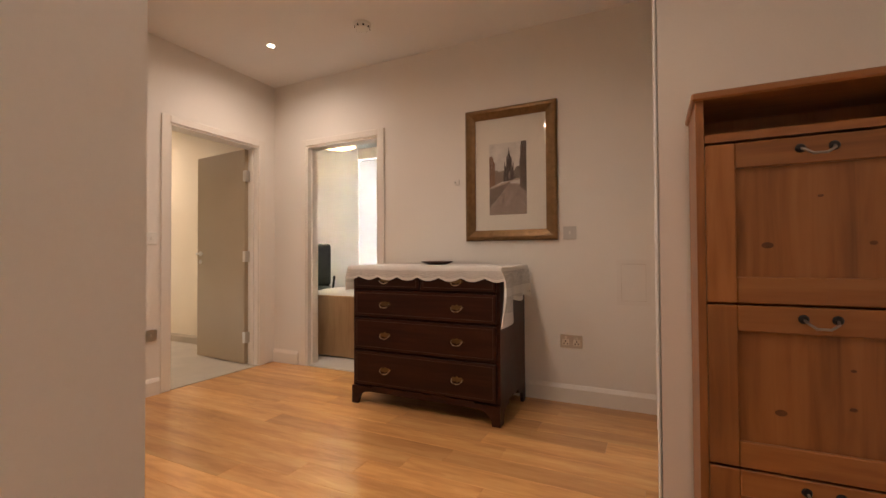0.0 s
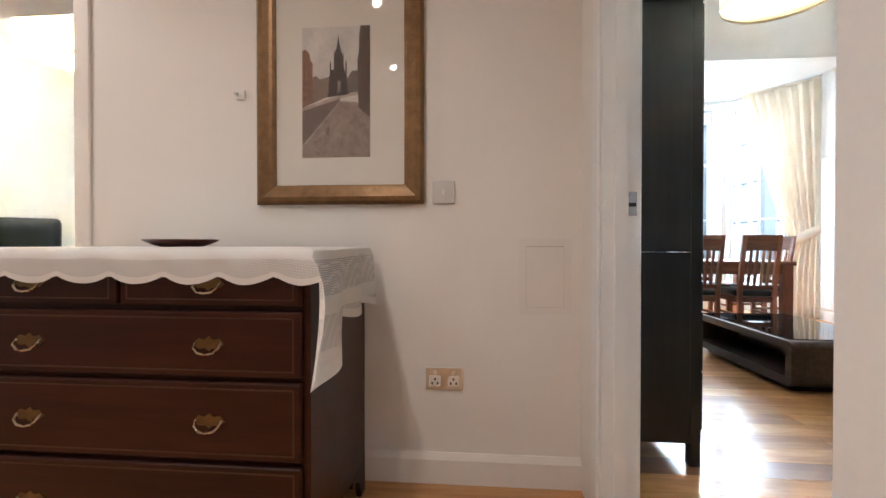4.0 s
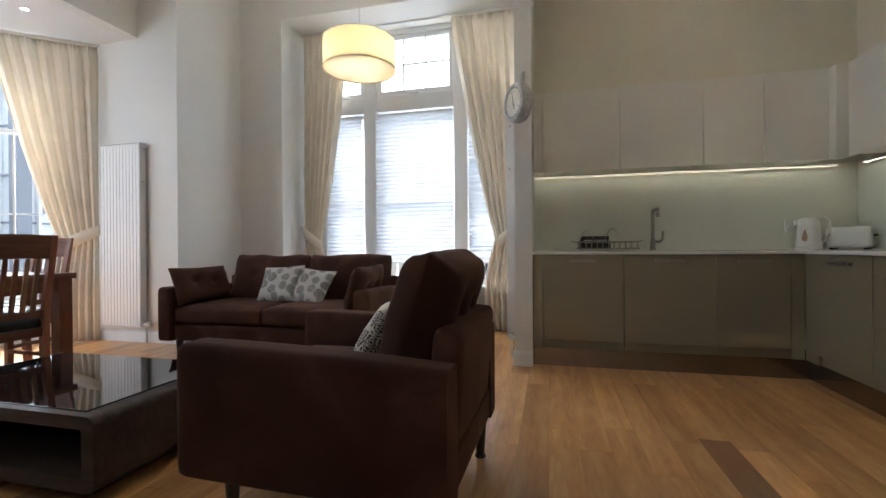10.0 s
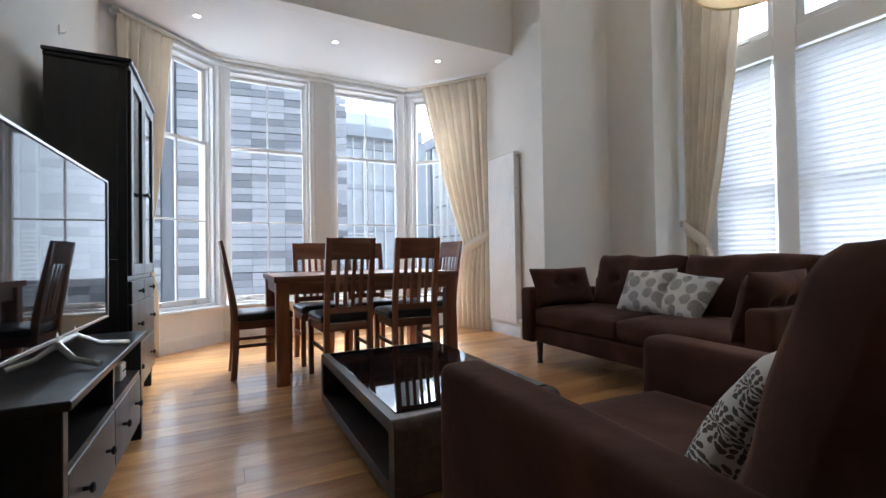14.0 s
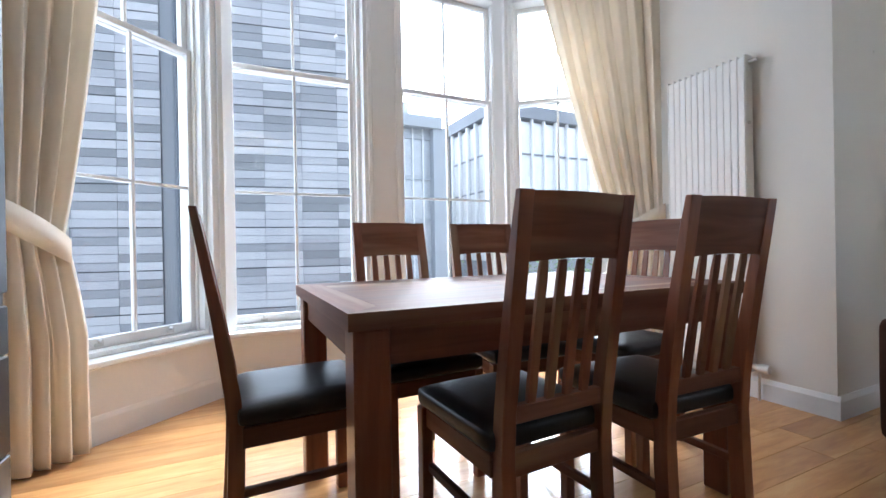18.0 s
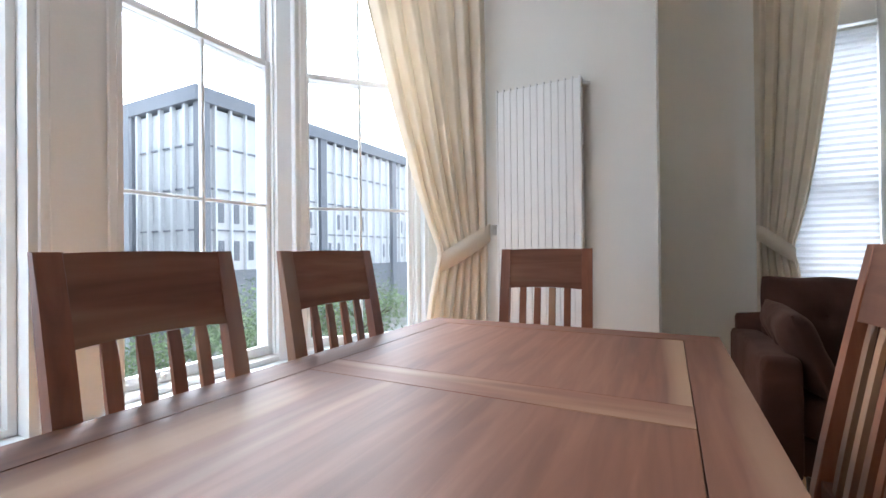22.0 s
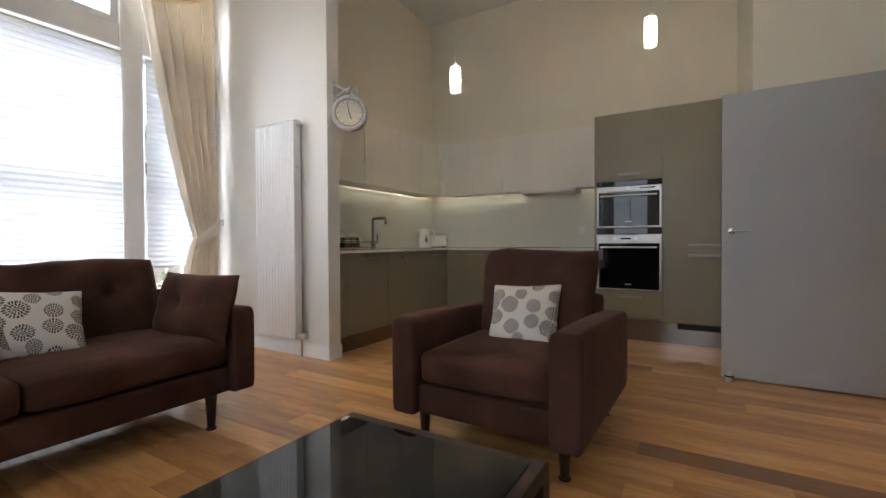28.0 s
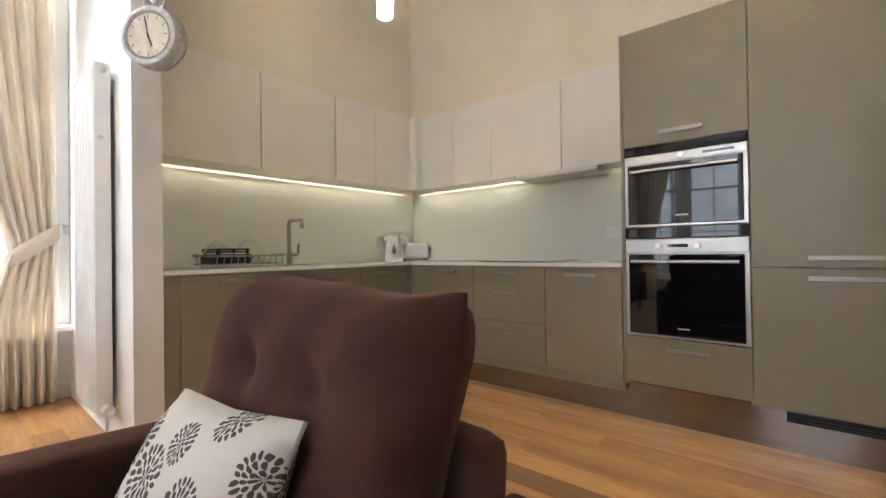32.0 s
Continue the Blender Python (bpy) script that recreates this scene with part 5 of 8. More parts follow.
# dining chairs: front towards +y
def dining_chair():
    c = thing("dining_chair", "reddish brown slat-back dining chair with a black leather seat", "dining chair", group="dining chairs")

    def back_y(z):
        return -0.195 - 0.10 * max(0, (z - 0.45) / 0.61) ** 1.15

    def post(x, w, z0, z1, depth, nm, label=""):
        bm = bmesh.new()
        rows = []
        n = 10
        for k in range(n + 1):
            z = z0 + (z1 - z0) * k / n
            y = back_y(z)
            if z < 0.45:
                y += -0.02 * ((0.45 - z) / 0.45) ** 2 + 0.0
            thick = depth * (1 - 0.55 * max(0, (z - 0.45) / 0.61))
            rows.append([bm.verts.new((x + a * w / 2, y + b * thick / 2, z)) for a, b in ((-1, -1), (1, -1), (1, 1), (-1, 1))])
        for a, b in zip(rows, rows[1:]):
            for i in range(4):
                bm.faces.new((a[i], a[(i + 1) % 4], b[(i + 1) % 4], b[i]))
        bm.faces.new(rows[0])
        bm.faces.new(rows[-1])
        bmesh.ops.bevel(bm, geom=[e for e in bm.edges if abs(e.verts[0].co.z - e.verts[1].co.z) > 0.01], offset=0.003, segments=1, affect="EDGES")
        return part(nm, bm, SHEESHAM_Z, c, label)

    for s in (-1, 1):
        post(s * 0.161, 0.040, 0, 1.047, 0.044, "back_leg")
        part("front_leg", B(s * 0.185 - 0.018, s * 0.185 + 0.018, 0.165, 0.203, 0, 0.435, 0.003), SHEESHAM_Z, c)
        part("side_stretcher", B(s * 0.174 - 0.01, s * 0.174 + 0.01, -0.18, 0.17, 0.235, 0.26, 0.002), SHEESHAM_Y, c)
        part("side_rail", B(s * 0.178 - 0.011, s * 0.178 + 0.011, -0.18, 0.17, 0.375, 0.432, 0.002), SHEESHAM_Y, c)
    bm = bmesh.new()
    rows = []
    for k in range(9):
        u = 2 * k / 8 - 1
        dy = -0.004 * (1 - u * u)
        q = []
        for z in (0.888 + 0.006 * (1 - u * u), 1.045 + 0.003 * (1 - u * u)):
            for o in (-0.009, 0.009):
                q.append(bm.verts.new((u * 0.142, back_y(z) + dy + o, z)))
        rows.append(q)
    for a, b in zip(rows, rows[1:]):
        for i, j in ((0, 1), (1, 3), (3, 2), (2, 0)):
            bm.faces.new((a[i], a[j], b[j], b[i]))
    part("top_rail", bm, SHEESHAM, c)
    for k in range(4):
        post(-0.087 + 0.058 * k, 0.026, 0.545, 0.892, 0.014, "slat")
    part("lower_rail", B(-0.146, 0.146, back_y(0.53) - 0.011, back_y(0.53) + 0.011, 0.505, 0.548, 0.002), SHEESHAM, c)
    part("front_rail", B(-0.168, 0.168, 0.172, 0.196, 0.375, 0.432, 0.002), SHEESHAM, c)
    part("back_rail", B(-0.146, 0.146, -0.207, -0.183, 0.375, 0.432, 0.002), SHEESHAM, c)
    part("seat", soft_box((0.405, 0.41, 0.062), 0.024, 10, (0, 0, 0.012), m=Matrix.Translation((0, 0.01, 0.463))), LEATHER, c, "padded black leather seat", False, True)
    return c


first = dining_chair()
first.matrix_basis = pose(2.052, 6.37, 0, 0, 0, 2.7)
for x, y, a in ((2.566, 6.316, -1.2), (2.018, 7.006, 182.9), (2.502, 7.019, 176.5), (1.52, 6.82, -88), (2.989, 6.816, 95.7)):
    copy_thing(first, pose(x, y, 0, 0, 0, a))


# television bench and glazed cabinets against the west wall
def knob(parent, x, y, z):
    part("knob", lathe([(0, 0), (0.007, 0), (0.006, 0.014), (0.015, 0.02), (0.016, 0.026), (0.010, 0.031), (0, 0.032)], 12, Matrix.Translation((x, y, z)) @ Matrix.Rotation(radians(90), 4, "Y")), BLACKMETAL, parent, "black metal knob", False, True)


def glazed_cabinet(loc):
    """Tall cabinet with its front towards +x, 0.92 wide along y."""
    c = thing("display_cabinet", "tall black-brown cabinet with two glass doors above drawers", "cabinet", loc, group="cabinets beside the television")
    d, w, h = 0.355, 0.90, 2.03
    for y in (-w / 2, w / 2 - 0.02):
        for z0, z1 in ((0.10, 0.9165), (0.9195, h - 0.04)):
            part("side_panel", B(0, d - 0.043, y, y + 0.02, z0, z1, 0.001), BLACKWOOD, c)
        part("corner_post", B(d - 0.0425, d, y, y + 0.021, 0.10, h - 0.04, 0.001), BLACKWOOD, c)
    for y in (-w / 2, w / 2 - 0.045):
        part("leg", B(d - 0.045, d, y, y + 0.045, 0, 0.10, 0.002), BLACKWOOD, c)
        part("leg", B(0, 0.045, y, y + 0.045, 0, 0.10, 0.002), BLACKWOOD, c)
    bm = B(-0.004, d + 0.028, -w / 2 - 0.025, w / 2 + 0.025, h - 0.022, h, 0.004)
    box(bm, 0, d + 0.014, -w / 2 - 0.012, w / 2 + 0.012, h - 0.045, h - 0.023, 0.004)
    part("cornice", bm, BLACKWOOD, c)
    part("back_panel", B(0, 0.008, -w / 2 + 0.02, w / 2 - 0.02, 0.10, h - 0.045), BLACKWOOD, c)
    part("bottom_rail", B(0.01, d - 0.004, -w / 2 + 0.02, w / 2 - 0.02, 0.10, 0.145), BLACKWOOD, c)
    part("middle_shelf", B(0.01, d - 0.004, -w / 2 + 0.02, w / 2 - 0.02, 0.795, 0.82), BLACKWOOD, c)
    for z in (1.2, 1.58):
        part("glass_shelf", B(0.012, d - 0.05, -w / 2 + 0.022, w / 2 - 0.022, z, z + 0.006), GLASS, c)
    for s in (-1, 1):
        y0, y1 = (-w / 2 + 0.022, -0.0015) if s < 0 else (0.0015, w / 2 - 0.022)
        bm = bmesh.new()
        z0, z1, q = 0.825, h - 0.05, 0.065
        for a, b, e, f in ((y0, y0 + q, z0, z1), (y1 - q, y1, z0, z1), (y0 + q, y1 - q, z0, z0 + q), (y0 + q, y1 - q, z1 - q, z1)):
            box(bm, d - 0.002, d + 0.018, a, b, e, f, 0.003)
        dr = part("door", bm, BLACKWOOD, c, "black-brown glazed door")
        part("pane", B(d + 0.004, d + 0.008, y0 + q - 0.004, y1 - q + 0.004, z0 + q - 0.004, z1 - q + 0.004), GLASS, dr)
        knob(dr, d + 0.018, s * 0.03, 1.33)
        dw = part("drawer", B(d - 0.02, d + 0.018, y0, y1, 0.665, 0.792, 0.003), BLACKWOOD, c)
        knob(dw, d + 0.018, (y0 + y1) / 2, 0.728)
    for z0, z1 in ((0.405, 0.66), (0.15, 0.40)):
        dw = part("drawer", B(d - 0.02, d + 0.018, -w / 2 + 0.022, w / 2 - 0.022, z0, z1, 0.003), BLACKWOOD, c)
        for y in (-0.24, 0.24):
            knob(dw, d + 0.018, y, (z0 + z1) / 2)
    return c


cab = glazed_cabinet((0.42, 6.40, 0))
copy_thing(cab, pose(0.40, 3.925, 0))
TB = thing("tv_bench", "low black-brown television bench with shelves and drawers", "tv bench", (0.41, 5.123, 0))
bw, bd, bh = 1.245, 0.46, 0.545
part("top", B(-0.002, bd + 0.02, -bw / 2 - 0.012, bw / 2 + 0.012, bh - 0.028, bh, 0.004), BLACKWOOD, TB)
for y in (-bw / 2, bw / 2 - 0.045):
    for x in (0, bd - 0.045):
        part("leg", B(x, x + 0.045, y, y + 0.045, 0, bh - 0.029, 0.003), BLACKWOOD, TB)
    part("side_panel", B(0.046, bd - 0.046, y + 0.01, y + 0.03, 0.09, bh - 0.03), BLACKWOOD, TB)
part("back_panel", B(0.0, 0.012, -bw / 2 + 0.046, bw / 2 - 0.046, 0.09, bh - 0.03), BLACKWOOD, TB)
part("shelf", B(0.013, bd - 0.006, -bw / 2 + 0.032, bw / 2 - 0.032, 0.335, 0.355), BLACKWOOD, TB)
part("bottom_shelf", B(0.013, bd - 0.006, -bw / 2 + 0.032, bw / 2 - 0.032, 0.09, 0.11), BLACKWOOD, TB)
part("upright", B(0.013, bd - 0.006, -0.012, 0.012, 0.356, bh - 0.03), BLACKWOOD, TB)
for s in (-1, 1):
    y0, y1 = (-bw / 2 + 0.05, -0.003) if s < 0 else (0.003, bw / 2 - 0.05)
    dw = part("drawer", B(bd - 0.022, bd - 0.002, y0, y1, 0.113, 0.332, 0.003), BLACKWOOD, TB)
    for q in (0.25, 0.75):
        knob(dw, bd - 0.002, y0 + (y1 - y0) * q, 0.225)
sb = thing("set_top_box", "grey set-top box on the bench shelf", "set-top box", (0.66, 5.35, 0.357))
part("case", B(-0.12, 0.12, -0.14, 0.14, 0, 0.045, 0.004), plain("grey_plastic", (0.16, 0.16, 0.165), 0.4), sb)
part("front_slot", B(0.12, 0.122, -0.1, 0.03, 0.015, 0.028), BLACKGLASS, sb)
sb = thing("game_box", "white box on the bench shelf", "electronics box", (0.70, 5.52, 0.357))
part("case", B(-0.13, 0.13, -0.05, 0.05, 0, 0.075, 0.006), WHITEPLASTIC, sb)
part("front_slot", B(0.13, 0.132, -0.03, 0.03, 0.04, 0.046), BLACKGLASS, sb)

TV = thing("television", "flat black television with a thin silver rim on a chrome stand", "television", (0.725, 5.115, 0.545), -1.0)
part("rim", frame_bars(bmesh.new(), -0.585, 0.585, 0.088, 0.762, -0.004, 0.026, 0.009, Matrix.Rotation(radians(90), 4, "Z")), CHROME, TV, "thin silver rim")
part("screen", B(-0.012, -0.002, -0.576, 0.576, 0.097, 0.753), SCREEN, TV, "dark glossy screen")
part("back_cover", soft_box((0.035, 0.98, 0.5), 0.012, 4, m=Matrix.Translation((-0.031, 0, 0.40))), BLACKMETAL, TV)
bm = bmesh.new()
for s in (-1, 1):
    tube([(-0.02, s * 0.09, 0.14), (0.0, s * 0.10, 0.075), (0.06, s * 0.16, 0.028), (0.15, s * 0.22, 0.012)], 0.011, 8, bm)
    tube([(0.0, s * 0.10, 0.075), (-0.05, s * 0.14, 0.03), (-0.11, s * 0.18, 0.012)], 0.010, 8, bm)
tube([(0, -0.1, 0.078), (0, 0.1, 0.078)], 0.011, 8, bm)
part("stand", bm, CHROME, TV, "chrome splayed foot", False, True)


# column radiators
def radiator(loc, rz, cols, z0, z1, label):
    """A tall radiator of thin upright blades in front of a flat panel."""
    r = thing("radiator", label, "radiator", (loc[0], loc[1], 0), rz, group="tall column radiators")
    pitch = 0.0412
    half = (cols - 1) / 2 * pitch
    for k in range(cols):
        x = (k - (cols - 1) / 2) * pitch
        bm = B(x - 0.0045, x + 0.0045, 0.0, 0.062, z0, z1, 0.002)
        part("column", bm, RADIATOR, r)
    for k in range(cols - 1):
        x = (k - (cols - 2) / 2) * pitch
        part("web", B(x - pitch / 2 + 0.0044, x + pitch / 2 - 0.0044, 0.0035, 0.048, z0 + 0.008, z1 - 0.014), RADIATOR, r)
    for q in (-1, 1):
        part("end_plate", B(q * (half + 0.0065) - 0.002, q * (half + 0.0065) + 0.002, 0.004, 0.074, z0, z1, 0.001), RADIATOR, r)
    for z in (z0 + 0.05, z1 - 0.05):
        part("header", tube([(-half + 0.006, 0.066, z), (half - 0.006, 0.066, z)], 0.013, 10), RADIATOR, r)
    for x in (-0.15, 0.15):
        part("bracket", B(x - 0.015, x + 0.015, 0.055, 0.085, z1 - 0.14, z1 - 0.10), RADIATOR, r)
    e = half + 0.0086
    part("bleed_valve", lathe([(0, 0), (0.014, 0), (0.014, 0.03), (0.010, 0.034), (0.010, 0.044), (0, 0.045)], 12, Matrix.Translation((e, 0.042, z1 - 0.04)) @ Matrix.Rotation(radians(90), 4, "Y")), CHROME, r, "small chrome bleed valve")
    part("plug", lathe([(0, 0), (0.012, 0), (0.011, 0.006), (0, 0.007)], 12, Matrix.Translation((e, 0.03, z1 - 0.40)) @ Matrix.Rotation(radians(90), 4, "Y")), CHROME, r, "small round plug")
    part("valve", lathe([(0, 0), (0.018, 0), (0.018, 0.03), (0.026, 0.035), (0.024, 0.085), (0, 0.09)], 14, Matrix.Translation((e, 0.042, z0 + 0.03)) @ Matrix.Rotation(radians(90), 4, "Y")), WHITEPLASTIC, r, "white thermostat valve", False, True)
    part("pipe", tube([(e + 0.03, 0.042, z0 + 0.03), (e + 0.03, 0.042, 0.0)], 0.008, 8), CHROME, r, "thin chrome pipe")
    return r


radiator((4.045, 7.084), -90, 13, 0.16, 2.03, "tall white column radiator on the cream wall by the bay")
radiator((4.604, 3.195), 180, 13, 0.155, 2.03, "tall white column radiator on the short wall by the window")

# wall clock on a bracket at the nib
CK = thing("wall_clock", "round distressed white station clock hanging from a bracket", "clock", (4.03, 3.03, 2.03))
PAINT = plain("distressed_white_paint", (0.62, 0.61, 0.60), 0.6, vary=0.35, scale=28.0, fine=120.0, bump=0.2)
FACE = plain("aged_clock_face", (0.78, 0.73, 0.62), 0.5, vary=0.14, scale=14.0)
MARKS = plain("faded_clock_ink", (0.34, 0.31, 0.28), 0.7, vary=0.3, scale=40.0)
tilt = Matrix.Translation((3.84, 3.055, 2.025)) @ Matrix.Rotation(radians(35), 4, "Z") @ Matrix.Diagonal((1.12, 0.8, 1.12, 1)) @ Matrix.Rotation(radians(90), 4, "X")
part("case", lathe([(0, -0.05), (0.105, -0.05), (0.125, -0.035), (0.13, 0.0), (0.125, 0.035), (0.105, 0.05), (0.0, 0.045)], 40, tilt), PAINT, CK, "", True, True)
for s in (-1, 1):
    sd = tilt @ (Matrix.Identity(4) if s < 0 else Matrix.Rotation(radians(180), 4, "X"))
    part("inner_ring", lathe([(0.092, 0.0535), (0.098, 0.056), (0.1005, 0.0525)], 40, sd), MARKS, CK, "thin grey ring round the dial", True, True)
    bz = part("bezel", lathe([(0.098, 0.05), (0.106, 0.062), (0.122, 0.056), (0.127, 0.04)], 40, sd), PAINT, CK, "", True, True)
    part("dial", lathe([(0, 0.052), (0.1, 0.052)], 40, sd), FACE, CK, "cream dial", True)
    for k in range(12):
        part("hour_mark", B(-0.002, 0.002, 0.072, 0.088, 0.0524, 0.0532, 0, sd @ Matrix.Rotation(radians(30 * k), 4, "Z")), MARKS, bz, "faded hour mark", True)
    part("hour_hand", B(-0.003, 0.003, -0.01, 0.052, 0.0536, 0.0548, 0, sd @ Matrix.Rotation(radians(20), 4, "Z")), BLACKMETAL, CK, "dark hand", True)
    part("minute_hand", B(-0.002, 0.002, -0.015, 0.078, 0.0552, 0.0564, 0, sd @ Matrix.Rotation(radians(190), 4, "Z")), BLACKMETAL, CK, "dark hand", True)
bm = tube([(4.044, 3.03, 2.30), (4.010, 3.03, 2.295), (3.942, 3.03, 2.255), (3.901, 3.03, 2.24), (3.847, 3.03, 2.25), (3.840, 3.03, 2.20), (3.840, 3.03, 2.17)], 0.009, 8)
tube([(4.044, 3.03, 2.19), (3.996, 3.03, 2.20), (3.942, 3.03, 2.23), (3.901, 3.03, 2.255), (3.874, 3.03, 2.235), (3.901, 3.03, 2.215)], 0.007, 8, bm)
tube([(3.805 + 0.03 * math.cos(a), 3.03, 2.205 + 0.03 * math.sin(a)) for a in [k * math.pi / 6 for k in range(12)]], 0.006, 6, bm, True)
box(bm, 4.036, 4.0485, 3.012, 3.048, 2.13, 2.34, 0.003)
part("bracket", bm, PAINT, CK, "scrolled metal bracket", True, True)

hk = thing("wall_hook", "small white hook high on the cream wall", "hook", (XW, 6.57, 2.39))
part("plate", B(XW + 0.001, XW + 0.009, 6.556, 6.584, 2.36, 2.42, 0.003), WHITEPLASTIC, hk, "", True)
part("peg", tube([(XW + 0.008, 6.57, 2.375), (XW + 0.03, 6.57, 2.37), (XW + 0.036, 6.57, 2.385)], 0.004, 6), WHITEPLASTIC, hk, "", True)
nl = thing("wall_plug", "small plastic plug in the cream wall", "wall plug", (4.575, 6.45, 1.98))
part("plug", lathe([(0, 0), (0.007, 0), (0.006, 0.004), (0, 0.005)], 12, Matrix.Translation((4.575, 6.449, 1.98)) @ Matrix.Rotation(radians(90), 4, "X")), WHITEPLASTIC, nl, "", True, True)

# ---- kitchen ----
KE, KS = 4.057, 1.115      # front planes of the sink run and of the oven run
WTOP = 0.91


def bar_handle(parent, along, at, mid, z, length=0.19):
    """A flat bar handle on a front; along: the axis that it runs on, at: the front plane."""
    if along == "y":
        bm = B(at - 0.032, at - 0.024, mid - length / 2, mid + length / 2, z - 0.011, z + 0.011, 0.002)
        for s in (-1, 1):
            box(bm, at - 0.024, at, mid + s * (length / 2 - 0.018) - 0.005, mid + s * (length / 2 - 0.018) + 0.005, z - 0.005, z + 0.005)
    else:
        bm = B(mid - length / 2, mid + length / 2, at + 0.024, at + 0.032, z - 0.011, z + 0.011, 0.002)
        for s in (-1, 1):
            box(bm, mid + s * (length / 2 - 0.018) - 0.005, mid + s * (length / 2 - 0.018) + 0.005, at, at + 0.024, z - 0.005, z + 0.005)
    return part("handle", bm, SATIN, parent, "dull steel bar handle", True)


def base_unit_e(y0, y1, handle=True, label="olive grey kitchen base unit with a plain door"):
    u = thing("base_unit", label, "kitchen unit", (KE + 0.3, (y0 + y1) / 2, 0.15), group="kitchen base units")
    part("carcass", B(KE + 0.022, 4.70, y0 + 0.001, y1 - 0.001, 0.15, 0.885), BASEDOOR, u, "", True)
    d = part("door", B(KE, KE + 0.02, y0 + 0.0018, y1 - 0.0018, 0.215, 0.882, 0.0015), BASEDOOR, u, "", True)
    if handle:
        bar_handle(d, "y", KE, (y0 + y1) / 2, 0.835, 0.20)
    return u


def base_unit_s(x0, x1, fronts, label):
    u = thing("base_unit", label, "kitchen unit", ((x0 + x1) / 2, KS - 0.3, 0.15), group="kitchen base units")
    part("carcass", B(x0 + 0.001, x1 - 0.001, 0.44, KS - 0.022, 0.15, 0.885), BASEDOOR, u, "", True)
    for z0, z1, hz in fronts:
        d = part("drawer" if len(fronts) > 1 else "door", B(x0 + 0.0018, x1 - 0.0018, KS - 0.02, KS, z0 + 0.0015, z1 - 0.0015, 0.0015), BASEDOOR, u, "", True)
        if hz:
            bar_handle(d, "x", KS, (x0 + x1) / 2, hz, 0.20)
    return u


for y0, y1 in ((2.287, 2.885), (1.667, 2.285), (1.20, 1.665)):
    base_unit_e(y0, y1)
fl = thing("filler_panel", "olive grey filler strip at the end of the sink units", "kitchen panel", (KE, 2.92, 0.2))
part("panel", B(KE + 0.002, KE + 0.6, 2.888, 2.964, 0.15, 0.885), BASEDOOR, fl, "", True)
fl = thing("filler_panel", "olive grey corner filler between the kitchen runs", "kitchen panel", (KE, 1.15, 0.2))
part("panel", B(KE + 0.002, KE + 0.04, KS + 0.002, 1.197, 0.15, 0.885), BASEDOOR, fl, "", True)
part("panel", B(3.91, KE, KS - 0.02, KS - 0.002, 0.15, 0.885), BASEDOOR, fl, "", True)
base_unit_s(3.415, 3.91, [(0.215, 0.884, 0.835)], "olive grey corner base unit with a plain door")
base_unit_s(2.825, 3.413, [(0.77, 0.884, 0.835), (0.493, 0.768, 0.70), (0.215, 0.491, 0.42)], "olive grey drawer unit with three drawers under the hob")
base_unit_s(2.325, 2.823, [(0.215, 0.884, 0.835)], "olive grey base unit with a plain door beside the ovens")
pl = thing("plinth", "brushed metallic plinth under the kitchen units", "plinth", (3.0, 1.0, 0))
part("board", B(1.09, 4.18, KS - 0.075, KS - 0.06, 0.0, 0.205), PLINTH, pl, "", True)
part("board", B(KE + 0.06, KE + 0.075, KS - 0.06, 2.964, 0.0, 0.205), PLINTH, pl, "", True)
gr = part("grille", B(1.12, 1.575, KS - 0.0605, KS - 0.054, 0.145, 0.198), HOLESHADE, pl, "black ventilation grille", True)
for k in range(3):
    part("slat", B(1.125, 1.57, KS - 0.054, KS - 0.050, 0.152 + k * 0.016, 0.158 + k * 0.016), BLACKMETAL, gr, "", True)

WT = thing("worktop", "thin white stone worktop round the kitchen corner", "worktop", (4.4, 1.0, 0.885))
part("slab", prism([(KE - 0.018, 2.965), (4.708, 2.965), (4.708, 0.432), (2.322, 0.432), (2.322, KS + 0.018), (KE - 0.018, KS + 0.018)], 0.887, WTOP), WORKTOP, WT, "", True)
part("drainer_grooves", B(KE + 0.10, KE + 0.48, 2.18, 2.20, WTOP + 0.0002, WTOP + 0.0012), CHROME, WT, "", True)
SB = thing("splashback", "pale green glass splashback above the worktop", "splashback", (4.7, 1.5, WTOP))
part("pane", B(4.698, 4.708, 0.445, 2.964, WTOP + 0.001, 1.56), SPLASH, SB, "", True)
part("pane", B(2.322, 4.697, 0.432, 0.442, WTOP + 0.001, 1.56), SPLASH, SB, "", True)
# wall units
WZ0, WZ1, WE, WS = 1.587, 2.266, 4.377, 0.723


def wall_unit(label, lo, hi, run):
    u = thing("wall_unit", label, "kitchen unit", ((WE + 0.15, (lo + hi) / 2, WZ0) if run == "e" else ((lo + hi) / 2, WS - 0.15, WZ0)), group="kitchen wall units")
    if run == "e":
        part("carcass", B(WE + 0.02, 4.706, lo + 0.001, hi - 0.001, WZ0 + 0.012, WZ1), WALLDOOR, u, "", True)
        part("door", B(WE, WE + 0.018, lo + 0.0026, hi - 0.0026, WZ0, WZ1, 0.0015), WALLDOOR, u, "", True)
    else:
        part("carcass", B(lo + 0.001, hi - 0.001, 0.434, WS - 0.02, WZ0 + 0.012, WZ1), WALLDOOR, u, "", True)
        part("door", B(lo + 0.0026, hi - 0.0026, WS - 0.018, WS, WZ0, WZ1, 0.0015), WALLDOOR, u, "", True)
    return u


LB = "pale stone coloured handleless wall unit"
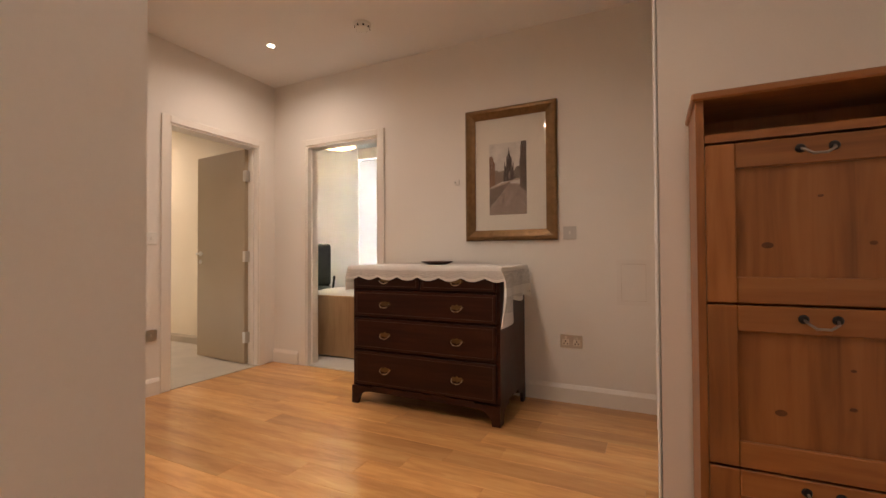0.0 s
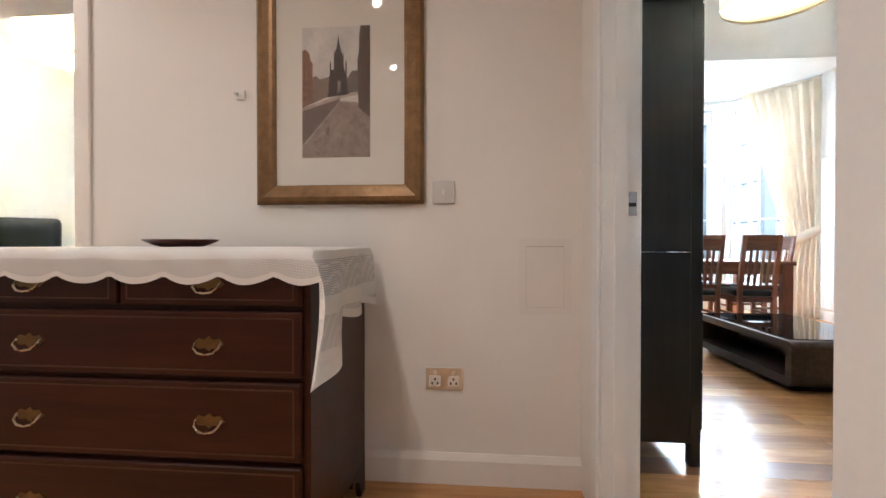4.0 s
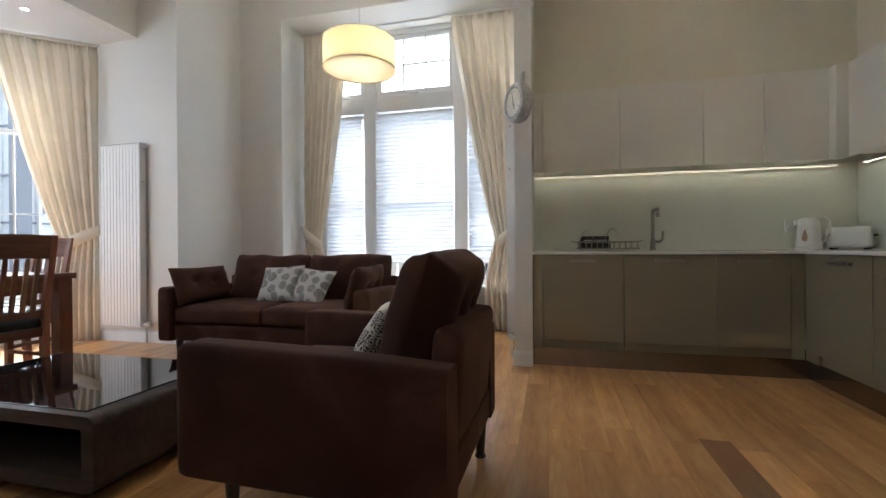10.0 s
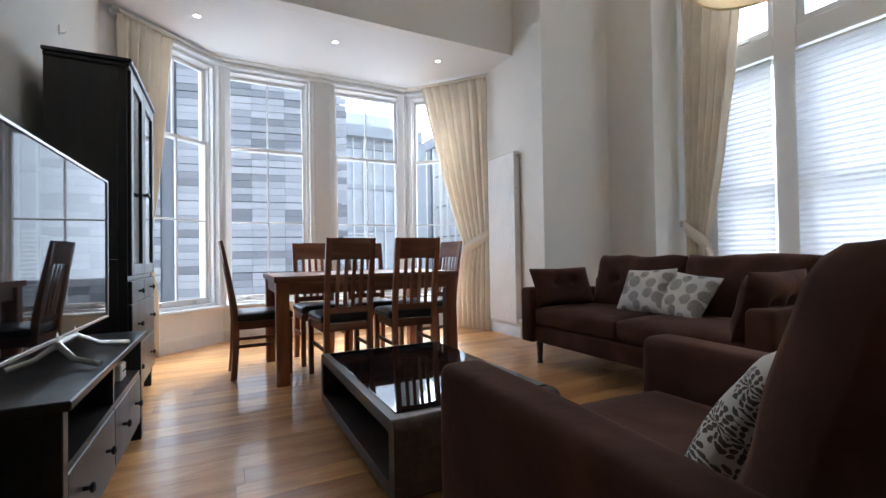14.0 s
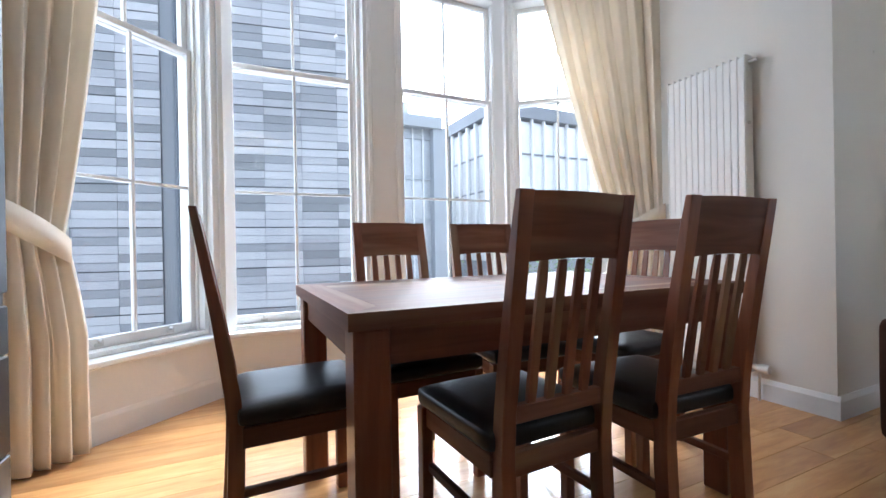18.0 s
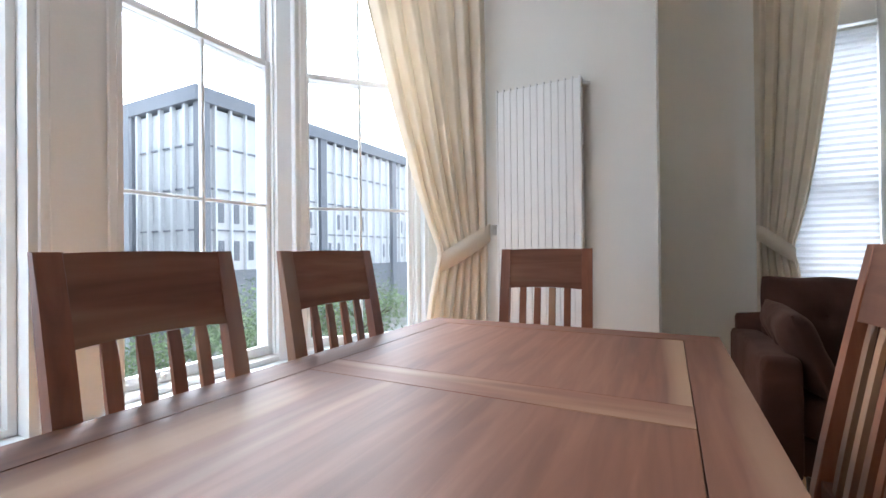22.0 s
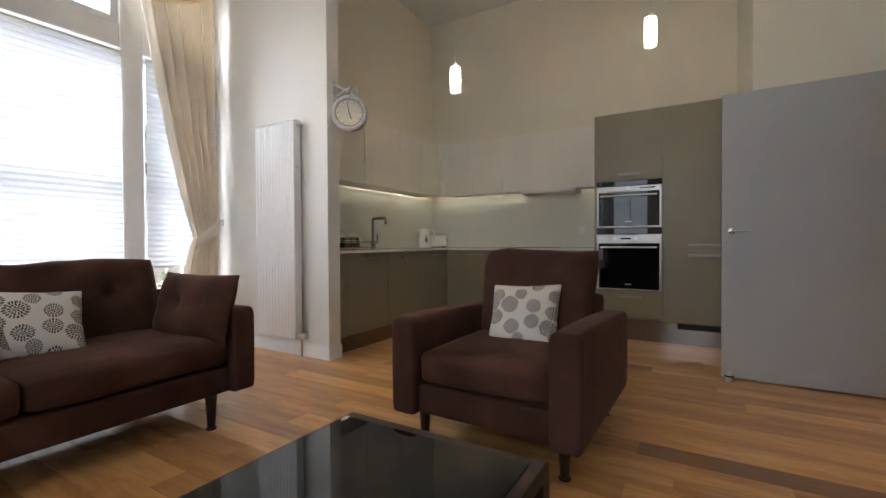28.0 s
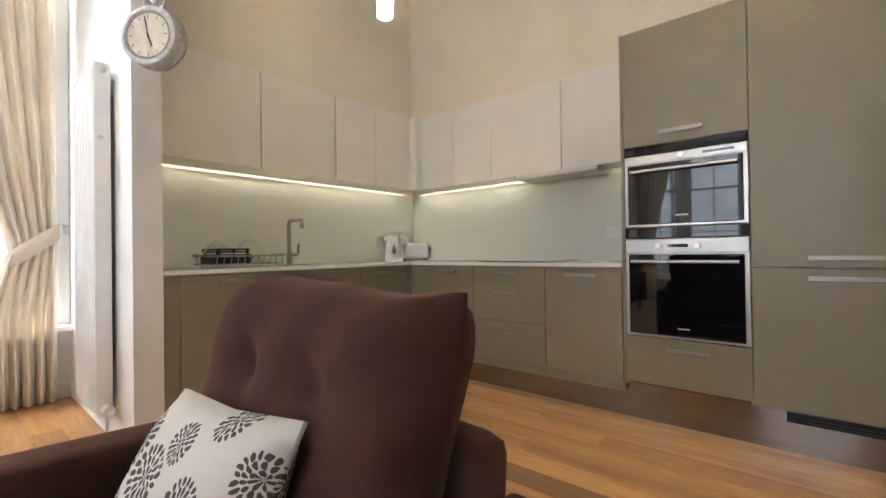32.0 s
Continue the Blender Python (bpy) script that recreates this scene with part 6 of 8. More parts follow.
for lo, hi in ((2.885, 2.964), (2.264, 2.884), (1.642, 2.263), (1.224, 1.641), (0.80, 1.223)):
    wall_unit(LB, lo, hi, "e")
for lo, hi in ((3.913, 4.30), (3.496, 3.912), (2.875, 3.495), (2.318, 2.874)):
    wall_unit(LB, lo, hi, "s")
wu = thing("wall_unit", "pale stone coloured corner filler of the wall units", "kitchen unit", (4.34, 0.75, WZ0), group="kitchen wall units")
part("filler", B(4.302, WE + 0.02, WS - 0.02, 0.798, WZ0, WZ1), WALLDOOR, wu, "", True)
LED = glow("warm_led_strip", (1.0, 0.84, 0.6), 2.3)
lt = thing("led_strip", "warm white light strip under the wall units", "light strip", (4.6, 1.6, 1.565))


def strip(x0, x1, y0, y1):
    """Light strip, open below, in an added metal channel that shields the unit undersides."""
    bm = B(x0, x1, y0, y1, 1.5835, 1.5855)
    if x1 - x0 < y1 - y0:
        for a, b in ((x0, x0 + 0.002), (x1 - 0.002, x1)):
            box(bm, a, b, y0, y1, 1.574, 1.583)
        emitter = B(x0 + 0.003, x1 - 0.003, y0 + 0.002, y1 - 0.002, 1.576, 1.583)
    else:
        for a, b in ((y0, y0 + 0.002), (y1 - 0.002, y1)):
            box(bm, x0, x1, a, b, 1.574, 1.583)
        emitter = B(x0 + 0.002, x1 - 0.002, y0 + 0.003, y1 - 0.003, 1.576, 1.583)
    part("channel", bm, CHROME, lt, "narrow metal channel added to shape the light", True)
    part("diffuser", emitter, LED, lt, "", True)


strip(4.640, 4.654, 0.60, 2.95)
strip(3.30, 4.55, 0.486, 0.500)
strip(2.33, 2.56, 0.486, 0.500)
# hood steel is paled in its colour for light bounced up from the worktop
HOOD = plain("bounce_lit_hood_paint", (0.74, 0.71, 0.64), 0.38, 0.0, vary=0.03, scale=3.0, fine=300.0, bump=0.0)
ho = thing("cooker_hood", "slim steel pull-out cooker hood under the wall units", "cooker hood", (3.1, 0.6, 1.56))
part("body", B(2.60, 3.25, 0.47, 0.735, 1.552, 1.5845, 0.004), HOOD, ho, "", True)
part("filter", B(2.66, 3.19, 0.50, 0.70, 1.549, 1.5525), HOOD, ho, True)
part("front_strip", B(2.60, 3.25, 0.7355, 0.745, 1.556, 1.582, 0.002), HOOD, ho, "", True)

# tall units with ovens and fridge
OV = thing("oven_housing", "tall olive grey kitchen unit that holds two ovens", "kitchen unit", (2.0, 0.8, 0.2))
part("side_panel", B(2.302, 2.32, 0.436, KS, 0.205, 2.245), BASEDOOR, OV, "", True)
part("side_panel", B(1.70, 1.712, 0.436, KS - 0.021, 0.205, 2.245), BASEDOOR, OV, "", True)
part("carcass", B(1.713, 2.301, 0.436, KS - 0.10, 0.205, 2.24), HOLESHADE, OV, "", True)
d = part("flap", B(1.702, 2.300, KS - 0.02, KS, 1.578, 2.244, 0.0015), BASEDOOR, OV, "", True)
bar_handle(d, "x", KS, 2.0, 1.635, 0.21)
d = part("drawer", B(1.702, 2.300, KS - 0.02, KS, 0.226, 0.492, 0.0015), BASEDOOR, OV, "", True)
bar_handle(d, "x", KS, 1.98, 0.435, 0.21)


OVENSTEEL = plain("oven_steel", (0.50, 0.48, 0.45), 0.36, 1.0, vary=0.03, scale=3.0, fine=300.0, bump=0.0)


def oven(z0, z1, strip, name, label):
    o = thing(name, label, "oven", (2.0, KS, z0))
    part("frame", B(1.704, 2.298, KS - 0.09, KS + 0.004, z0, z1, 0.003), OVENSTEEL, o, "", True)
    h = z1 - z0
    part("control_panel", B(1.706, 2.296, KS + 0.0045, KS + 0.012, z1 - strip, z1 - 0.002, 0.003), OVENSTEEL, o, "brushed steel control strip", True)
    w = part("window", B(1.724, 2.278, KS + 0.0045, KS + 0.016, z0 + 0.014, z1 - strip - 0.006, 0.003), BLACKGLASS, o, "black glass oven door", True)
    bm = tube([(1.745, KS + 0.045, z1 - strip - 0.045), (2.257, KS + 0.045, z1 - strip - 0.045)], 0.009, 10)
    for x in (1.765, 2.237):
        tube([(x, KS + 0.014, z1 - strip - 0.045), (x, KS + 0.045, z1 - strip - 0.045)], 0.006, 8, bm)
    part("handle", bm, CHROME, w, "round steel oven handle", True, True)
    part("badge", B(1.97, 2.03, KS + 0.016, KS + 0.017, z0 + 0.055, z0 + 0.062), WHITEPLASTIC, w, "small pale badge", True)
    for x in ((1.93, 2.12) if strip > 0.07 else (2.0,)):
        part("control_dial", lathe([(0, 0), (0.018, 0), (0.018, 0.012), (0.015, 0.016), (0, 0.016)], 20, Matrix.Translation((x, KS + 0.012, z1 - strip / 2)) @ Matrix.Rotation(radians(-90), 4, "X")), CHROME, o, "round steel dial", True, True)
    part("display", B(1.975, 2.075, KS + 0.012, KS + 0.013, z1 - strip / 2 - 0.009, z1 - strip / 2 + 0.009) if strip > 0.07 else B(1.76, 1.90, KS + 0.012, KS + 0.013, z1 - strip / 2 - 0.006, z1 - strip / 2 + 0.006), BLACKGLASS, o, "dark display", True)
    return o


oven(1.115, 1.522, 0.05, "compact_oven", "built-in compact oven with steel frame and black glass door")
oven(0.498, 1.048, 0.082, "oven", "built-in steel oven with two dials and a black glass door")
tr = thing("oven_trim", "black glass trim strips round the ovens", "trim strip", (2.0, KS, 1.08))
part("strip", B(1.704, 2.298, KS - 0.02, KS + 0.003, 1.052, 1.111, 0.002), BLACKGLASS, tr, "", True)
part("strip", B(1.704, 2.298, KS - 0.02, KS + 0.003, 1.526, 1.574, 0.002), BLACKGLASS, tr, "", True)
FZ = thing("fridge_housing", "tall olive grey kitchen unit with fridge and freezer doors", "kitchen unit", (1.4, 0.8, 0.2))
part("carcass", B(1.09, 1.698, 0.436, KS - 0.022, 0.205, 2.24), BASEDOOR, FZ, "", True)
d = part("door", B(1.09, 1.698, KS - 0.02, KS, 0.895, 2.244, 0.0015), BASEDOOR, FZ, "", True)
bar_handle(d, "x", KS, 1.36, 0.94, 0.25)
d = part("door", B(1.09, 1.698, KS - 0.02, KS, 0.215, 0.891, 0.0015), BASEDOOR, FZ, "", True)
bar_handle(d, "x", KS, 1.36, 0.845, 0.25)

hb = thing("hob", "flat black glass hob set on the worktop", "hob", (3.12, 0.78, WTOP))
part("glass", B(2.84, 3.40, 0.52, 1.03, WTOP + 0.0006, WTOP + 0.006, 0.002), BLACKGLASS, hb, "", True)
for x, y, r in ((2.98, 0.66, 0.07), (3.26, 0.66, 0.09), (2.98, 0.89, 0.09), (3.26, 0.89, 0.07)):
    part("zone_ring", lathe([(r - 0.003, 0), (r, 0), (r, 0.0006), (r - 0.003, 0.0006)], 32, Matrix.Translation((x, y, WTOP + 0.0061))), CHROME, hb, "thin grey cooking ring", True)
sk = thing("sink", "steel sink bowl let into the worktop", "sink", (4.36, 1.97, WTOP))
bm = frame_bars(bmesh.new(), -0.21, 0.21, -0.19, 0.19, 0.0, 0.004, 0.025)
bm.transform(Matrix.Translation((4.36, 1.97, WTOP)) @ Matrix.Rotation(radians(90), 4, "Z") @ Matrix.Rotation(radians(90), 4, "X"))
part("rim", bm, CHROME, sk, "", True)
# no hollow: a flat black sheet carries the shade inside the bowl
part("bowl", B(4.18, 4.54, 1.785, 2.155, WTOP + 0.0003, WTOP + 0.0015), BLACKMETAL, sk, "flat black sheet for the shade in the bowl", True)
tp = thing("kitchen_tap", "square-necked brushed steel kitchen tap with a side lever", "tap", (4.50, 1.99, WTOP))
bm = lathe([(0, 0), (0.026, 0), (0.026, 0.008), (0.02, 0.012), (0.019, 0.10), (0.013, 0.105), (0.0, 0.106)], 20)
tube([(0, 0, 0.10), (0, 0, 0.30), (-0.006, 0, 0.325), (-0.03, 0, 0.335), (-0.15, 0, 0.335), (-0.172, 0, 0.328), (-0.178, 0, 0.305), (-0.178, 0, 0.27)], 0.015, 12, bm)
part("spout", bm, SATIN, tp, "", False, True)
part("lever", tube([(0.0, -0.018, 0.075), (0.0, -0.06, 0.075), (0.0, -0.075, 0.09), (0.0, -0.08, 0.16)], 0.010, 10), SATIN, tp, "slim steel lever", False, True)
ke = thing("kettle", "white plastic jug kettle with a steel water window", "kettle", (4.57, 0.84, WTOP), 226)
part("base", lathe([(0, 0), (0.085, 0), (0.088, 0.012), (0.08, 0.022), (0, 0.022)], 28), WHITEPLASTIC, ke, "", False, True)
part("jug", lathe([(0, 0.022), (0.082, 0.022), (0.085, 0.05), (0.072, 0.17), (0.066, 0.225), (0.058, 0.245), (0.03, 0.256), (0, 0.258)], 28), WHITEPLASTIC, ke, "", False, True)
part("handle", tube([(0.05, 0, 0.235), (0.10, 0, 0.245), (0.128, 0, 0.215), (0.128, 0, 0.12), (0.108, 0, 0.08), (0.075, 0, 0.07)], 0.013, 10), WHITEPLASTIC, ke, "", False, True)
part("spout", B(-0.095, -0.05, -0.02, 0.02, 0.195, 0.248, 0.008), WHITEPLASTIC, ke)
bm = bmesh.new()
drop = [(0.0, 0.165), (0.012, 0.13), (0.02, 0.095), (0.014, 0.07), (-0.002, 0.065), (-0.016, 0.08), (-0.014, 0.11)]
front = [bm.verts.new((x, -0.088 + (z - 0.05) * 0.108, z)) for x, z in drop]
rear = [bm.verts.new((x, -0.070 + (z - 0.05) * 0.108, z)) for x, z in drop]
bm.faces.new(front)
for k in range(7):
    bm.faces.new((front[k], front[(k + 1) % 7], rear[(k + 1) % 7], rear[k]))
part("water_window", bm, plain("amber_plastic", (0.30, 0.18, 0.07), 0.3), ke, "amber drop-shaped water gauge")
to = thing("toaster", "white two-slice toaster on the worktop", "toaster", (4.55, 0.575, WTOP), 225)
part("body", soft_box((0.27, 0.16, 0.165), 0.035, 8, m=Matrix.Translation((0, 0, 0.095))), WHITEPLASTIC, to, "", False, True)
for y in (-0.03, 0.03):
    part("slot", B(-0.09, 0.09, y - 0.012, y + 0.012, 0.175, 0.179), HOLESHADE, to, "black patch for the shade in the bread slot")
part("lever", B(0.135, 0.155, -0.02, 0.02, 0.10, 0.115, 0.003), BLACKMETAL, to, "black lever")
for x in (-0.1, 0.1):
    part("foot", B(x - 0.012, x + 0.012, -0.05, 0.05, 0, 0.014), BLACKMETAL, to)

# dish rack with a black cutlery crate
dk = thing("dish_rack", "chrome wire dish rack with a black plastic crate on the worktop", "dish rack", (4.50, 2.36, WTOP))
bm = bmesh.new()
for z in (0.02, 0.075):
    w = 0.15 if z < 0.05 else 0.175
    tube([(-w, -0.24, z), (w, -0.24, z), (w, 0.24, z), (-w, 0.24, z)], 0.0055, 6, bm, True)
for k in range(11):
    y = -0.22 + 0.044 * k
    tube([(-0.175, y, 0.075), (-0.15, y, 0.02), (0.15, y, 0.02), (0.175, y, 0.075)], 0.004, 5, bm)
for x in (-0.13, 0.13):
    for y in (-0.2, 0.2):
        tube([(x, y, 0.02), (x, y, 0.0)], 0.005, 6, bm)
for s in (-1, 1):
    tube([(-0.06, s * 0.24, 0.075), (-0.05, s * 0.29, 0.085), (0.05, s * 0.29, 0.085), (0.06, s * 0.24, 0.075)], 0.003, 6, bm)
part("wire_frame", bm, SATIN, dk, "", False, True)
crate = part("crate", B(-0.12, 0.12, -0.02, 0.215, 0.022, 0.030), BLACKMETAL, dk, "black plastic crate")
for x in (-0.12, 0.112):
    part("crate_side", B(x, x + 0.008, -0.02, 0.215, 0.030, 0.066), BLACKMETAL, crate)
for y in (-0.02, 0.207):
    part("crate_end", B(-0.112, 0.112, y, y + 0.008, 0.030, 0.066), BLACKMETAL, crate)
for z, e in ((0.074, 0.0), (0.096, 0.008), (0.112, 0.008)):
    for x in (-0.122 + e, 0.112 - e):
        part("crate_rail", B(x, x + 0.010, -0.02 + e, 0.215 - e, z, z + 0.011), BLACKMETAL, crate)
for x in (-0.113, 0.103):
    for y in (-0.005, 0.09, 0.19):
        part("crate_post", B(x, x + 0.010, y, y + 0.014, 0.062, 0.118), BLACKMETAL, crate)
for y, r in ((0.15, 0.1), (-0.06, 0.11)):
    part("plate_hoop", tube([(-0.12 + 0.02 * k, y - 0.05 + 0.012 * k, 0.08 + r * math.sin(math.pi * k / 10)) for k in range(11)], 0.0045, 6), CHROME, dk, "curved chrome wire", False, True)



def wall_plate(name, label, category, m, w, h, material, rockers=0, holes=0):
    """A switch or socket plate: m puts its back on the wall, x along the wall, y outwards."""
    t = thing(name, label, category)
    t.matrix_basis = m
    pl_ = part("plate", B(-w / 2, w / 2, 0.001, 0.009, -h / 2, h / 2, 0.002), material, t)
    for k in range(rockers):
        x = (k - (rockers - 1) / 2) * 0.03
        part("rocker", B(x - 0.006, x + 0.006, 0.009, 0.0125, -0.011, 0.011, 0.002), WHITEPLASTIC, t, "white rocker switch")
    for k in range(holes):
        x = (k - (holes - 1) / 2) * w * 0.5
        part("socket_face", B(x - 0.022, x + 0.022, 0.009, 0.0105, -0.028, 0.012, 0.002), WHITEPLASTIC, t, "white socket insert")
        part("socket_switch", B(x - 0.006, x + 0.006, 0.009, 0.0125, 0.016, 0.032, 0.001), WHITEPLASTIC, t, "white socket switch")
        for dx, dz in ((0, -0.002), (-0.011, -0.018), (0.011, -0.018)):
            part("pin_hole", B(x + dx - 0.003, x + dx + 0.003, 0.0105, 0.0112, dz - 0.005, dz + 0.005), HOLESHADE, t)
    return t


def on_y(x, y, z, face):
    return Matrix.Translation((x, y, z)) @ Matrix.Rotation(radians(0 if face > 0 else 180), 4, "Z")


def on_x(x, y, z, face):
    return Matrix.Translation((x, y, z)) @ Matrix.Rotation(radians(-90 if face > 0 else 90), 4, "Z")


wall_plate("wall_switch", "clear white cooker switch on the splashback", "switch", on_y(2.60, 0.442, 1.12, 1), 0.09, 0.09, WHITEPLASTIC, 1)
wall_plate("socket_outlet", "steel double socket on the splashback by the kettle", "socket", on_x(4.698, 0.87, 1.10, -1), 0.15, 0.09, CHROME, 0, 2)
hk = thing("wall_hook", "small white hook on the living room wall", "hook", (XW, 5.3, 2.2))
part("plate", B(XW + 0.001, XW + 0.008, 5.28, 5.32, 2.17, 2.23, 0.002), WHITEPLASTIC, hk, "", True)
part("peg", tube([(XW + 0.006, 5.3, 2.19), (XW + 0.03, 5.3, 2.185), (XW + 0.035, 5.3, 2.21)], 0.005, 8), WHITEPLASTIC, hk, "", True)

# ---- hall ----
CD = thing("chest_of_drawers", "dark mahogany chest of drawers on bracket feet with brass handles", "chest of drawers", (-1.155, 2.915, 0))
cw, cd0, ch = 0.535, 0.275, 0.935
part("carcass", B(-cw + 0.005, cw - 0.005, -cd0 + 0.02, cd0, 0.115, ch - 0.022), MAHOGANY, CD)
part("top", B(-cw - 0.012, cw + 0.012, -cd0 - 0.012, cd0 + 0.005, ch - 0.022, ch, 0.006, None, 2), MAHOGANY, CD)


def swan_handle(parent, x, z):
    bm = bmesh.new()
    pl_ = [(-0.045, 0.0), (-0.03, 0.016), (-0.012, 0.012), (0, 0.022), (0.012, 0.012), (0.03, 0.016), (0.045, 0.0), (0.028, -0.012), (0.01, -0.010), (0, -0.018), (-0.01, -0.010), (-0.028, -0.012)]
    a = [bm.verts.new((x + px, -cd0 - 0.0005, z + pz)) for px, pz in pl_]
    b = [bm.verts.new((x + px, -cd0 - 0.003, z + pz)) for px, pz in pl_]
    bm.faces.new(a)
    bm.faces.new(b)
    for k in range(len(a)):
        j = (k + 1) % len(a)
        bm.faces.new((a[k], a[j], b[j], b[k]))
    h = part("handle_plate", bm, BRASS, parent, "shaped brass back plate")
    part("swing_handle", tube([(x - 0.036, -cd0 - 0.004, z + 0.004), (x - 0.034, -cd0 - 0.016, z - 0.008), (x - 0.02, -cd0 - 0.02, z - 0.02), (x, -cd0 - 0.022, z - 0.023), (x + 0.02, -cd0 - 0.02, z - 0.02), (x + 0.034, -cd0 - 0.016, z - 0.008), (x + 0.036, -cd0 - 0.004, z + 0.004)], 0.003, 8), plain("worn_bright_brass", (0.52, 0.44, 0.31), 0.28, 1.0, vary=0.15, scale=30.0, bump=0.0), h, "worn bright brass swan-neck handle", False, True)


LINE = plain("satinwood_inlay", (0.06, 0.024, 0.011), 0.35)
for z0, z1, spans in ((0.785, 0.902, ((-0.51, -0.006), (0.006, 0.51))), (0.597, 0.77, ((-0.51, 0.51),)), (0.375, 0.582, ((-0.51, 0.51),)), (0.135, 0.36, ((-0.51, 0.51),))):
    for x0, x1 in spans:
        dw = part("drawer", B(x0, x1, -cd0, -cd0 + 0.02, z0, z1, 0.004), MAHOGANY, CD)
        part("inlay", frame_bars(bmesh.new(), x0 + 0.018, x1 - 0.018, z0 + 0.015, z1 - 0.015, -cd0 - 0.0012, -cd0 + 0.001, 0.004), LINE, dw, "fine pale inlay line")
        for hx_ in ((x0 + x1) / 2,) if len(spans) > 1 else (-0.26, 0.26):
            swan_handle(dw, hx_, (z0 + z1) / 2)


def bracket_foot(s):
    bm = bmesh.new()
    prof = [(0.0, 0.0), (0.05, 0.0), (0.055, 0.03), (0.075, 0.065), (0.11, 0.085), (0.16, 0.09), (0.16, 0.12), (0.0, 0.12)]
    for y0, y1 in ((-cd0, -cd0 + 0.02),):
        a = [bm.verts.new((s * (cw - 0.003 - px), y0, pz)) for px, pz in prof]
        b = [bm.verts.new((s * (cw - 0.003 - px), y1, pz)) for px, pz in prof]
        bm.faces.new(a)
        bm.faces.new(b)
        for k in range(len(a)):
            j = (k + 1) % len(a)
            bm.faces.new((a[k], a[j], b[j], b[k]))
    part("bracket_foot", bm, MAHOGANY, CD)
    for y in (-1, 1):
        bm = bmesh.new()
        sg = -y
        base = y * cd0
        a = [bm.verts.new((s * (cw - 0.004), base + sg * px + (0.021 if y < 0 else 0), pz)) for px, pz in prof]
        b = [bm.verts.new((s * (cw - 0.024), base + sg * px + (0.021 if y < 0 else 0), pz)) for px, pz in prof]
        bm.faces.new(a)
        bm.faces.new(b)
        for k in range(len(a)):
            j = (k + 1) % len(a)
            bm.faces.new((a[k], a[j], b[j], b[k]))
        part("bracket_foot", bm, MAHOGANY, CD)


for s in (-1, 1):
    bracket_foot(s)
part("front_rail", B(-cw + 0.165, cw - 0.165, -cd0, -cd0 + 0.02, 0.09, 0.13), MAHOGANY, CD)

# lace cloth over the chest: flat on top, hanging over the edges with a scalloped hem
LC = thing("lace_cloth", "white crocheted lace cloth hanging over the chest's edges", "tablecloth", (-1.155, 2.915, 0.937))
bm = bmesh.new()
nx, ny = 84, 48
x_lo, x_hi, y_lo, y_hi = -0.60, 0.675, -0.365, 0.272
tw, tf = cw + 0.016, -cd0 - 0.016
g = []
for i in range(nx + 1):
    row = []
    for j in range(ny + 1):
        u, v = x_lo + (x_hi - x_lo) * i / nx, y_lo + (y_hi - y_lo) * j / ny
        x, y, z = u, v, 0.003 + 0.001 * noise.noise(Vector((u * 12, v * 12, 0)))
        dx, dy, dl = max(0, u - tw), max(0, tf - v), max(0, -tw - u)
        side = dx / (x_hi - tw)
        corner = max(0.0, min(1.0, (tf + 0.10 - v) / (0.10 + tf - y_lo)))
        corner = corner * corner * (3 - 2 * corner)
        drop = 0.0
        if dy > 0:
            y = tf - 0.010 * min(1, dy / 0.02) - 0.006 * math.sin(u * 38) * min(1, dy / 0.04)
            drop = dy * (1 + 0.30 * abs(math.sin(u * 21)))
        if dx > 0:
            x = tw + 0.012 * min(1, dx / 0.02) + 0.016 * side * math.sin(v * 30)
            lobe = math.sqrt(max(0.0, 1 - ((v - tf - 0.075) / 0.165) ** 4))
            drop = max(drop, side * (0.215 * (1.0 + 0.06 * math.sin(v * 22 + 1.0)) + 0.14 * lobe))
            y -= 0.045 * corner * side
            x += 0.02 * corner * math.sin(side * 3.1)
        if dl > 0:
            x = -tw - 0.012 * min(1, dl / 0.02) - 0.012 * math.sin(v * 18) * min(1, dl / 0.05)
            drop = max(drop, dl * 3.5)
        row.append(bm.verts.new((x, y, z - drop)))
    g.append(row)
for i in range(nx):
    for j in range(ny):
        bm.faces.new((g[i][j], g[i + 1][j], g[i + 1][j + 1], g[i][j + 1]))
edge = bm.copy()
for own, mesh in ((False, bm), (True, edge)):
    mesh.faces.ensure_lookup_table()
    bmesh.ops.delete(mesh, geom=[f for k, f in enumerate(mesh.faces) if (k % ny < 1 or k // ny >= nx - 1 or k // ny < 1) != own], context="FACES")
part("cloth", bm, LACE, LC, "", False, True)
part("hem", edge, LACE_HEM, LC, "plain white scalloped hem", False, True)
DS = thing("dish", "shallow dark red wooden dish on the lace cloth", "dish", (-1.16, 2.90, 0.941))
part("bowl", lathe([(0, 0), (0.06, 0), (0.085, 0.008), (0.105, 0.018), (0.112, 0.022), (0.108, 0.024), (0.085, 0.016), (0.06, 0.008), (0, 0.006)], 40), plain("dark_red_lacquer", (0.06, 0.012, 0.01), 0.3, vary=0.2, scale=12.0), DS, "", False, True)

# framed print
PF = thing("framed_picture", "framed print of a city street and spire, bronze frame", "picture", (-0.745, PIC_Y, 1.60))
px0, px1, pz0, pz1 = -0.342, 0.342, -0.49, 0.49


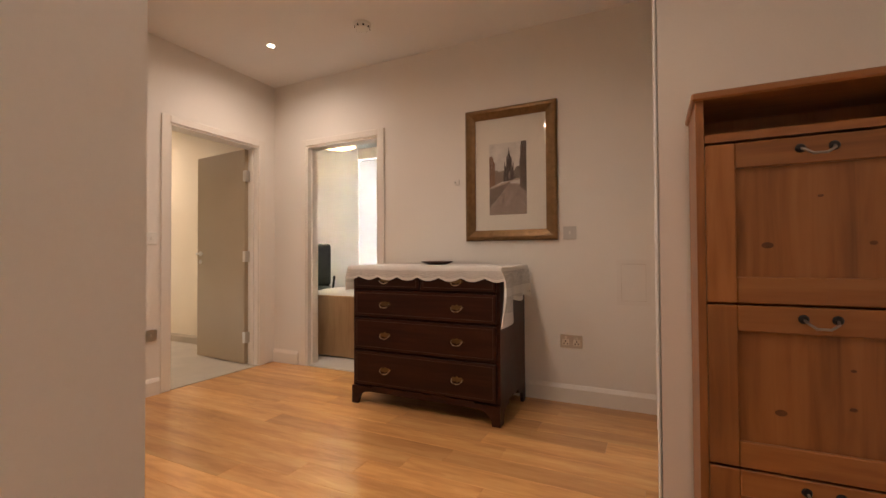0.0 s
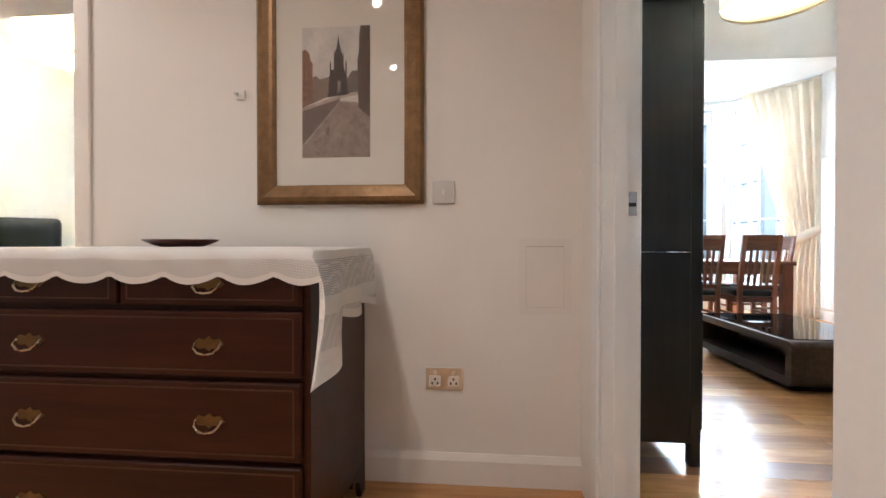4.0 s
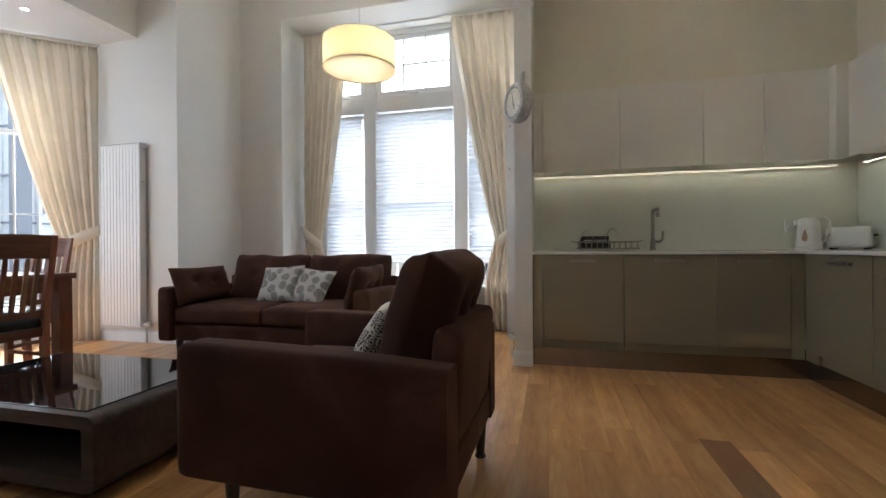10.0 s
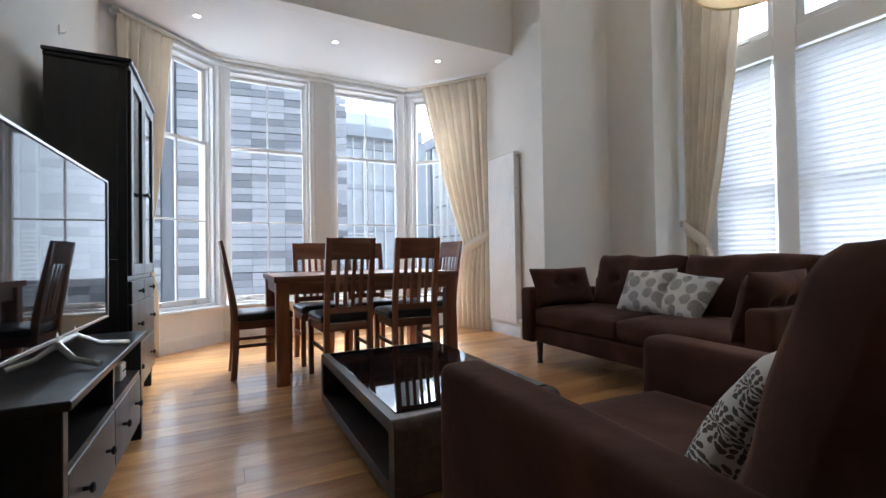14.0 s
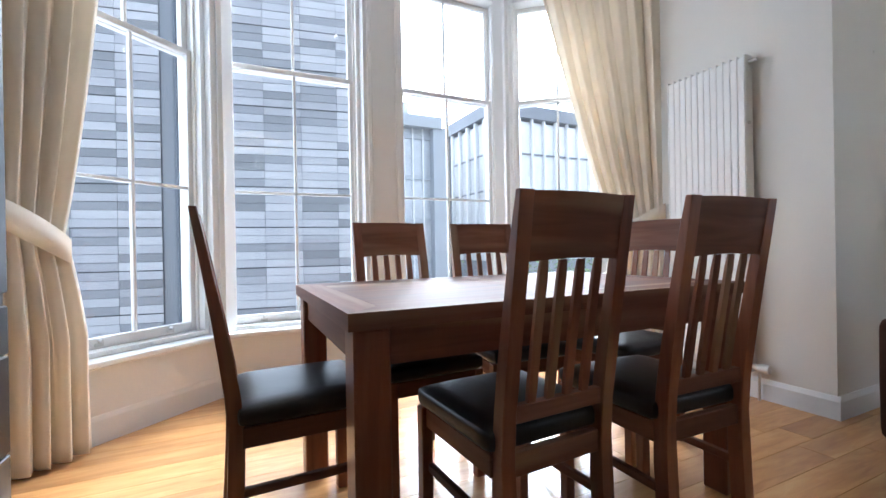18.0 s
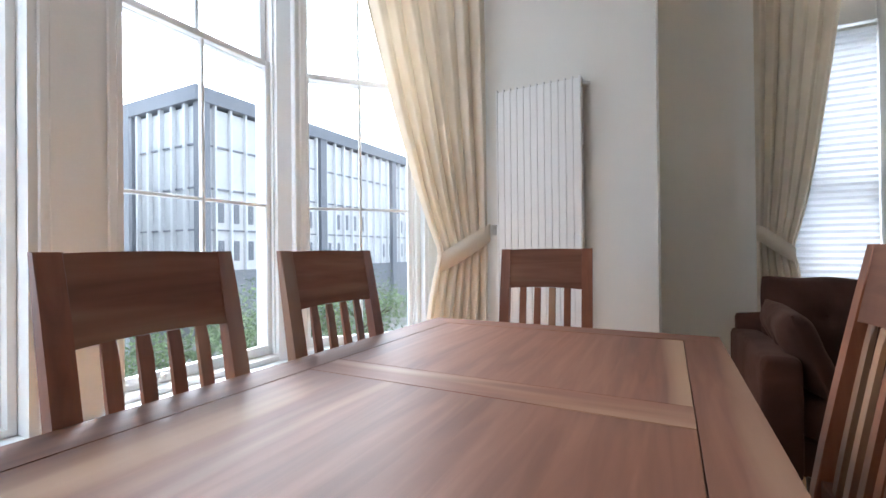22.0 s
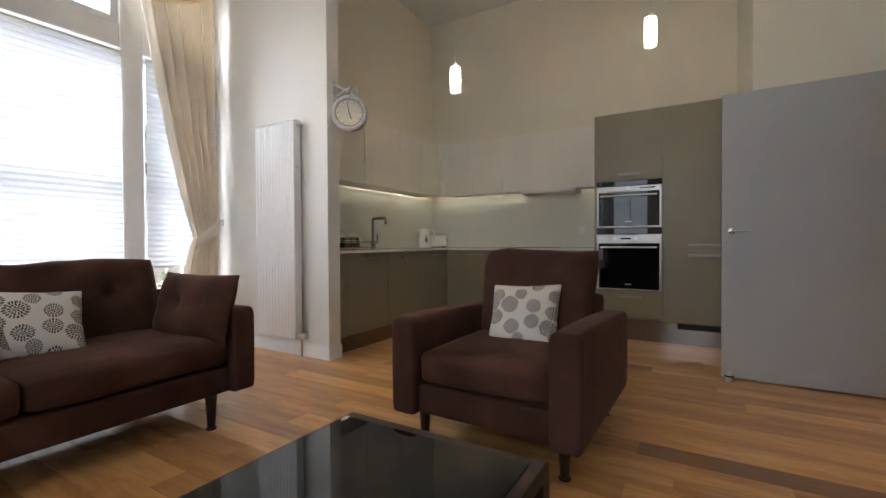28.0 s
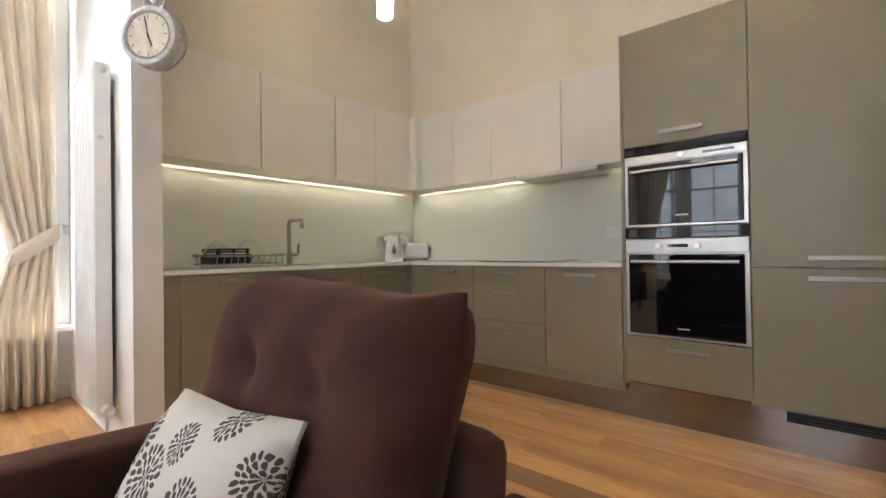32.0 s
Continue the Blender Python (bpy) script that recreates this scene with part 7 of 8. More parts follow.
def frame_rail(a, b, inward):
    """One mitred side of the frame with a stepped profile."""
    bm = bmesh.new()
    a, b, n_ = Vector(a), Vector(b), Vector(inward)
    al = (b - a).normalized()
    prof = [(0.0, -0.002), (0.0, -0.022), (0.012, -0.034), (0.03, -0.036), (0.052, -0.026), (0.066, -0.022), (0.078, -0.016), (0.078, -0.002)]
    ends = []
    for p, s in ((a, 1), (b, -1)):
        ends.append([bm.verts.new((p.x + n_.x * t + al.x * t * s, y, p.y + n_.y * t + al.y * t * s)) for t, y in prof])
    for k in range(len(prof)):
        j = (k + 1) % len(prof)
        bm.faces.new((ends[0][k], ends[0][j], ends[1][j], ends[1][k]))
    return part("frame_rail", bm, GILT, PF)


frame_rail((px0, pz0), (px1, pz0), (0, 1))
frame_rail((px1, pz0), (px1, pz1), (-1, 0))
frame_rail((px1, pz1), (px0, pz1), (0, -1))
frame_rail((px0, pz1), (px0, pz0), (1, 0))
part("mount", B(px0 + 0.07, px1 - 0.07, -0.010, -0.003, pz0 + 0.07, pz1 - 0.07), plain("ivory_mount_board", (0.72, 0.68, 0.60), 0.8, vary=0.02), PF, "ivory mount board")
part("glazing", B(px0 + 0.07, px1 - 0.07, -0.0145, -0.0135, pz0 + 0.07, pz1 - 0.07), GLASS, PF).visible_shadow = False
ix0, ix1, iz0, iz1 = -0.155, 0.125, -0.30, 0.225
pic = part("print", B(ix0, ix1, -0.0112, -0.0102, iz0, iz1), plain("print_sky", (0.60, 0.57, 0.53), 0.7, vary=0.22, scale=9.0, fine=60.0), PF, "sepia street print")


def ink(nm, pts, colour, y):
    bm = bmesh.new()
    bm.faces.new([bm.verts.new((ix0 + u * (ix1 - ix0), y, iz0 + v * (iz1 - iz0))) for u, v in pts])
    part(nm, bm, plain("ink_" + nm, tuple(1.45 * c for c in colour), 0.75, vary=0.4, scale=40.0, fine=160.0), pic)


ink("pavement", [(0, 0), (1, 0), (1, 0.33), (0.80, 0.42), (0.56, 0.43), (0.0, 0.09)], (0.21, 0.165, 0.14), -0.0116)
ink("road", [(0, 0.09), (0.56, 0.43), (0.56, 0.45), (0.0, 0.36)], (0.125, 0.095, 0.08), -0.01165)
ink("kerb", [(0.0, 0.075), (0.56, 0.425), (0.56, 0.435), (0.0, 0.095)], (0.27, 0.23, 0.20), -0.0117)
ink("low_wall", [(0, 0.36), (0.0, 0.385), (0.62, 0.485), (0.82, 0.50), (0.82, 0.475), (0.56, 0.45)], (0.30, 0.25, 0.21), -0.0117)
ink("far_houses", [(0.12, 0.41), (0.12, 0.60), (0.2, 0.63), (0.26, 0.60), (0.4, 0.62), (0.4, 0.47)], (0.16, 0.125, 0.10), -0.01172)
ink("far_trees", [(0.66, 0.49), (0.66, 0.60), (0.74, 0.66), (0.84, 0.66), (0.84, 0.50)], (0.12, 0.10, 0.085), -0.01172)
ink("left_house", [(0, 0.385), (0.0, 0.82), (0.05, 0.835), (0.11, 0.80), (0.12, 0.75), (0.155, 0.73), (0.155, 0.42)], (0.17, 0.095, 0.06), -0.01175)
for k in range(2):
    for q in range(5):
        u, v = 0.02 + 0.065 * k, 0.44 + 0.06 * q
        ink("house_window", [(u, v), (u + 0.03, v), (u + 0.03, v + 0.035), (u, v + 0.035)], (0.30, 0.19, 0.11) if (k + q) % 2 else (0.09, 0.05, 0.035), -0.0118)
DARK_INK = (0.052, 0.040, 0.036)
ink("spire_foot", [(0.38, 0.46), (0.40, 0.60), (0.42, 0.67), (0.62, 0.68), (0.66, 0.60), (0.69, 0.48)], DARK_INK, -0.0119)
ink("spire", [(0.47, 0.66), (0.49, 0.80), (0.52, 0.86), (0.535, 0.945), (0.555, 0.86), (0.59, 0.79), (0.61, 0.66)], DARK_INK, -0.01195)
for u, h_ in ((0.42, 0.71), (0.65, 0.71), (0.48, 0.79), (0.605, 0.77)):
    ink("pinnacle", [(u - 0.013, 0.50), (u + 0.013, 0.50), (u + 0.010, h_), (u, h_ + 0.04), (u - 0.010, h_)], DARK_INK, -0.012)
ink("spire_arch", [(0.52, 0.50), (0.57, 0.50), (0.57, 0.57), (0.545, 0.60), (0.52, 0.57)], (0.17, 0.14, 0.125), -0.01205)
ink("right_house", [(0.83, 0.38), (0.815, 0.75), (0.84, 0.80), (0.84, 0.92), (0.86, 1.0), (1.0, 1.0), (1.0, 0.30)], (0.085, 0.062, 0.05), -0.0118)
for q in range(6):
    ink("house_window", [(0.91, 0.46 + 0.08 * q), (0.95, 0.465 + 0.08 * q), (0.95, 0.505 + 0.08 * q), (0.91, 0.50 + 0.08 * q)], (0.13, 0.095, 0.075), -0.0119)
ink("bollard", [(0.36, 0.17), (0.40, 0.17), (0.41, 0.22), (0.38, 0.235), (0.35, 0.215)], (0.13, 0.10, 0.085), -0.0118)

wall_plate("wall_switch", "brushed steel light switch beside the picture", "switch", on_y(-0.325, PIC_Y, 1.155, -1), 0.088, 0.088, CHROME, 1)
wall_plate("socket_outlet", "brushed steel double socket on the hall wall", "socket", on_y(-0.322, PIC_Y, 0.416, -1), 0.147, 0.088, CHROME, 0, 2)
wall_plate("wall_switch", "white light switch by the cupboard", "switch", on_x(HALL_X, 1.99, 1.14, 1), 0.07, 0.06, WHITEPLASTIC, 1)
wall_plate("thermostat", "white thermostat with a dark display by the doorway", "thermostat", on_x(HALL_X, 2.125, 1.14, 1), 0.085, 0.088, WHITEPLASTIC, 1)
wall_plate("socket_outlet", "brushed steel single socket by the cupboard", "socket", on_x(HALL_X, 1.99, 0.435, 1), 0.088, 0.088, CHROME, 0, 1)
wall_plate("telephone_outlet", "brushed steel telephone outlet by the doorway", "socket", on_x(HALL_X, 2.125, 0.435, 1), 0.088, 0.088, CHROME, 1)
hk = thing("wall_hook", "small white picture hook on the hall wall", "hook", (-1.165, PIC_Y - 0.01, 1.565))
part("plate", B(-1.185, -1.145, PIC_Y - 0.012, PIC_Y - 0.001, 1.545, 1.585, 0.003), WHITEPLASTIC, hk, "", True)
part("peg", B(-1.18, -1.17, PIC_Y - 0.03, PIC_Y - 0.012, 1.56, 1.57, 0.002), CHROME, hk, "", True)
ap = thing("access_panel", "flush white access panel in the hall wall", "access panel", (0.07, PIC_Y, 0.82))
PANELPAINT = plain("white_panel_paint", (0.785, 0.745, 0.69), 0.5, vary=0.03, scale=4.0, fine=90.0, bump=0.03)
part("frame", frame_bars(bmesh.new(), -0.030, 0.172, 0.675, 0.970, PIC_Y - 0.0030, PIC_Y - 0.0005, 0.028), PANELPAINT, ap, "", True)
# darker sheet whose colour gives the thin line of shade round the lid
part("backing", B(-0.002, 0.144, PIC_Y - 0.0012, PIC_Y - 0.0006, 0.703, 0.942), BEIGE, ap, "darker backing for the shade in the gap round the lid", True)
part("lid", B(-0.0012, 0.1432, PIC_Y - 0.0028, PIC_Y - 0.0014, 0.7038, 0.9402), PANELPAINT, ap, "", True)
sm = thing("smoke_detector", "white round smoke detector on the hall ceiling", "smoke detector", (-1.64, 2.70, HALL_H))
part("body", lathe([(0, -0.045), (0.03, -0.045), (0.05, -0.036), (0.055, -0.02), (0.06, -0.016), (0.062, 0), (0, 0)], 32), WHITEPLASTIC, sm, "", False, True)
for k in range(8):
    part("vent", B(0.044, 0.054, -0.006, 0.006, -0.034, -0.022, 0, Matrix.Rotation(radians(45 * k), 4, "Z")), HOLESHADE, sm)

# pine shoe cabinet in the niche
SC = thing("shoe_cabinet", "stained pine shoe cabinet with three panelled fronts and top shelf", "shoe cabinet", (0.567, 1.76, 0))
KNOT = plain("pine_knot", (0.115, 0.042, 0.014), 0.45, vary=0.35, scale=60.0)
sx, sy0, sy1, sh = 0.267, -0.13, 0.13, 1.452
for x in (-sx, sx - 0.02):
    part("side_panel", B(x, x + 0.02, sy0, sy1, 0, sh - 0.022), PINE_Z, SC)
part("top", B(-sx - 0.01, sx + 0.01, sy0 - 0.012, sy1, sh - 0.022, sh, 0.005), PINE, SC)
part("shelf", B(-sx + 0.021, sx - 0.021, sy0 + 0.002, sy1, 1.31, 1.332), PINE, SC)
part("back_panel", B(-sx + 0.021, sx - 0.021, sy1 - 0.01, sy1, 0.02, sh - 0.023), PINE_Z, SC)
for z0, z1 in ((0.868, 1.302), (0.428, 0.862), (0.02, 0.422)):
    x0, x1 = -sx + 0.022, sx - 0.022
    q = 0.07
    fr_ = part("flap", B(x0 + q - 0.002, x1 - q + 0.002, sy0 + 0.006, sy0 + 0.014, z0 + q - 0.002, z1 - q + 0.002), PINE_Z, SC, "panelled pine flap")
    for a, b in ((x0, x0 + q), (x1 - q, x1)):
        part("stile", B(a, b, sy0 - 0.004, sy0 + 0.018, z0, z1, 0.003), PINE_Z, fr_)
    for e, f in ((z0, z0 + q), (z1 - q, z1)):
        part("rail", B(x0 + q, x1 - q, sy0 - 0.004, sy0 + 0.018, e, f, 0.003), PINE, fr_)
    for kx, kz, kr in ((-0.105 + 0.3 * (z0 - 0.868) * (z0 - 0.6), z0 + 0.155, 0.010), (0.02 + 0.1 * z0, z0 + 0.21 - 0.06 * z0, 0.006), (0.12 - 0.13 * z0, z0 + 0.28, 0.0045)):
        part("knot", lathe([(0, 0), (kr, 0), (kr * 0.8, 0.0008), (0, 0.001)], 14, Matrix.Translation((kx, sy0 + 0.0058, kz)) @ Matrix.Diagonal((1.35, 1, 0.85, 1)) @ Matrix.Rotation(radians(90), 4, "X")), KNOT, fr_, "dark knot in the pine")
    part("handle", tube([(-0.034, sy0 - 0.004, z1 - 0.03), (-0.03, sy0 - 0.026, z1 - 0.038), (-0.014, sy0 - 0.03, z1 - 0.05), (0.014, sy0 - 0.03, z1 - 0.05), (0.03, sy0 - 0.026, z1 - 0.038), (0.034, sy0 - 0.004, z1 - 0.03)], 0.0036, 8), SATIN, fr_, "dark metal drop handle", False, True)
    for x in (-0.034, 0.034):
        part("handle_rose", lathe([(0, 0), (0.012, 0), (0.009, 0.006), (0, 0.007)], 12, Matrix.Translation((x, sy0 - 0.004, z1 - 0.03)) @ Matrix.Rotation(radians(90), 4, "X")), BLACKMETAL, fr_, "dark metal rose")

BX = thing("wooden_box", "tall pale birch storage box with an oval hand hole", "box", (-0.75, 0.40, 0))
t = 0.016
bm = bmesh.new()
rings = []
for x in (0.15 - t, 0.15):
    outer_, inner_ = [], []
    for k in range(32):
        a = 2 * math.pi * k / 32
        ca, sa = math.cos(a), math.sin(a)
        cy, cz = 0.005 + 0.056 * abs(ca) ** 0.6 * (1 if ca > 0 else -1), 0.722 + 0.028 * abs(sa) ** 0.6 * (1 if sa > 0 else -1)
        m_ = max(abs(ca), abs(sa))
        oy, oz = 0.2 * ca / m_, (0.068 if sa > 0 else 0.722) * sa / m_
        inner_.append(bm.verts.new((x, cy, cz)))
        outer_.append(bm.verts.new((x, oy, 0.722 + oz)))
    rings.append((outer_, inner_))
for k in range(32):
    q = (k + 1) % 32
    for o_, n_ in rings:
        bm.faces.new((o_[k], o_[q], n_[q], n_[k]))
    for e in (0, 1):
        bm.faces.new((rings[0][e][k], rings[0][e][q], rings[1][e][q], rings[1][e][k]))
bmesh.ops.recalc_face_normals(bm, faces=bm.faces)
part("side_panel", bm, PALEWOOD, BX, "side with an oval hand hole")
part("joint", B(0.1498, 0.1506, 0.122, 0.188, 0.764, 0.767), PINE, BX, "dark joint line")
part("side_panel", B(-0.15, -0.15 + t, -0.2, 0.2, 0, 0.79, 0.003), PALEWOOD, BX)
part("front_panel", B(-0.15 + t, 0.15 - t, 0.2 - t, 0.2, 0, 0.79, 0.003), PALEWOOD, BX)
part("back_panel", B(-0.15 + t, 0.15 - t, -0.2, -0.2 + t, 0, 0.79, 0.003), PALEWOOD, BX)
part("bottom", B(-0.15 + t, 0.15 - t, -0.2 + t, 0.2 - t, 0, 0.02), PALEWOOD, BX)

# bedroom beyond the second doorway
BD = thing("bed", "bed with a light oak foot board and white linen", "bed", (-2.9, 4.6, 0))
part("foot_board", B(-3.08, -1.5, 3.60, 3.635, 0.02, 0.615, 0.006), BEDWOOD, BD, "", True)
part("mattress", soft_box((1.5, 1.9, 0.32), 0.07, 10, (0, 0, 0.03), 0.01, Matrix.Translation((-2.29, 4.60, 0.50))), BED, BD, "white linen over the mattress", True, True)
part("frame", B(-3.06, -1.52, 3.637, 5.6, 0.12, 0.34), BEDWOOD, BD, "", True)
for x in (-3.04, -1.6):
    part("leg", B(x, x + 0.05, 5.5, 5.55, 0, 0.12), BEDWOOD, BD, "", True)
OC = thing("office_chair", "black leather office chair with a high back", "office chair", (-4.33, 5.15, 0), -140)
part("back", soft_box((0.48, 0.10, 0.66), 0.05, 8, (0, 0.02, 0.0), m=Matrix.Translation((0, -0.24, 0.88)) @ Matrix.Rotation(radians(8), 4, "X")), LEATHER, OC, "", False, True)
part("seat", soft_box((0.5, 0.5, 0.11), 0.05, 8, (0, 0, 0.015), m=Matrix.Translation((0, 0, 0.50))), LEATHER, OC, "", False, True)
part("column", lathe([(0.03, 0.07), (0.03, 0.3), (0.02, 0.3), (0.02, 0.45)], 12), BLACKMETAL, OC)
for k in range(5):
    a = radians(72 * k)
    sp = part("spoke", tube([(0, 0, 0.09), (0.27 * math.cos(a), 0.27 * math.sin(a), 0.07)], 0.018, 8), BLACKMETAL, OC)
    part("castor", lathe([(0, 0), (0.02, 0.0), (0.026, 0.02), (0.02, 0.05), (0, 0.05)], 12, Matrix.Translation((0.27 * math.cos(a), 0.27 * math.sin(a), 0.006))), BLACKMETAL, sp)
for s in (-1, 1):
    part("armrest", tube([(s * 0.27, -0.15, 0.5), (s * 0.29, -0.15, 0.70), (s * 0.29, 0.15, 0.70), (s * 0.27, 0.15, 0.5)], 0.018, 8), BLACKMETAL, OC)

# ---- lamps ----
SHADE = lampshade("cream_lampshade_cloth", (0.86, 0.76, 0.56), 0.5)
DIFF = cloth("white_lamp_diffuser", (0.86, 0.80, 0.66), 0.42, 300.0, 0.02)


def drum_lamp(x, y, z, r, h, ceiling, watts, colour=SOFT, label="cream cloth drum pendant lamp, lit"):
    t = thing("pendant_lamp", label, "pendant lamp", (x, y, z), group="drum pendant lamps")
    bm = lathe([(r, 0), (r, h), (r - 0.003, h), (r - 0.003, 0), (r, 0)], 56)
    part("shade", bm, SHADE, t, "cream cloth drum shade", False, True)
    for zz in (0.001, h - 0.005):
        part("rim", lathe([(r - 0.004, zz), (r + 0.0025, zz), (r + 0.0025, zz + 0.005), (r - 0.004, zz + 0.005)], 56), CHROME if zz > 0.1 else plain("pale_rim", (0.7, 0.6, 0.42), 0.5), t)
    part("diffuser", lathe([(0, 0.012), (r - 0.006, 0.012), (r - 0.006, 0.016), (0, 0.016)], 56), DIFF, t, "white lower diffuser", False, True)
    part("cable", tube([(0, 0, h * 0.6), (0, 0, ceiling - z)], 0.0028, 6), CHROME, t, "thin steel cable")
    part("ceiling_rose", lathe([(0, -0.025), (0.04, -0.025), (0.05, -0.005), (0.05, 0), (0, 0)], 24, Matrix.Translation((0, 0, ceiling - z))), WHITEPLASTIC, t)
    part("bulb", lathe([(0, 0.07), (0.02, 0.072), (0.035, 0.10), (0.03, 0.13), (0.016, 0.16), (0, 0.162)], 16), glow("lamp_bulb", (1.0, 0.85, 0.6), 0.5), t, "lit bulb", False, True)
    for a in (0, 120, 240):
        lamp("bulb_light", "POINT", Matrix.Translation((x + r * 0.5 * math.cos(radians(a)), y + r * 0.5 * math.sin(radians(a)), z + h * 0.5)), watts / 3, colour, size=0.05)
    return t


drum_lamp(4.06, 4.436, 2.50, 0.312, 0.25, H, 2.5, (1.0, 0.90, 0.77))
drum_lamp(1.66, 4.41, 2.47, 0.312, 0.25, H, 2.5, (1.0, 0.90, 0.77))
drum_lamp(-3.78, 4.97, 2.53, 0.285, 0.27, 3.1, 15, label="white cloth drum pendant lamp in the bedroom")

OPAL = cloth("opal_glass", (0.93, 0.88, 0.76), 0.62, 300.0, 0.02)


def tube_pendant(x, y, z):
    t = thing("pendant_lamp", "slim opal glass cylinder pendant lamp over the kitchen, lit", "pendant lamp", (x, y, z), group="kitchen pendants")
    part("shade", lathe([(0.044, 0), (0.05, 0.004), (0.05, 0.24), (0.046, 0.25)], 28), OPAL, t, "opal glass shade", False, True)
    part("cap", lathe([(0, 0.238), (0.047, 0.238), (0.047, 0.243), (0.018, 0.246), (0.018, 0.29), (0, 0.295)], 20), CHROME, t)
    part("cable", tube([(0, 0, 0.29), (0, 0, H - z)], 0.003, 6), CHROME, t)
    part("ceiling_rose", lathe([(0, -0.025), (0.035, -0.025), (0.045, -0.005), (0.045, 0), (0, 0)], 20, Matrix.Translation((0, 0, H - z))), CHROME, t)
    lamp("pendant_light", "POINT", Matrix.Translation((x, y, z + 0.12)), 1.9, SOFT, size=0.03)


tube_pendant(3.51, 1.88, 2.485)
tube_pendant(1.77, 1.50, 2.68)
SPOT = glow("downlight_lens", (1.0, 0.85, 0.7), 4.0)


def downlight(x, y, z, watts, colour=WARM):
    t = thing("downlight", "small round recessed ceiling downlight, lit, some added out of view", "downlight", (x, y, z), group="ceiling downlights")
    part("trim_ring", lathe([(0.026, -0.003), (0.04, -0.004), (0.042, 0.0), (0.026, 0.0)], 28), WHITEPLASTIC, t, "white trim ring", False, True)
    part("lens", lathe([(0, -0.002), (0.026, -0.002), (0.026, 0.0), (0, 0.0)], 24), SPOT, t, "bright lens")
    if watts:
        lamp("downlight_beam", "SPOT", Matrix.Translation((x, y, z - 0.012)), watts, colour, size=0.03, spot=172)


downlight(-2.46, 2.64, HALL_H, 4.3)
# the next four are unseen, added to light the rest of the hall
downlight(-1.0, 0.9, HALL_H, 7.2)
downlight(-2.4, 0.9, HALL_H, 3.1)
downlight(-0.9, 2.0, HALL_H, 2.6)
downlight(0.35, 0.1, HALL_H, 2.8)
# unseen as well, added to brighten the carpeted room
downlight(-5.4, 2.7, 2.70, 13, WARM)
for x, y in ((1.05, 7.50), (2.29, 7.45), (3.44, 7.40)):
    downlight(x, y, BAY_Z, 0.35, (1.0, 0.95, 0.88))

# ---- outside ----
GZ = -6.0
setting("ground", B(-300, 400, -300, 500, GZ - 0.2, GZ), plain("grey_paving", (0.22, 0.21, 0.20), 0.85, vary=0.15, scale=0.3, fine=8.0), "grey paved ground far below the windows", "ground")
# slate-clad neighbour
NB = thing("clad_building", "neighbouring building clad in narrow grey-blue panels", "building", (5.4, 19.9, GZ))
NB.matrix_basis = Matrix.Translation((5.4, 19.9, GZ)) @ Matrix.Rotation(radians(171), 4, "Z")
PANELS = [plain("clad_panel_%d" % k, c, 0.45, vary=0.06, scale=2.0, fine=40.0, bump=0.02) for k, c in enumerate(((0.20, 0.205, 0.215), (0.325, 0.325, 0.34), (0.39, 0.39, 0.405), (0.25, 0.255, 0.268), (0.45, 0.45, 0.46)))]
part("wall", B(0.02, 30, -10, -0.06, 0, 22), plain("clad_backing", (0.10, 0.11, 0.125), 0.7), NB)
rngp = random.Random(11)
kinds = {}
COLW = 1.15
SLOT = 5.67                                  # start of the recessed strip in the cladding
for c in range(14):
    x0 = -0.20 + c * COLW + (0.0 if c < 5 else 0.62)
    wide = COLW - 0.01 if c != 4 else SLOT - x0 - 0.01
    for k in range(60):
        z0 = 1.2 + k * 0.256 + (k // 5) * 0.02
        q = rngp.choice((0, 1, 2, 2, 2, 3, 3, 4, 4, 4))
        key = (q, wide)
        if key not in kinds:
            bm = B(0, wide, 0, 0.035, 0, 0.244, 0.004)
            me = bpy.data.meshes.new("panel")
            bm.to_mesh(me)
            bm.free()
            me.materials.append(PANELS[q])
            kinds[key] = me
        if c < 7 and 12 <= k < 54:
            ob = new("panel", kinds[key])
            ob.parent = NB
            ob.location = (x0, -0.02 + 0.006 * (q % 3), z0)
        else:
            if "rest" not in kinds:
                kinds["rest"] = [bmesh.new() for _ in PANELS]
            box(kinds["rest"][q], x0, x0 + wide, -0.02, 0.015 + 0.006 * (q % 3), z0, z0 + 0.244)
part("recess", B(SLOT + 0.03, SLOT + 0.47, -0.055, -0.03, 0, 22), plain("grey_recess_sheet", (0.19, 0.20, 0.22), 0.5), NB, "dark recessed strip")
for q, bm in enumerate(kinds["rest"]):
    o = part("panels", bm, PANELS[q], NB)
    o["kind"] = "stuff"
bm = bmesh.new()
for k in range(7):
    box(bm, -0.03, 0.02, -10, 0.0, 1.2 + 3.2 * k, 1.35 + 3.2 * k)
part("end_bands", bm, PANELS[0], NB)
part("roof", B(0, 30, -10, 0.05, 22, 22.4), PANELS[0], NB)
part("downpipe", tube([(SLOT + 0.08, 0.0, 0), (SLOT + 0.08, 0.0, 22)], 0.05, 10), plain("blue_grey_pipe", (0.12, 0.135, 0.16), 0.5), NB, "blue-grey downpipe")

# glass office block
GLZ = plain("pale_curtain_glass", (0.80, 0.80, 0.79), 0.2, vary=0.10, scale=0.4, fine=3.0, bump=0.0, coat=0.3)
FIN = plain("pale_metal_fin", (0.82, 0.82, 0.81), 0.5, vary=0.05)
COL = plain("dark_blue_column", (0.25, 0.26, 0.28), 0.5, vary=0.1)
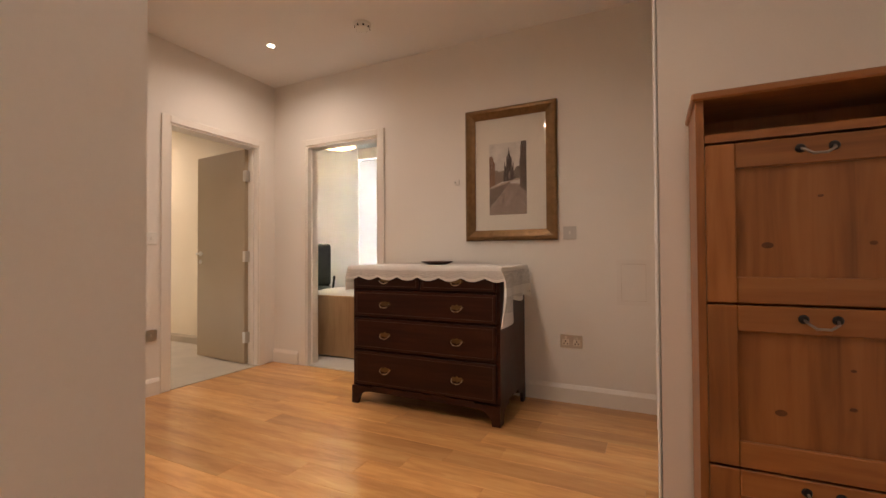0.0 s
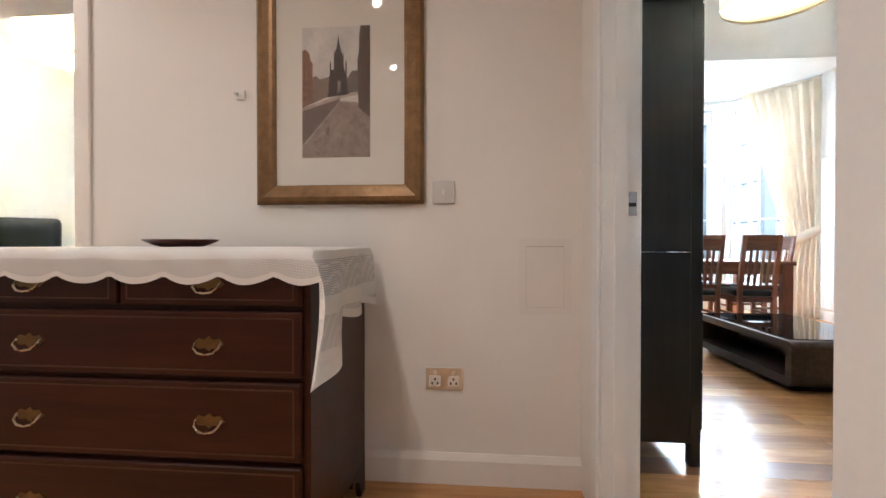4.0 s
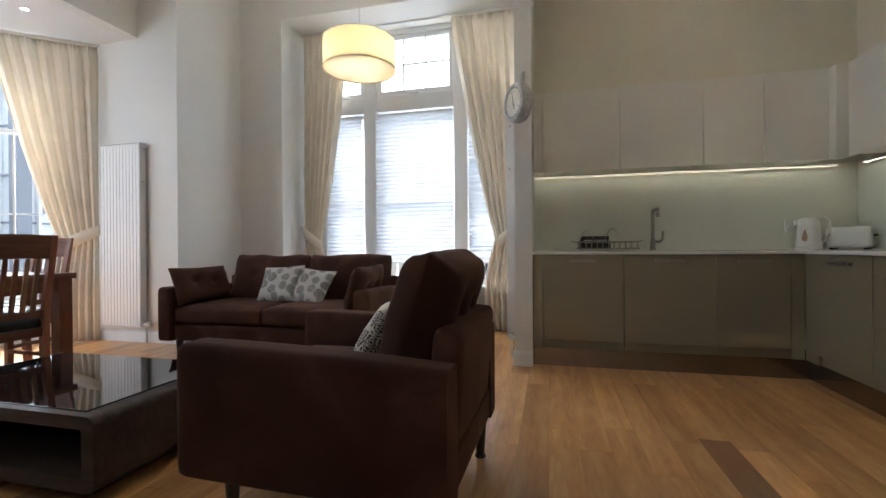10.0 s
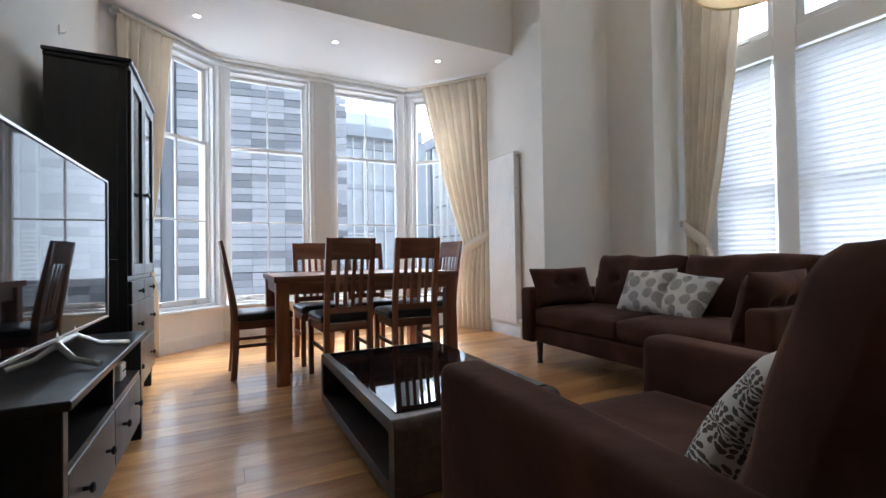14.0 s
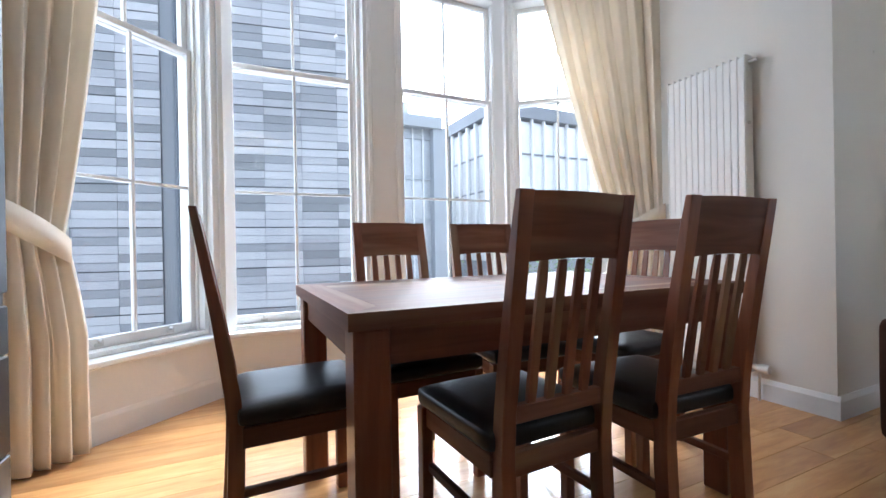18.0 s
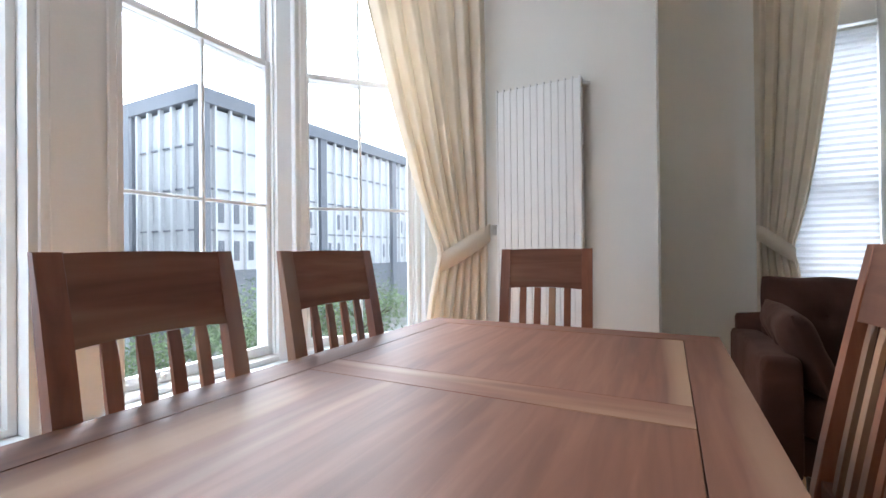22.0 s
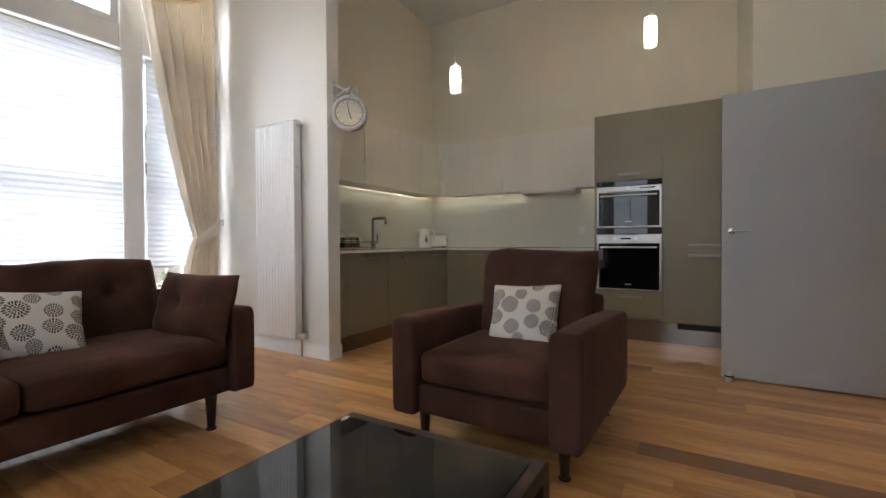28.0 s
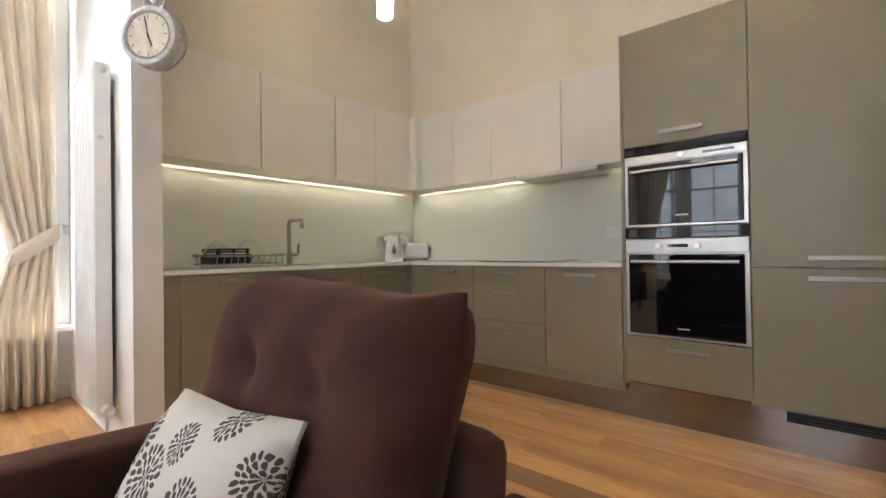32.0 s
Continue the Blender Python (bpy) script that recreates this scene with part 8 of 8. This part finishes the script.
GBK = thing("glass_office_block", "glass office block with pale vertical fins and dark columns", "building", (23, 39.5, GZ))
part("core", B(23.2, 62, 39.7, 75, GZ, 13.0), GLZ, GBK, "", True)
part("roof", B(22.6, 62.6, 39.1, 75.5, 13.2, 14.4), COL, GBK, "dark flat roof edge", True)
part("base", B(23.1, 62.1, 39.6, 75, GZ, -0.4), COL, GBK, "dark ground storey", True)
for k, x in enumerate((23.0, 36.5, 50.0, 61.5)):
    part("column", B(x, x + 0.9, 39.2, 40.0, GZ, 13.2), COL, GBK, "", True)
for y in (48.5, 58.0, 68.0):
    part("column", B(22.8, 23.6, y, y + 0.9, GZ, 13.2), COL, GBK, "", True)
for z in (2.9, 6.3, 9.8):
    part("floor_band", B(23.1, 62.1, 39.55, 39.7, z, z + 0.14), COL, GBK, "", True)
    part("floor_band", B(23.05, 23.2, 39.7, 75, z, z + 0.14), COL, GBK, "", True)
for k in range(26):
    x = 24.4 + k * 1.45
    part("fin", B(x, x + 0.16, 39.3, 39.68, -0.4, 13.2), FIN, GBK, "", True)
for k in range(20):
    y = 40.9 + k * 1.7
    part("fin", B(22.85, 23.18, y, y + 0.3, -0.4, 13.2), FIN, GBK, "", True)
rngw = random.Random(3)
for k in range(26):
    for z in (0.4, 3.6):
        if rngw.random() < 0.7:
            x = 24.9 + k * 1.45
            part("window", B(x, x + 0.5, 39.62, 39.69, z, z + 1.7), COL, GBK, "narrow dark window", True)
# second block behind the clad building
BAND = plain("grey_floor_band", (0.43, 0.45, 0.47), 0.5, vary=0.1)
SBK = thing("grey_office_block", "grey glass office block with louvred storeys and dark roof", "building", (12, 40, GZ))
PANE2 = plain("grey_curtain_glass", (0.58, 0.60, 0.62), 0.2, vary=0.15, scale=0.6, fine=3.0, bump=0.0, coat=0.3)
part("wall", B(9.5, 17.5, 41, 55, GZ, 11.5), PANE2, SBK, "", True)
part("roof", B(9.0, 18.0, 40.0, 55, 11.5, 12.5), BAND, SBK, "dark overhanging roof edge", True)
part("penthouse", B(11.0, 16.0, 43, 52, 12.5, 14.5), PANE2, SBK, "", True)
for z in (-4, -0.5, 3.2, 7.0, 10.6):
    part("floor_band", B(9.4, 17.6, 40.82, 41.0, z, z + 0.38), BAND, SBK, "", True)
for k in range(9):
    part("mullion", B(9.6 + 0.97 * k, 9.72 + 0.97 * k, 40.8, 41.0, GZ, 11.5), FIN, SBK, "", True)
for k in range(22):
    z = -3.4 + k * 0.3
    part("louvre", B(9.6, 13.4, 40.6, 40.8, z, z + 0.09), FIN, SBK, "", True)
part("column", B(17.2, 18.4, 40.2, 41.4, GZ, 11.5), BAND, SBK, "", True)


# trees below the windows
def tree(x, y, h, r, seed, label):
    t = thing("tree", label, "tree", (x, y, GZ))
    rg = random.Random(seed)
    bm = tube([(0, 0, 0), (0.05, 0.03, h * 0.3), (0.0, 0.08, h * 0.6), (0.04, 0.0, h * 0.9)], 0.11, 8)
    limbs = []
    for k in range(9):
        a, z = rg.uniform(0, 6.28), h * rg.uniform(0.35, 0.75)
        e = Vector((math.cos(a) * r * 0.75, math.sin(a) * r * 0.75, z + r * 0.5))
        tube([(0, 0, z), tuple(e * 0.5 + Vector((0, 0, z * 0.5))), tuple(e)], 0.035, 6, bm)
        limbs.append(e)
    part("trunk", bm, plain("bark", (0.09, 0.07, 0.05), 0.9, vary=0.3, scale=12.0, bump=0.4), t)
    bm = bmesh.new()
    for k in range(5200):
        c = rg.choice(limbs) if rg.random() < 0.55 else Vector((rg.gauss(0, r * 0.4), rg.gauss(0, r * 0.4), h * rg.uniform(0.45, 1.0)))
        p = c + Vector((rg.gauss(0, r * 0.22), rg.gauss(0, r * 0.22), rg.gauss(0, r * 0.2)))
        s = rg.uniform(0.05, 0.10)
        m = Matrix.Translation(p) @ Euler((rg.uniform(-1, 1), rg.uniform(-1, 1), rg.uniform(0, 6.28))).to_matrix().to_4x4()
        q = [bm.verts.new(m @ Vector(v)) for v in ((-s, 0, 0), (0, -s * 0.45, 0.01), (s, 0, 0), (0, s * 0.45, 0.01))]
        bm.faces.new(q)
    o = part("crown", bm, leaf, t, "light green leaves")
    o["kind"] = "stuff"


leaf = cloth("green_leaves", (0.17, 0.22, 0.12), 0.45, 20.0, 0.5)
tree(9.6, 17.2, 5.6, 1.7, 1, "light green young tree below the bay window")
tree(12.2, 18.0, 6.2, 1.8, 2, "light green young tree below the bay window")
tree(7.6, 19.2, 4.9, 1.4, 3, "light green young tree below the bay window")
tree(15.5, 17.5, 5.8, 1.8, 4, "light green young tree below the bay window")

# across the street on the east side
STONE = plain("pale_sandstone", (0.42, 0.36, 0.29), 0.85, vary=0.15, scale=1.5, fine=20.0, bump=0.2)
ES = thing("stone_tenement", "pale sandstone building across the street", "building", (20, 4, GZ))
part("wall", B(22, 34, -25, 12, GZ, 5.6), STONE, ES, "", True)
part("roof", B(21.6, 34, -25.4, 12.4, 5.6, 6.0), COL, ES, "dark slate roof edge", True)
for y in range(-22, 10, 3):
    for z in (-4.2, -0.9, 2.6):
        w_ = part("window", B(21.93, 22.0, y, y + 1.2, z, z + 2.0), TRIM, ES, "white sash window", True)
        part("pane", B(21.90, 21.935, y + 0.1, y + 1.1, z + 0.1, z + 1.9), BLACKGLASS, w_, "", True)
RL = thing("balustrade", "white painted railing outside the east window", "railing", (6.1, 4.5, 0.4))
part("top_rail", B(6.05, 6.10, 3.0, 5.9, 0.80, 0.83), SASH, RL, "", True)
part("bottom_rail", B(6.05, 6.10, 3.0, 5.9, 0.56, 0.58), SASH, RL, "", True)
for k in range(20):
    part("baluster", B(6.065, 6.085, 3.05 + k * 0.147, 3.07 + k * 0.147, 0.58, 0.80), SASH, RL, "", True)
setting("ledge_east", B(5.85, 6.2, 2.9, 6.0, 0.30, 0.42), STONE, "sandstone ledge outside the east window", "ledge")
PP = thing("plant_pot", "terracotta pot with a small leafy plant on the outer ledge", "plant pot", (5.95, 3.42, 0.42))
part("pot", lathe([(0, 0), (0.045, 0), (0.06, 0.10), (0.066, 0.10), (0.066, 0.125), (0.056, 0.125), (0.05, 0.10), (0, 0.10)], 20), plain("terracotta", (0.42, 0.15, 0.07), 0.8, vary=0.15, scale=20.0), PP, "", False, True)
bm = bmesh.new()
rg = random.Random(8)
for k in range(120):
    a, u = rg.uniform(0, 6.28), rg.random()
    p = Vector((0.07 * u * math.cos(a), 0.07 * u * math.sin(a), 0.13 + 0.16 * rg.random()))
    m = Matrix.Translation(p) @ Euler((rg.uniform(-1, 1), rg.uniform(-1, 1), a)).to_matrix().to_4x4()
    bm.faces.new([bm.verts.new(m @ Vector(v)) for v in ((-0.02, 0, 0), (0, -0.01, 0.003), (0.02, 0, 0), (0, 0.01, 0.003))])
part("leaves", bm, leaf, PP, "green leaves")

# ---- floor boards, last ----
def board_mesh(name, length, width, material, bm=None, at=None):
    own = bm is None
    bm = bm or bmesh.new()
    c, t = 0.001, 0.02
    x, y = length / 2 - 0.0003, width / 2 - 0.0003
    lo = [bm.verts.new((sx * x, sy * y, -t)) for sx, sy in ((-1, -1), (1, -1), (1, 1), (-1, 1))]
    mid = [bm.verts.new((sx * x, sy * y, -c)) for sx, sy in ((-1, -1), (1, -1), (1, 1), (-1, 1))]
    hi = [bm.verts.new((sx * (x - c), sy * (y - c), 0)) for sx, sy in ((-1, -1), (1, -1), (1, 1), (-1, 1))]
    for a, b in ((lo, mid), (mid, hi)):
        for k in range(4):
            bm.faces.new((a[k], a[(k + 1) % 4], b[(k + 1) % 4], b[k]))
    bm.faces.new(hi)
    if at:
        for v in lo + mid + hi:
            v.co += Vector(at)
    if own:
        me = bpy.data.meshes.new(name)
        bm.to_mesh(me)
        bm.free()
        me.materials.append(material)
        return me
    return bm


floor = tagged(new("floor"), "honey coloured oak board floor, oiled, with boards of uneven tone", "floor", "", "structure")
rng = random.Random(5)
rest = bmesh.new()
meshes = {}
count = 0
BOARD = 0.142
y = 3.41 - 33 * BOARD
DARK = ((3.41, 1.64), (3.41 - 10 * BOARD, 2.905))     # brown boards: row and end
while y < 8.5:
    mid_y = y + BOARD / 2
    begin = HALL_X if mid_y < PIC_Y else 0.30 if mid_y < 7.65 else 0.24 + (mid_y - 7.65) * 1.0
    end = 0.99 if mid_y < 0.36 else 4.72 if mid_y < 3.0 else 5.53 if mid_y < 5.9 else 5.06 if mid_y < 6.47 else 4.14 if mid_y < 7.8 else 4.22 - (mid_y - 7.8) * 1.0
    x = begin - rng.random() * 0.9
    while x < end:
        length = rng.choice((0.6, 0.9, 1.2, 1.2, 1.5, 1.8))
        brown = None
        for dy, dx in DARK:
            if abs(dy - y) < 0.01 and x < dx - 0.01 and x + length > dx - 1.25:
                if x > dx - 1.25:
                    length, brown = dx - x, OAK_DARK
                else:
                    length = dx - 1.2 - x
        stop = x + length
        x = max(x, begin)
        length = min(stop, end) - x
        if length < 0.02:
            x = stop
            continue
        cx, cy = x + length / 2, y + BOARD / 2
        near = count < 300 and ((-2.6 < cx < 0.3 and 1.6 < cy < 3.3) or (0.3 < cx < 3.9 and 1.3 < cy < 4.9) or (0.5 < cx < 3.4 and 5.2 < cy < 7.9))
        if near or brown:
            key = (round(length, 4), brown)
            if key not in meshes:
                meshes[key] = board_mesh("board", length, BOARD, brown or OAK)
            ob = new("board", meshes[key])
            ob.parent = floor
            ob.location = (cx, cy, 0)
            count += 1
        else:
            board_mesh("", length, BOARD, None, rest, (cx, cy, 0))
        x = stop
    y += BOARD
me = bpy.data.meshes.new("boards")
rest.to_mesh(me)
rest.free()
me.materials.append(OAK_REST)
more = new("boards", me)
more.parent = floor
more["kind"] = "stuff"
